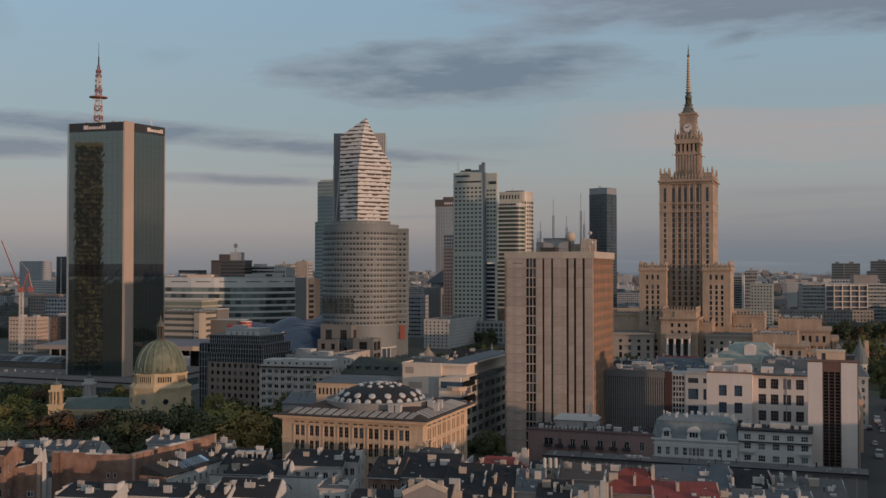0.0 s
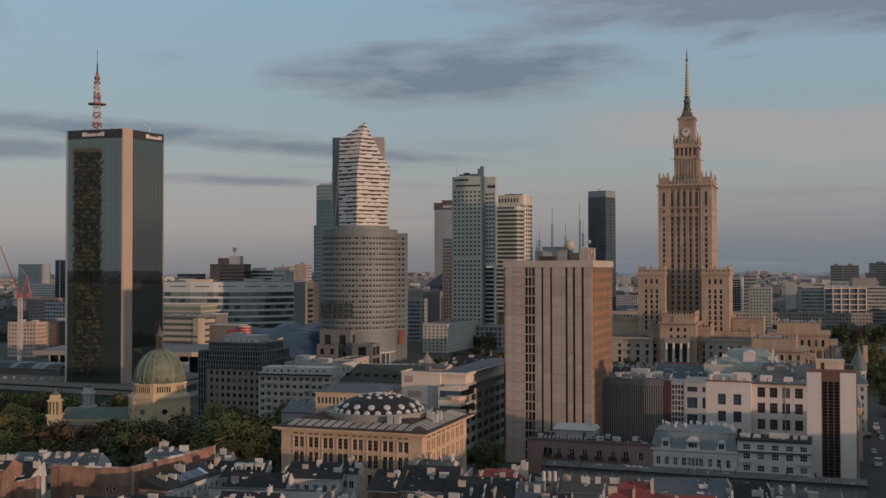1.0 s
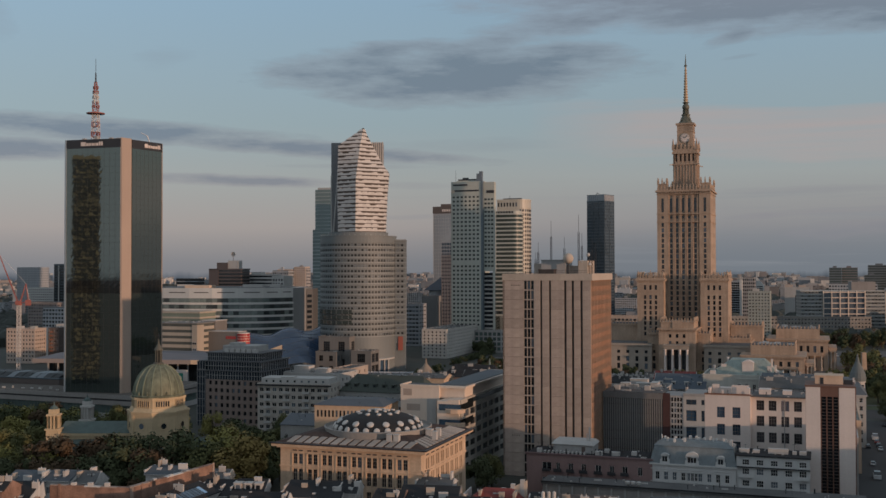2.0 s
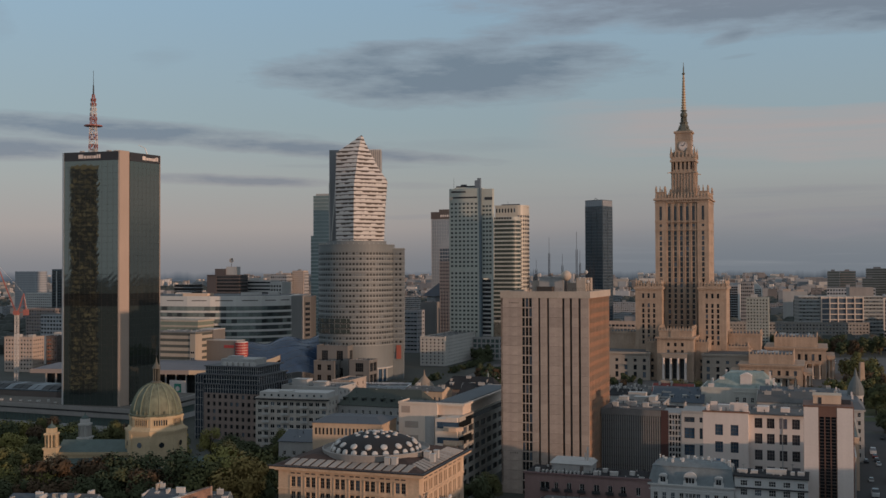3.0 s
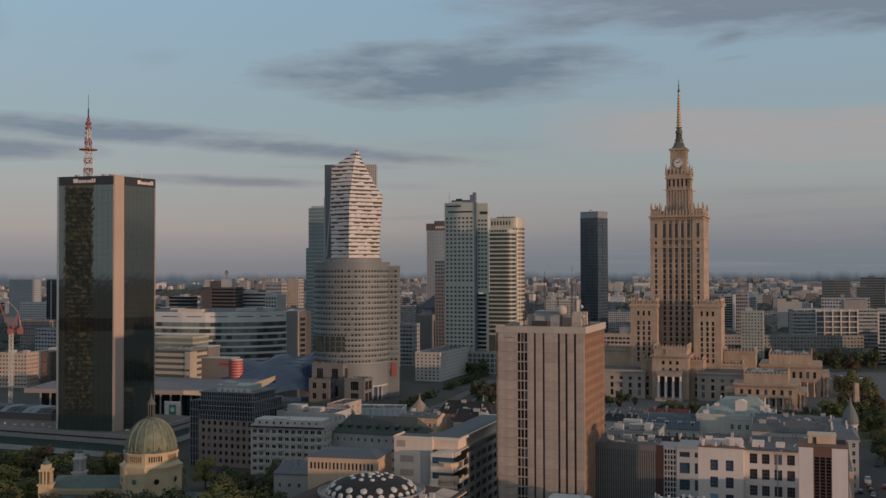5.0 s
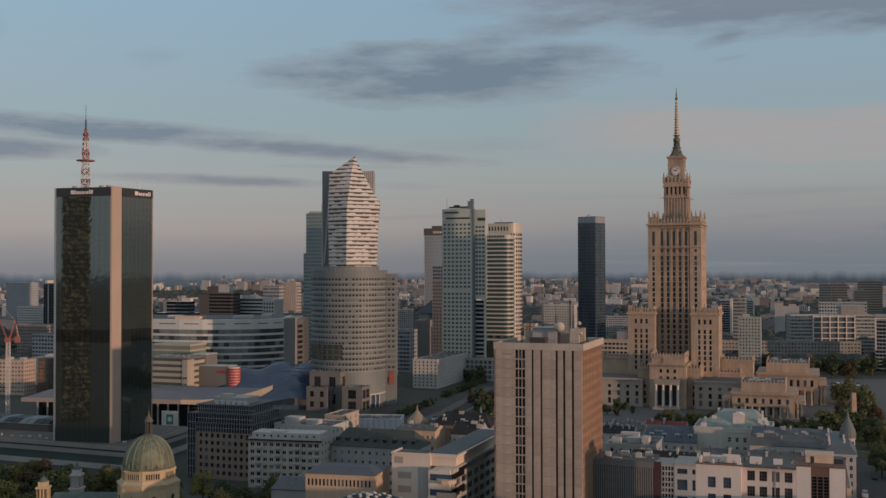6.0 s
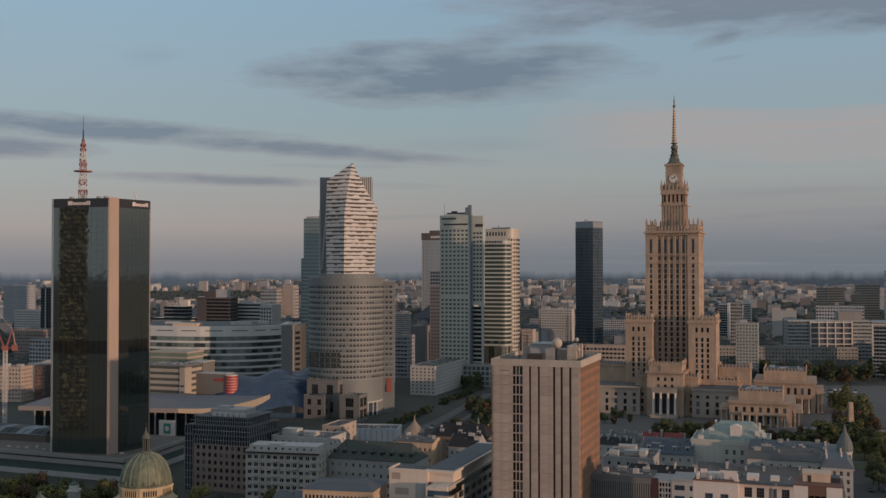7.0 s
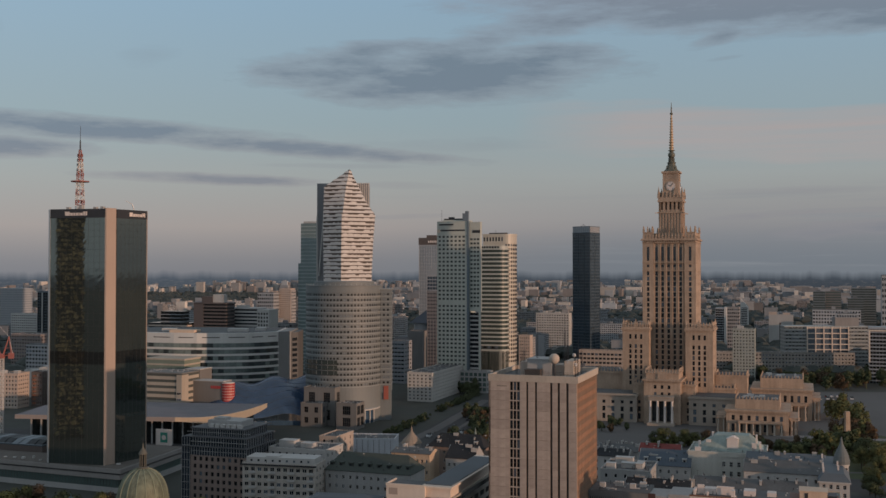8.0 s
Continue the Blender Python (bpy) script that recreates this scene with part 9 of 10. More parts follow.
def clump(g, out, c, s, n, leaf):
    """Leaf sprays over one lobe of a crown, shaded by the lobe."""
    for k in range(n):
        p = Vector((trnd.gauss(0, 1), trnd.gauss(0, 1), trnd.gauss(0, 0.85))).normalized()
        q = c + p * s * trnd.uniform(0.55, 1.08)
        u = p.cross(Vector((trnd.uniform(-1, 1), trnd.uniform(-1, 1), 1))).normalized() * leaf * trnd.uniform(0.7, 1.5)
        w = p.cross(u).normalized() * leaf * trnd.uniform(0.7, 1.5)
        g.add([tuple(q - u - w), tuple(q + u - w * 0.6), tuple(q + u * 0.8 + w), tuple(q - u + w * 0.7)], [(0, 1, 2, 3)])
        out += [(p + Vector((0, 0, 0.3))).normalized()] * 4


def hedge(p, q, width, height, kind):
    """A dense row of bushes and small trees between two points."""
    g, out = FAR_CROWNS.setdefault(kind, (Geo(), []))
    p, q = Vector((*p, 0)), Vector((*q, 0))
    side = (q - p).normalized().cross(Vector((0, 0, 1)))
    for i in range(int((q - p).length * width / 4.5)):
        c = p.lerp(q, trnd.random()) + side * width * trnd.uniform(-0.5, 0.5)
        r = trnd.uniform(0.8, 1.7)
        c.z = max(r * 0.6, height * trnd.uniform(0.25, 1.0) ** 1.5)
        clump(g, out, c, r, 44, 0.30)


def grove(x0, x1, y0, y1, n, kinds, size=1.0, keep=()):
    k = 0
    while k < n:
        x, y = trnd.uniform(x0, x1), trnd.uniform(y0, y1)
        k += 1
        if any(a < x < c and e < y < g for a, c, e, g in keep):
            continue
        (tree if y < 585 else far_tree)(x, y, trnd.choice(kinds), size)


grove(-192, -140, 345, 392, 26, ["yellow", "olive", "olive", "yellow"], 1.1)
grove(-222, -128, 402, 440, 26, ["olive", "green", "russet", "olive"], 1.08)
grove(-175, -126, 322, 345, 14, ["olive", "yellow", "olive"], 1.0)
grove(-140, -86, 326, 340, 20, ["green", "russet", "green", "green"], 1.0)
grove(-134, -88, 341, 350, 14, ["green", "green", "russet"], 1.15)
grove(-190, -70, 392, 470, 36, ["green", "olive", "yellow", "russet", "green"], 1.05, [(-125, -80, 440, 480)])
grove(-84, -56, 338, 372, 14, ["green", "olive", "green"], 1.05, [(-88, -75, 355, 375)])
grove(-80, -50, 385, 440, 12, ["green", "green", "olive"], 0.85, [(-64, -20, 378, 430)])
for x, y, k, s in ((-98, 337, "green", 1.3), (-91, 334, "green", 1.35), (-85, 338, "russet", 1.25), (-79, 335, "green", 1.3), (-73, 339, "green", 1.2), (-105, 335, "green", 1.2), (-147, 347, "yellow", 1.18), (-140, 344, "olive", 1.15), (-133, 348, "yellow", 1.0), (-152, 352, "olive", 1.2), (-66.5, 332, "amber", 1.35), (-60.5, 331, "amber", 1.4), (-63, 338, "yellow", 1.3), (-76, 331, "olive", 1.2), (-68, 343, "olive", 1.35), (-61, 349, "olive", 1.3), (-75, 350, "yellow", 1.25), (12, 352, "green", 0.8), (17, 356, "olive", 0.85), (15, 345, "green", 0.7),
                   (-58.5, 249, "yellow", 1.08), (-97, 445, "yellow", 1.0), (153, 646, "olive", 0.8), (147, 648, "olive", 0.75), (160, 648, "olive", 0.8), (166, 645, "olive", 0.7), (142, 652, "green", 0.65), (173, 648, "russet", 0.6)):
    tree(x, y, k, s)
# round the palace square
grove(188, 244, 606, 640, 34, ["olive", "russet", "russet", "green"], 0.62)
grove(234, 262, 566, 640, 24, ["olive", "olive", "green"], 0.95)
grove(262, 290, 640, 700, 9, ["olive", "olive", "russet"], 1.0)
for x, y, s in ((296, 716, 1.35), (303, 738, 1.3), (300, 758, 1.35), (309, 774, 1.2), (292, 700, 1.1), (307, 790, 1.0)):
    far_tree(x, y, "olive", s)
grove(330, 500, 940, 1060, 56, ["green", "green", "russet"], 1.15, [(370, 470, 1040, 1100)])
grove(300, 330, 1050, 1085, 8, ["green", "green", "russet"], 1.1)
grove(95, 140, 690, 760, 22, ["green", "russet", "green"], 0.45)
# along the avenue to the station
hedge((-26, 692), (2, 781), 6.5, 3.6, "green")
hedge((9, 806), (44, 913), 6.5, 4.2, "green")
hedge((140, 650), (172, 648), 16, 6.5, "olive")
hedge((176, 646), (196, 636), 8, 5.5, "russet")
hedge((40, 640), (66, 800), 5.0, 4.5, "green")
grove(14, 48, 622, 690, 34, ["green", "green", "green", "russet"], 0.62)
grove(26, 60, 690, 800, 34, ["green", "green", "russet"], 0.6)
grove(14, 48, 905, 1000, 22, ["green"], 0.85)
grove(-44, -28, 812, 850, 8, ["green", "russet"], 0.5)
grove(-10, 12, 575, 612, 8, ["green"], 0.5)
grove(205, 330, 480, 570, 14, ["green", "olive"], 0.8)

for kind, (g, out) in FAR_CROWNS.items():
    ob = new("park_trees", leafy("park_trees", g, LEAF[kind], out))
    tagged(ob, "dense far clumps of city park trees", "woods", kind="stuff")

# ---- parked cars and buses ----
def car_proto(name, label, col, ln, hgt):
    b = thing(name, label, "car", 0, -300, 0)
    paint = surface(name + "_paint", col, 0.3, var=0.05, streak=0)
    g = Geo()
    w = 0.9 if hgt < 2 else 1.25
    g.prism([(-w, -ln / 2), (w, -ln / 2), (w, ln / 2), (-w, ln / 2)], 0.35, hgt * 0.6)
    part("body", g, paint, b)
    part("cabin", Geo().prism([(-w + 0.05, -ln * 0.28), (w - 0.05, -ln * 0.28), (w - 0.05, ln * 0.36), (-w + 0.05, ln * 0.36)], hgt * 0.6, hgt, top=[(-w + 0.2, -ln * 0.16), (w - 0.2, -ln * 0.16), (w - 0.2, ln * 0.26), (-w + 0.2, ln * 0.26)]), GLASS, b)
    for x in (-w + 0.1, w - 0.1):
        for y in (-ln * 0.3, ln * 0.3):
            part("wheel", Geo().turn(0, 0, [(0.33, -0.12), (0.33, 0.12)], 12), DARK_METAL, b, at=pose(x, y, 0.33, 0, 90))
    return b


CARS = [car_proto("car", "white parked passenger car", (0.6, 0.6, 0.6), 4.3, 1.5), car_proto("car", "dark grey parked passenger car", (0.04, 0.04, 0.045), 4.4, 1.5), car_proto("car", "red parked passenger car", (0.35, 0.05, 0.04), 4.2, 1.5), car_proto("van", "white parked delivery van", (0.55, 0.55, 0.55), 6.0, 2.6)]
for i, c in enumerate(CARS):
    c.matrix_basis = pose(178 + i * 3, 425 + i * 9, 0.03, 0, 0, GRID)
crnd = random.Random(5)
for i in range(20):
    s = crnd.uniform(0, 1)
    lane = crnd.choice((-13, -12.6, 12.6, 13, -5, 5))
    x, y = 150 + 0.336 * (s * 165) + 0.942 * lane, 345 + 0.942 * (s * 165) - 0.336 * lane
    copy_thing(crnd.choice(CARS), pose(x, y, 0.03, 0, 0, GRID + crnd.choice((0, 180))))
for lane in (-14.5, 14.5):
    for i in range(19):
        if crnd.random() < 0.5:
            s = -10 + i * 8.5 + crnd.uniform(-1, 1)
            copy_thing(crnd.choice(CARS), pose(150 + 0.336 * s + 0.942 * lane, 345 + 0.942 * s - 0.336 * lane, 0.03, 0, 0, GRID + crnd.choice((0, 180))))
bus = car_proto("bus", "red and white city bus in the street", (0.40, 0.06, 0.05), 12.0, 3.1)
bus.matrix_basis = pose(170, 393, 0.03, 0, 0, GRID)
tagged(bus, "red and white city bus in the street", "bus")
for i in range(16):
    s, lane = crnd.uniform(0, 1), crnd.choice((-12, -4, 5, 12))
    copy_thing(crnd.choice(CARS), pose(2 + s * 60 + lane, 640 + s * 230 - lane * 0.25, 0.03, 0, 0, -15))

for i in range(16):
    copy_thing(crnd.choice(CARS), pose(322 + (i % 8) * 5.2 + crnd.uniform(-0.5, 0.5), 878 + (i // 8) * 17, 0.04, 0, 0, GRID + crnd.choice((0, 180))))


# ---- tower crane ----
def crane():
    b = thing("tower_crane", "red and white luffing tower crane", "crane", -282.7, 702)
    red, wht = bpy.data.materials["mast_red"], bpy.data.materials["mast_white"]
    for k in range(17):
        z = k * 3.0
        sec = part("mast_section", Geo().box(-1.15, -1.15, z - 0.1, 1.15, 1.15, z + 0.1), wht, b)
        for x, y in ((-1, -1), (1, -1), (1, 1), (-1, 1)):
            part("leg", Geo().beam((x, y, z), (x, y, z + 3), 0.3), wht, sec)
        for p, q in (((-1, -1, z), (1, -1, z + 3)), ((1, -1, z), (1, 1, z + 3)), ((-1, 1, z), (-1, -1, z + 3))):
            part("brace", Geo().beam(p, q, 0.2), wht, sec)
    part("cab", Geo().box(-1.6, -2.4, 51, 1.4, 0.6, 53.6), red, b)
    part("turntable", Geo().turn(0, 0, [(1.9, 50.6), (1.9, 51.6)], 14), red, b)
    part("counter_jib", Geo().beam((-0.5, -0.9, 52), (7.5, -0.9, 53), 0.5).beam((-0.5, 0.9, 52), (7.5, 0.9, 53), 0.5).box(4.6, -1.3, 50.4, 7.6, 1.3, 54.2), red, b)
    jib = Geo()
    tip = Vector((-13.6, 0, 85))
    foot = Vector((-0.8, 0, 52.4))
    for dy, dz in ((-0.7, 0), (0.7, 0), (0, 1.3)):
        jib.beam(tuple(foot + Vector((0, dy, dz))), tuple(tip + Vector((0, dy * 0.3, dz * 0.3))), 0.28)
    for i in range(14):
        p, q = foot.lerp(tip, i / 14), foot.lerp(tip, (i + 1) / 14)
        jib.beam((p.x, -0.7, p.z), (q.x, 0.7, q.z), 0.14).beam((p.x, 0.6, p.z), (q.x, 0, q.z + 1.0), 0.14)
    part("jib", jib, red, b)
    part("a_frame", Geo().beam((0.6, -1, 52), (4.6, 0, 65), 0.4).beam((0.6, 1, 52), (4.6, 0, 65), 0.4).beam((6.4, -1, 53), (4.6, 0, 65), 0.4).beam((6.4, 1, 53), (4.6, 0, 65), 0.4).beam((2.2, 0, 57), (5.8, 0, 58), 0.25), red, b)
    part("tie", Geo().beam((4.6, 0, 65), tuple(tip), 0.12).beam((4.6, 0, 65), (7, 0, 54), 0.2), wht, b)


crane()


# ---- distant city ----
def slab_proto(name, label, w, d, h, floors, bays, wall):
    g = Geo().box(0, 0, 0, w, d, h)
    g.box(0.3, 0.3, h, w - 0.3, d - 0.3, h + 0.4, 1).box(w * 0.4, d * 0.3, h + 0.4, w * 0.4 + 4, d * 0.3 + 3, h + 3)
    b = new(name, g.mesh(name, [wall, ROOF_GREY]))
    b.matrix_basis = pose(0, 1000, 0, 0, 0, GRID)
    tagged(b, label, "apartment block", "distant city blocks")
    g = Geo()
    st = (h - 1.5) / floors
    for k in range(floors):
        z = 1 + k * st + st * 0.25
        for i in range(bays):
            u = w * (i + 0.5) / bays
            g.box(u - w / bays * 0.3, -0.08, z, u + w / bays * 0.3, 0.05, z + st * 0.5)
        for i in range(max(1, int(d / 4))):
            u = d * (i + 0.5) / max(1, int(d / 4))
            g.box(w - 0.05, u - 1, z, w + 0.08, u + 1, z + st * 0.5)
    part("glazing", g, GLASS, b, kind="stuff")
    return b


FAR_A = surface("far_pale_panel", (0.34, 0.345, 0.355), 0.8, var=0.2, vary=0.5)
FAR_B = surface("far_warm_panel", (0.30, 0.28, 0.27), 0.8, var=0.2, vary=0.5)
FAR_C = surface("far_grey_panel", (0.25, 0.25, 0.26), 0.8, var=0.2, vary=0.5)
FAR_D = surface("far_brown_panel", (0.22, 0.195, 0.185), 0.8, var=0.2, vary=0.5)
PROTO = []
for i, (w, d, h, fl, bays, m, lab) in enumerate((
        (40, 13, 24, 8, 14, FAR_A, "pale slab apartment block far off"), (24, 20, 36, 12, 8, FAR_A, "pale apartment tower block far off"), (60, 12, 17, 5, 20, FAR_C, "long low grey block far off"),
        (18, 16, 42, 14, 6, FAR_B, "warm-toned apartment tower block far off"), (34, 14, 22, 7, 11, FAR_B, "warm-toned apartment block far off"), (28, 22, 19, 6, 9, FAR_C, "grey office block far off"),
        (50, 12, 32, 10, 17, FAR_A, "pale ten-storey slab block far off"), (26, 24, 27, 8, 8, FAR_D, "brown office block far off"))):
    PROTO.append(slab_proto("apartment_block", lab, w, d, h, fl, bays, m))
NAMED = [(372, 1290, 3, (0.8, 1, 1.5)), (-272, 1690, 1, (1.2, 1, 2.0)), (-240, 1700, 3, (1.3, 1, 1.8)), (98, 1105, 3, (0.75, 1, 0.9)),
         (-380, 1000, 6, (1.2, 1, 1.2)), (440, 1180, 7, (1.6, 1, 1.5)), (520, 1350, 5, (1.6, 1, 2.0)), (300, 1300, 4, (1.2, 1, 1.3)), (330, 1380, 1, (1.1, 1, 1.1)), (120, 980, 2, (1.0, 1, 1.1)),
         (-330, 1050, 3, (1.2, 1, 0.9)), (505, 1010, 4, (1.3, 1, 1.4)), (-185, 1130, 6, (0.7, 1, 1.6)), (-168, 1150, 3, (1.3, 1, 1.2)), (-262, 1240, 4, (1.1, 1, 1.7)),
         (657, 1500, 1, (1.0, 1, 2.8)), (560, 1510, 6, (1.3, 1, 1.6)), (516, 1310, 1, (1.0, 1, 1.5))]
for x, y, k, s in NAMED:
    b = copy_thing(PROTO[k], pose(x, y, 0, 0, 0, GRID))
    b.scale = s
FAR_SLAB = surface("far_slab_panel", (0.345, 0.355, 0.345), 0.75, var=0.2)
# both panel tones are lightened to imitate haze over these far offices
DUSK_PANEL = surface("dark_office_panel", (0.130, 0.142, 0.152), 0.5, var=0.2)
BROWN_PANEL = surface("dark_brown_office_panel", (0.165, 0.150, 0.145), 0.6, var=0.2)
for x, y, w, n, m, label in ((695, 1700, 37, 19, DUSK_PANEL, "dark teal glass office block on the skyline"), (684, 1688, 24, 15, DUSK_PANEL, "lower dark glass office block beside another"),
                             (613, 1650, 18, 18, DUSK_PANEL, "dark grey office tower on the skyline"), (635, 1655, 23, 18, BROWN_PANEL, "brown office tower with dark windows"), (767, 1750, 30, 24, DUSK_PANEL, "tall dark office tower on the skyline")):
    b = thing("dark_office", label, "office building", x, y, GRID)
    banded(b, [(0, 0), (w, 0), (w, 24), (0, 24)], 2, n, 4.0, 1.6, SLAB_PANE, m, 0.2)
    part("roof", Geo().box(-0.2, -0.2, 2 + n * 4.0, w + 0.2, 24.2, 3 + n * 4.0).box(w * 0.3, 6, 3 + n * 4.0, w * 0.6, 14, 5.5 + n * 4.0), m, b)
# glass slab with a copper-framed gallery, over a long low block
b = thing("gallery_office", "grey-blue glass office slab with copper-framed central gallery", "office building", 372, 1082, -6)
banded(b, [(0, 0), (84, 0), (84, 20), (0, 20)], 2, 13, 3.7, 1.5, surface("slab_glass", (0.13, 0.14, 0.14), 0.35, streak=0), FAR_SLAB, 0.2)
for k in range(13):
    for i in range(24):
        if not 5 < i < 18:
            put_window(b, (0, -0.3), (1, 0), 0.6 + i * 3.5, 3.9 + k * 3.7, 2.4, 1.4, 0.0, GLASS, FRAME_W)
finish_windows(b)
part("roof", Geo().box(-0.3, -0.3, 50, 84.3, 20.3, 51), FAR_SLAB, b)
part("penthouse", Geo().box(52, 4, 51, 76, 16, 60), FAR_B, b)
part("gallery_glass", Geo().box(22, -0.6, 14, 64.4, -0.3, 50), GLASS, b)
for i in range(6):
    part("gallery_post", Geo().box(22 + i * 8.3, -2.2, 14, 22.9 + i * 8.3, 0, 50.5), PINKISH, b)
for k in range(7):
    part("gallery_beam", Geo().box(22, -2.0, 15.2 + k * 5.6, 64.4, -0.2, 16.1 + k * 5.6), PINKISH, b)
b = house("long_block", "long low grey-brown block with rows of windows", "apartment block", 292, 1078, -6, 146, 14, 24, surface("dun_panel", (0.27, 0.25, 0.23), 0.85, var=0.35), ROOF_GREY, 44, 3, 6, GLASS, FRAME_W, ww=1.8, wh=1.7)
# single far buildings that stand out from the rest
DUSK_BROWN = surface("dusk_brown_panel", (0.105, 0.085, 0.082), 0.7, var=0.2)
APT_PINK = surface("pinkish_apartment_panel", (0.47, 0.375, 0.315), 0.85, var=0.2)
APT_WHITE = surface("white_apartment_panel", (0.50, 0.485, 0.465), 0.85, var=0.2)
b = thing("brown_office", "dark brown slab office with ringed emblem on its roof", "office building", -242.5, 1097, GRID)
banded(b, [(0, 0), (37.5, 0), (37.5, 18), (0, 18)], 2, 20, 3.6, 1.7, GLASS_BLACK, DUSK_BROWN, 0.15)
part("end_wall", Geo().box(-0.4, -0.5, 0, 11, 18, 74.6), DUSK_BROWN, b)
part("parapet", Geo().box(-0.5, -0.5, 73.6, 38, 18.5, 75.2), DUSK_BROWN, b)
part("roof_block", Geo().box(7, 3, 75.2, 20, 14, 81.5), DUSK_BROWN, b)
part("roof_block", Geo().box(20, 4, 75.2, 31.5, 13, 83.6), LIGHT_GREY, b)
part("emblem_pole", Geo().turn(25, 6, [(0.3, 83.6), (0.25, 87.5)], 6), DARK_METAL, b)
part("emblem_ring", Geo().turn(0, 0, [(2.6, -0.2), (2.6, 0.2), (2.1, 0.2), (2.1, -0.2)], 24), LIGHT_GREY, b, at=pose(25, 6, 90.2, 90))
b = thing("white_band_office", "white office slab with dark window bands and gridded end", "office building", -209, 1114, GRID)
banded(b, [(0, 0), (33, 0), (33, 20), (0, 20)], 2, 18, 3.65, 1.9, GLASS, APT_WHITE, 0.2)
part("grid_end", Geo().box(33.3, -0.4, 0, 47, 20, 67.5), APT_WHITE, b)
for k in range(14):
    for i in range(4):
        put_window(b, (33.3, -0.42), (1, 0), 1.2 + i * 3.2, 10 + k * 4.0, 1.8, 2.2, 0.0, GLASS, FRAME_D)
part("roof", Geo().box(-0.3, -0.3, 67.7, 33.4, 20.3, 69.0).box(6, 4, 69, 18, 12, 71.5), LIGHT_GREY, b)
finish_windows(b)
b = thing("dark_band_office", "low dark glass office with pink lit balcony bands", "office building", -292, 1105, GRID)
banded(b, [(0, 0), (46, 0), (46, 20), (0, 20)], 2, 14, 3.7, 1.7, GLASS_BLACK, APT_PINK, 0.5)
banded(b, [(0, 22), (26, 22), (26, 36), (0, 36)], 2, 17, 3.7, 0.7, GLASS_BLACK, GREYB, 0.2)
house("lit_apartments", "cluster of pink-lit apartment towers", "apartment block", -266, 1706, GRID, 26, 16, 74, APT_PINK, ROOF_GREY, 7, 4, 22, GLASS, FRAME_W, ww=1.8, wh=1.6)
house("lit_apartments", "pink-lit apartment tower beside others", "apartment block", -238, 1698, GRID, 20, 16, 78, APT_PINK, ROOF_GREY, 5, 4, 23, GLASS, FRAME_W, ww=1.8, wh=1.6)
house("tan_apartments", "tan apartment block with even rows of windows", "apartment block", -346.5, 836, -12, 25, 16, 27, APT_PINK, ROOF_GREY, 9, 5, 8, GLASS, FRAME_W, ww=1.5, wh=1.5, clutter=((6, 4, 5, 4, 2.2), (18, 5, 4, 4, 2)), clutter_mat=LIGHT_GREY)
b = house("striped_apartments", "grey and dark red striped apartment block", "apartment block", -317, 846, -12, 9.5, 16, 27, BROWN, ROOF_GREY, 4, 3, 9, GLASS, FRAME_W, ww=1.4, wh=1.6)
for k in range(8):
    part("red_panel", Geo().box(1.2, -0.25, 2.0 + k * 3.1, 4.2, -0.02, 3.2 + k * 3.1), BRICK, b)
house("white_apartments", "white apartment block with dark square windows", "apartment block", -314.5, 856, -12, 26, 16, 29, APT_WHITE, ROOF_GREY, 9, 4, 9, GLASS, FRAME_D, ww=1.5, wh=1.7)
house("white_hall", "low white hall with a flat pale roof", "hall", -345, 905, -12, 70, 30, 23, APT_WHITE, LIGHT_GREY, 16, 4, 4, GLASS, FRAME_D, clutter=((12, 8, 10, 8, 3), (40, 9, 14, 9, 2.5)), clutter_mat=LIGHT_GREY)
house("brown_block", "brown-grey blocky office building", "office building", -462, 1172, GRID, 40, 24, 37.5, surface("brown_grey_panel", (0.245, 0.205, 0.19), 0.8), ROOF_GREY, 11, 5, 10, GLASS, FRAME_D, ww=1.9, wh=1.5)
house("white_row", "long white apartment row", "apartment block", -556, 1410, GRID, 62, 14, 50, APT_WHITE, ROOF_GREY, 18, 4, 15, GLASS, FRAME_D, ww=1.9, wh=1.5)
b = plain_tower("grey_tower", "grey office tower with slim window bands", -691, 1708, 42, 26, 79, PALE_MIRROR, GREYB, 20, 1.9)
b = plain_tower("dark_tower", "slim dark tower with pale vertical strip", -494, 1338, 15, 14, 82, GLASS_BLACK, BLK, 22, 0.8)
part("pale_strip", Geo().box(6.6, -0.5, 2, 8.0, -0.25, 80), LIGHT_GREY, b)
house("green_grey_apartments", "grey-green apartment tower with small windows", "apartment block", 300.5, 1024, GRID, 21, 18, 51, surface("grey_green_panel", (0.33, 0.345, 0.315), 0.85), ROOF_GREY, 7, 5, 16, GLASS, FRAME_W, ww=1.5, wh=1.5, clutter=((4, 5, 6, 6, 3),), clutter_mat=LIGHT_GREY)
b = plain_tower("edge_tower", "slim dark tower with white lit edge", 397.5, 1434, 14, 15, 57, GLASS_BLACK, GREYB, 16, 0.9)
part("white_edge", Geo().box(11.4, -0.6, 0, 14.6, 15, 58), APT_WHITE, b)
b = house("slit_block", "pale blank block with dark vertical slit", "office building", 462, 1406, GRID, 31, 20, 48, surface("pale_grey_panel", (0.40, 0.385, 0.37), 0.8), ROOF_GREY, 0, 4, 12, GLASS, FRAME_D, clutter=((0, 3, 10, 8, 4), (18, 5, 9, 8, 3)), clutter_mat=APT_PINK)
part("slit", Geo().box(13.5, -0.1, 4, 15.6, 0.05, 38), CONCRETE_DARK, b)
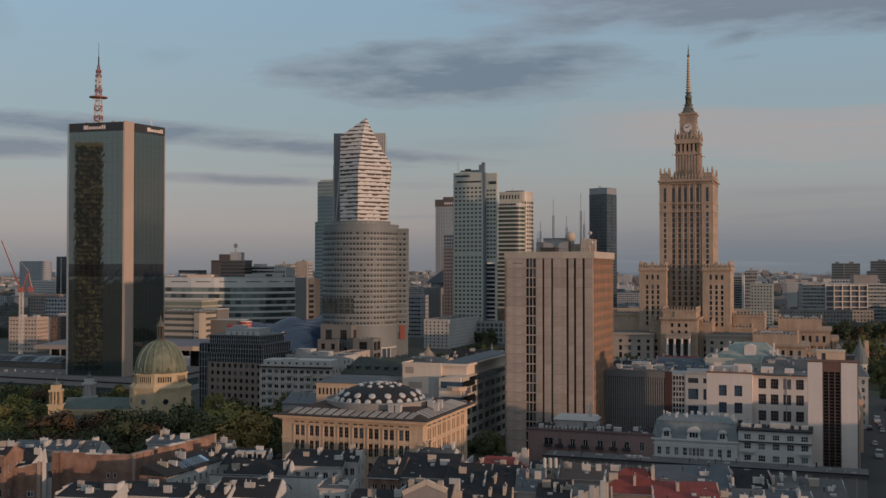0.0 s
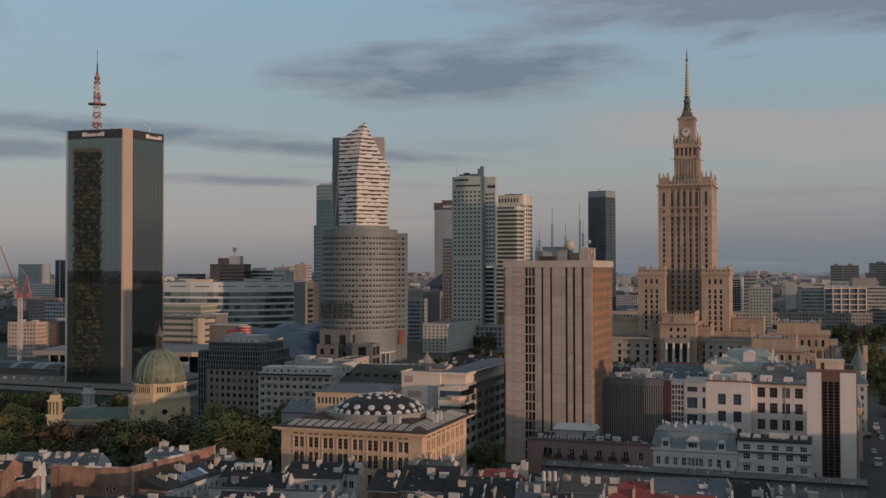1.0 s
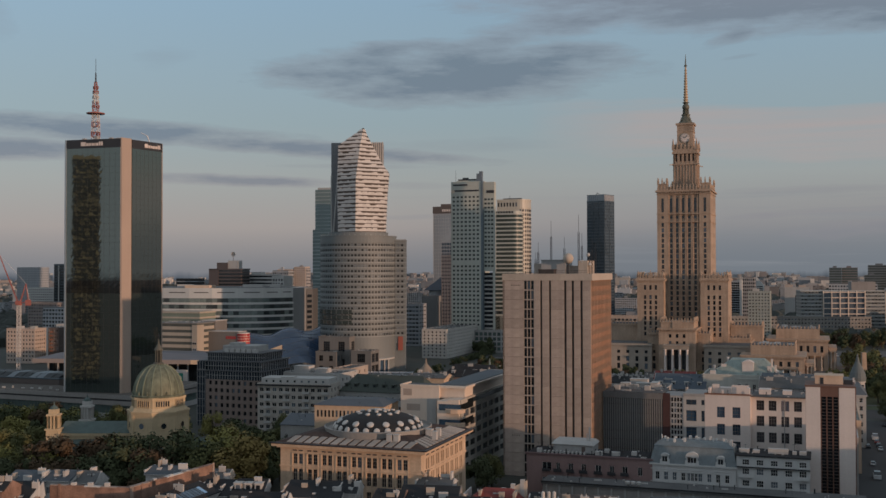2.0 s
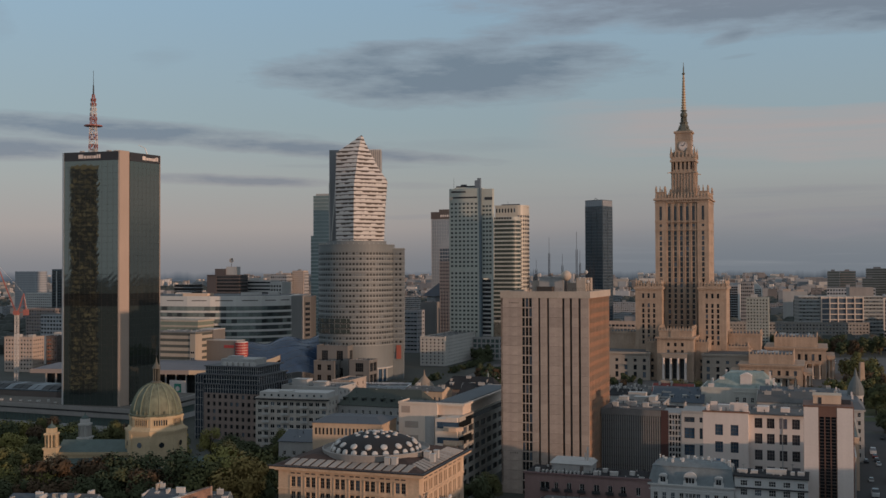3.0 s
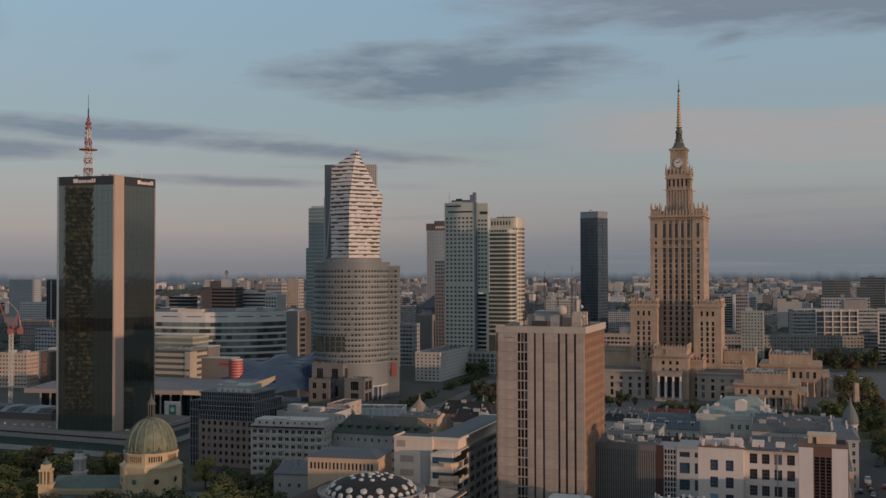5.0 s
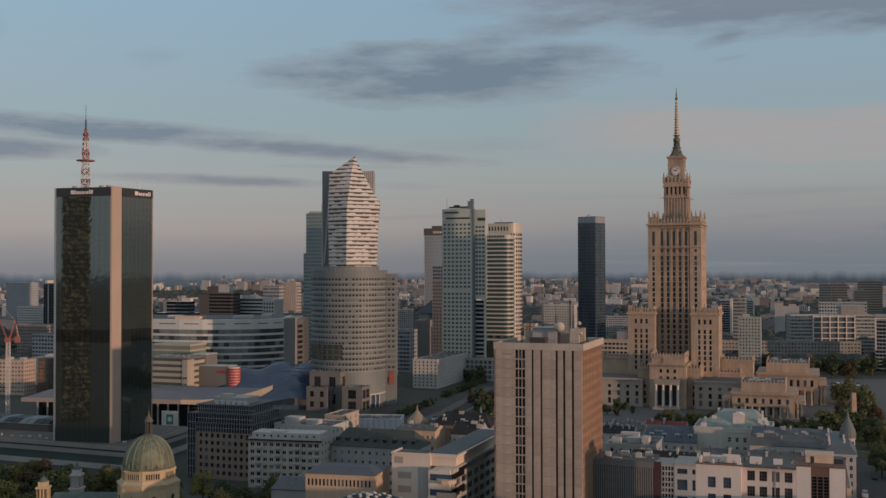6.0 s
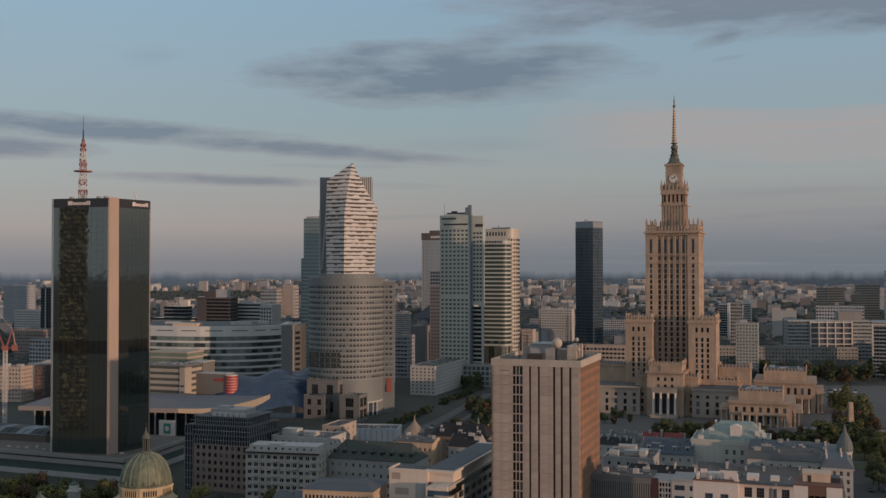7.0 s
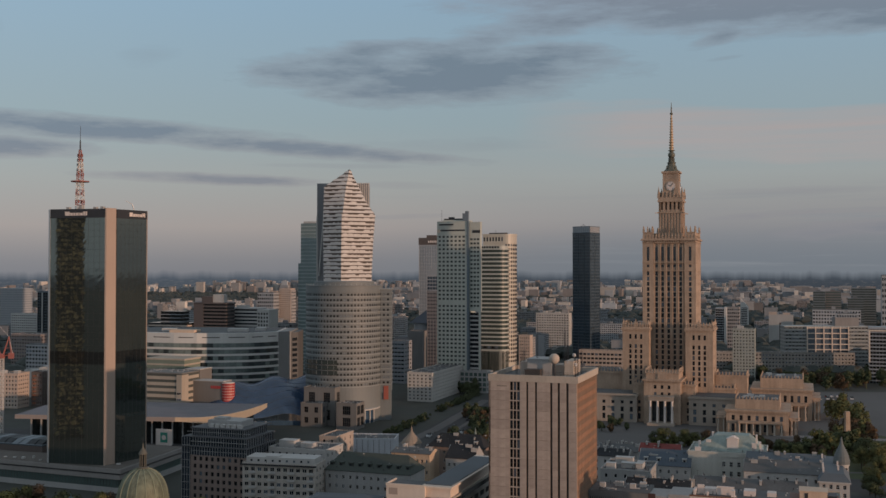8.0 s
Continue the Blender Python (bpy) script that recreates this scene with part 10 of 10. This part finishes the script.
house("lit_slab", "pale slab apartment block lit by low sun", "apartment block", 141, 1346, GRID, 43, 16, 53, surface("pale_slab_panel", (0.46, 0.435, 0.41), 0.85), ROOF_GREY, 13, 4, 16, GLASS, FRAME_W, ww=1.9, wh=1.5, clutter=((8, 4, 5, 5, 3), (24, 4, 6, 5, 2)), clutter_mat=LIGHT_GREY)
house("pink_tower", "small pink apartment tower", "apartment block", 88.5, 1004, GRID, 11, 11, 46, APT_PINK, ROOF_GREY, 5, 4, 14, GLASS, FRAME_W, ww=1.1, wh=1.4)
b = house("lattice_block", "long tan block with latticed balconies", "apartment block", 160, 1098, GRID, 50, 14, 24.6, APT_PINK, ROOF_GREY, 0, 3, 6, GLASS, FRAME_D)
for k in range(5):
    for i in range(12):
        put_window(b, (0, -0.04), (1, 0), 0.7 + i * 4.1, 2.4 + k * 4.4, 3.0, 2.2, 0.0, GLASS, APT_PINK, (1, 0))
finish_windows(b)
b = thing("gable_tower", "white apartment tower with slanted gable top", "apartment block", 544, 1806, GRID)
part("wall", Geo().add([(0, 0, 0), (13, 0, 0), (13, 14, 0), (0, 14, 0), (0, 0, 60), (13, 0, 44), (13, 14, 44), (0, 14, 60)], [(3, 2, 1, 0), (4, 5, 6, 7), (0, 1, 5, 4), (1, 2, 6, 5), (2, 3, 7, 6), (3, 0, 4, 7)]), APT_WHITE, b)
part("top", Geo().prism([(0, 0), (5, 0), (5, 14), (0, 14)], 60, 68), APT_WHITE, b)
for k in range(14):
    part("window_band", Geo().box(1, -0.15, 3 + k * 3.0, 11.5, 0.05, 4.5 + k * 3.0), GLASS, b)
b = plain_tower("banded_office", "dark glass office block with copper-framed bands", 428, 1006, 60, 20, 54, GLASS_BLACK, GREYB, 14, 1.3)
part("copper_frame", Geo().box(-0.6, -0.9, 50, 61, -0.3, 51.4).box(-0.6, -0.9, 20, 0.8, -0.3, 50), PINKISH, b)
frnd = random.Random(12)
taken = [(x, y) for x, y, _, _ in NAMED] + [(708, 1700), (690, 1688), (620, 1650), (645, 1655), (780, 1750), (-242, 1100), (-200, 1115), (-290, 1105), (-260, 1700), (-335, 845), (-330, 910), (-460, 1170), (-540, 1400), (-690, 1710), (-490, 1340), (305, 1025), (398, 1435), (470, 1406), (160, 1346), (90, 1005), (185, 1098), (545, 1806), (440, 1000)] + [(300 + 36 * i, 1085) for i in range(5)]
count = 0
while count < 175:
    y = 1000 + 1700 * frnd.random() ** 1.1
    x = frnd.uniform(-0.47, 0.47) * y
    if (y < 1260 and -150 < x < 260) or any(abs(x - a) < 42 and abs(y - c) < 42 for a, c in taken):
        continue
    taken.append((x, y))
    b = copy_thing(PROTO[frnd.choice((0, 0, 1, 2, 2, 3, 4, 4, 5, 6, 7))], pose(x, y, 0, 0, 0, GRID + frnd.choice((0, 0, 90, 90, 8, -15))))
    b.scale = (frnd.uniform(0.7, 1.3), frnd.uniform(0.8, 1.2), frnd.uniform(0.55, 1.25))
    count += 1
for i, p in enumerate(PROTO):
    p.matrix_basis = pose(-340 + i * 97, 1500 + 60 * (i % 3), 0, 0, 0, GRID)
# the farthest quarters, past counting: estates of blocks between belts of wood
# paler plaster that paints sunlight onto some of the far blocks
FAR_E = surface("far_sunlit_plaster", (0.52, 0.46, 0.41), 0.8, var=0.2, vary=0.5)


def wooded(x, y):
    """How much of the far plain is wood here."""
    k = x / y
    if -0.30 < k < -0.11:
        return 2900 < y < 4520
    return math.sin(x * 0.0031 + y * 0.0017) + 0.7 * math.sin(y * 0.0062 - x * 0.0019) > 0.72


for m, mat in enumerate((FAR_A, FAR_B, FAR_C, FAR_D, FAR_E)):
    g = Geo()
    for i in range(1700):
        y = 2500 + 2440 * frnd.random()
        x = frnd.uniform(-0.45, 0.45) * y
        if wooded(x, y):
            continue
        w, d, h = frnd.uniform(9, 34), frnd.uniform(8, 15), frnd.choice((8, 9, 11, 13, 16, 20, 30)) * frnd.uniform(0.7, 1.05)
        if y > 4450 and math.sin(x * 0.006) + math.sin(x * 0.0023 + 1) > -0.7:
            # the last estates of tall slabs
            w, d, h = frnd.uniform(10, 44), 12, frnd.choice((16, 28, 34, 42, 48, 56)) * frnd.uniform(0.9, 1.1)
        elif y > 3300 and frnd.random() < 0.2:
            w, d, h = frnd.uniform(16, 60), 12, frnd.choice((30, 34, 42)) * frnd.uniform(0.8, 1.05)
        if frnd.random() < 0.4:
            w, d = d, w
        g.prism([(x, y), (x + w * 0.94, y - w * 0.34), (x + w * 0.94 + d * 0.34, y - w * 0.34 + d * 0.94), (x + d * 0.34, y + d * 0.94)], 0, h)
    ob = new("distant_quarter", g.mesh("distant_quarter", mat))
    tagged(ob, "countless small blocks of the far city quarters", "city quarter", kind="stuff")
g = Geo()
for i in range(13500):
    y = 1000 + 3100 * frnd.random() if i < 7000 else 2900 + 2040 * frnd.random()
    x = frnd.uniform(-0.48, 0.48) * y
    if (y < 1260 and -150 < x < 260) or (i >= 7000 and not wooded(x, y) and frnd.random() < 0.85) or any(abs(x - a - 12) < 26 and abs(y - c) < 20 for a, c in taken):
        continue
    r, h = frnd.uniform(6, 17), frnd.uniform(8, 16)
    n = 6
    pts = [(x + r * frnd.uniform(0.6, 1.2) * math.cos(k * 1.047), y + r * frnd.uniform(0.6, 1.2) * math.sin(k * 1.047)) for k in range(n)]
    g.prism(pts, 0, h * 0.6, top=[(x + (px - x) * 1.15, y + (py - y) * 1.15) for px, py in pts])
    g.prism([(x + (px - x) * 1.15, y + (py - y) * 1.15) for px, py in pts], h * 0.6, h, top=[(x + (px - x) * 0.45, y + (py - y) * 0.45) for px, py in pts])
ob = new("distant_woods", g.mesh("distant_woods", surface("far_foliage", (0.050, 0.056, 0.050), 0.9, var=0.6, big=0.02, fine=0.3, streak=0)))
tagged(ob, "dark tree clumps between the far blocks", "woods", kind="stuff")

# ---- unseen houses added all round to cast shade ----
orn = random.Random(31)
for i in range(110):
    x, y = orn.uniform(-420, 760), orn.uniform(-520, 330)
    if y > 150 and abs(x) < 0.46 * y + 40 or abs(x) < 25 and abs(y) < 25:
        continue
    k = orn.choice((2, 4, 5))
    b = new("city_house", PROTO[k].data)
    b.matrix_basis = pose(x, y, 0, 0, 0, GRID + orn.choice((0, 90)))
    b.scale = (1, 1, {2: 1.15, 4: 0.9, 5: 1.05}[k] * orn.uniform(0.85, 1.1))
    tagged(b, "plain unseen town house added to cast shade", "house", "town houses around")
# a long added row of taller unseen houses towards the sun, casting shade
for i in range(4):
    b = new("city_house", PROTO[2].data)
    b.matrix_basis = pose(172 + i * 32, 158 + i * 40, 0, 0, 0, 51)
    b.scale = (0.84, 1, 1.52 - 0.03 * i)
    tagged(b, "plain unseen town house added to cast shade", "house", "town houses around")
# another unseen block, put here to shade the office tower's foot
b = new("city_house", PROTO[4].data)
b.matrix_basis = pose(120, 241, 0, 0, 0, 51)
b.scale = (1, 1, 1.36)
tagged(b, "plain unseen town house added to cast shade", "house", "town houses around")
b = thing("office_slab", "tall bronze-glass office tower beside the hotel", "office tower", -312.1, 402.8, 40)
gold = surface("bronze_grid", (0.72, 0.53, 0.26), 0.5, var=0.3, vary=1.0, streak=0)
part("core", Geo().box(0, 0, 0, 19.6, 17, 147), GLASS_BLACK, b)
orn = random.Random(44)
grid = Geo()
for k in range(46):
    for o, e, ln in (((19.6, 0), (0, 1), 17.0), ((19.6, 17), (-1, 0), 19.6)):
        u = 0.1
        while u < ln - 0.8:
            w = orn.choice((0.7, 0.9, 1.3, 1.9))
            if orn.random() < 0.76:
                grid.along(o, e, u, min(ln, u + w), 0, 0.25, 3 + k * 3.13, 3 + k * 3.13 + orn.choice((0.9, 1.5, 2.3)))
            u += w + orn.choice((0.25, 0.5, 0.8))
part("window_grid", grid, gold, b, kind="stuff")
part("parapet", Geo().box(-0.3, -0.3, 146.6, 19.9, 17.3, 149), bpy.data.materials["bronze_grid"], b)
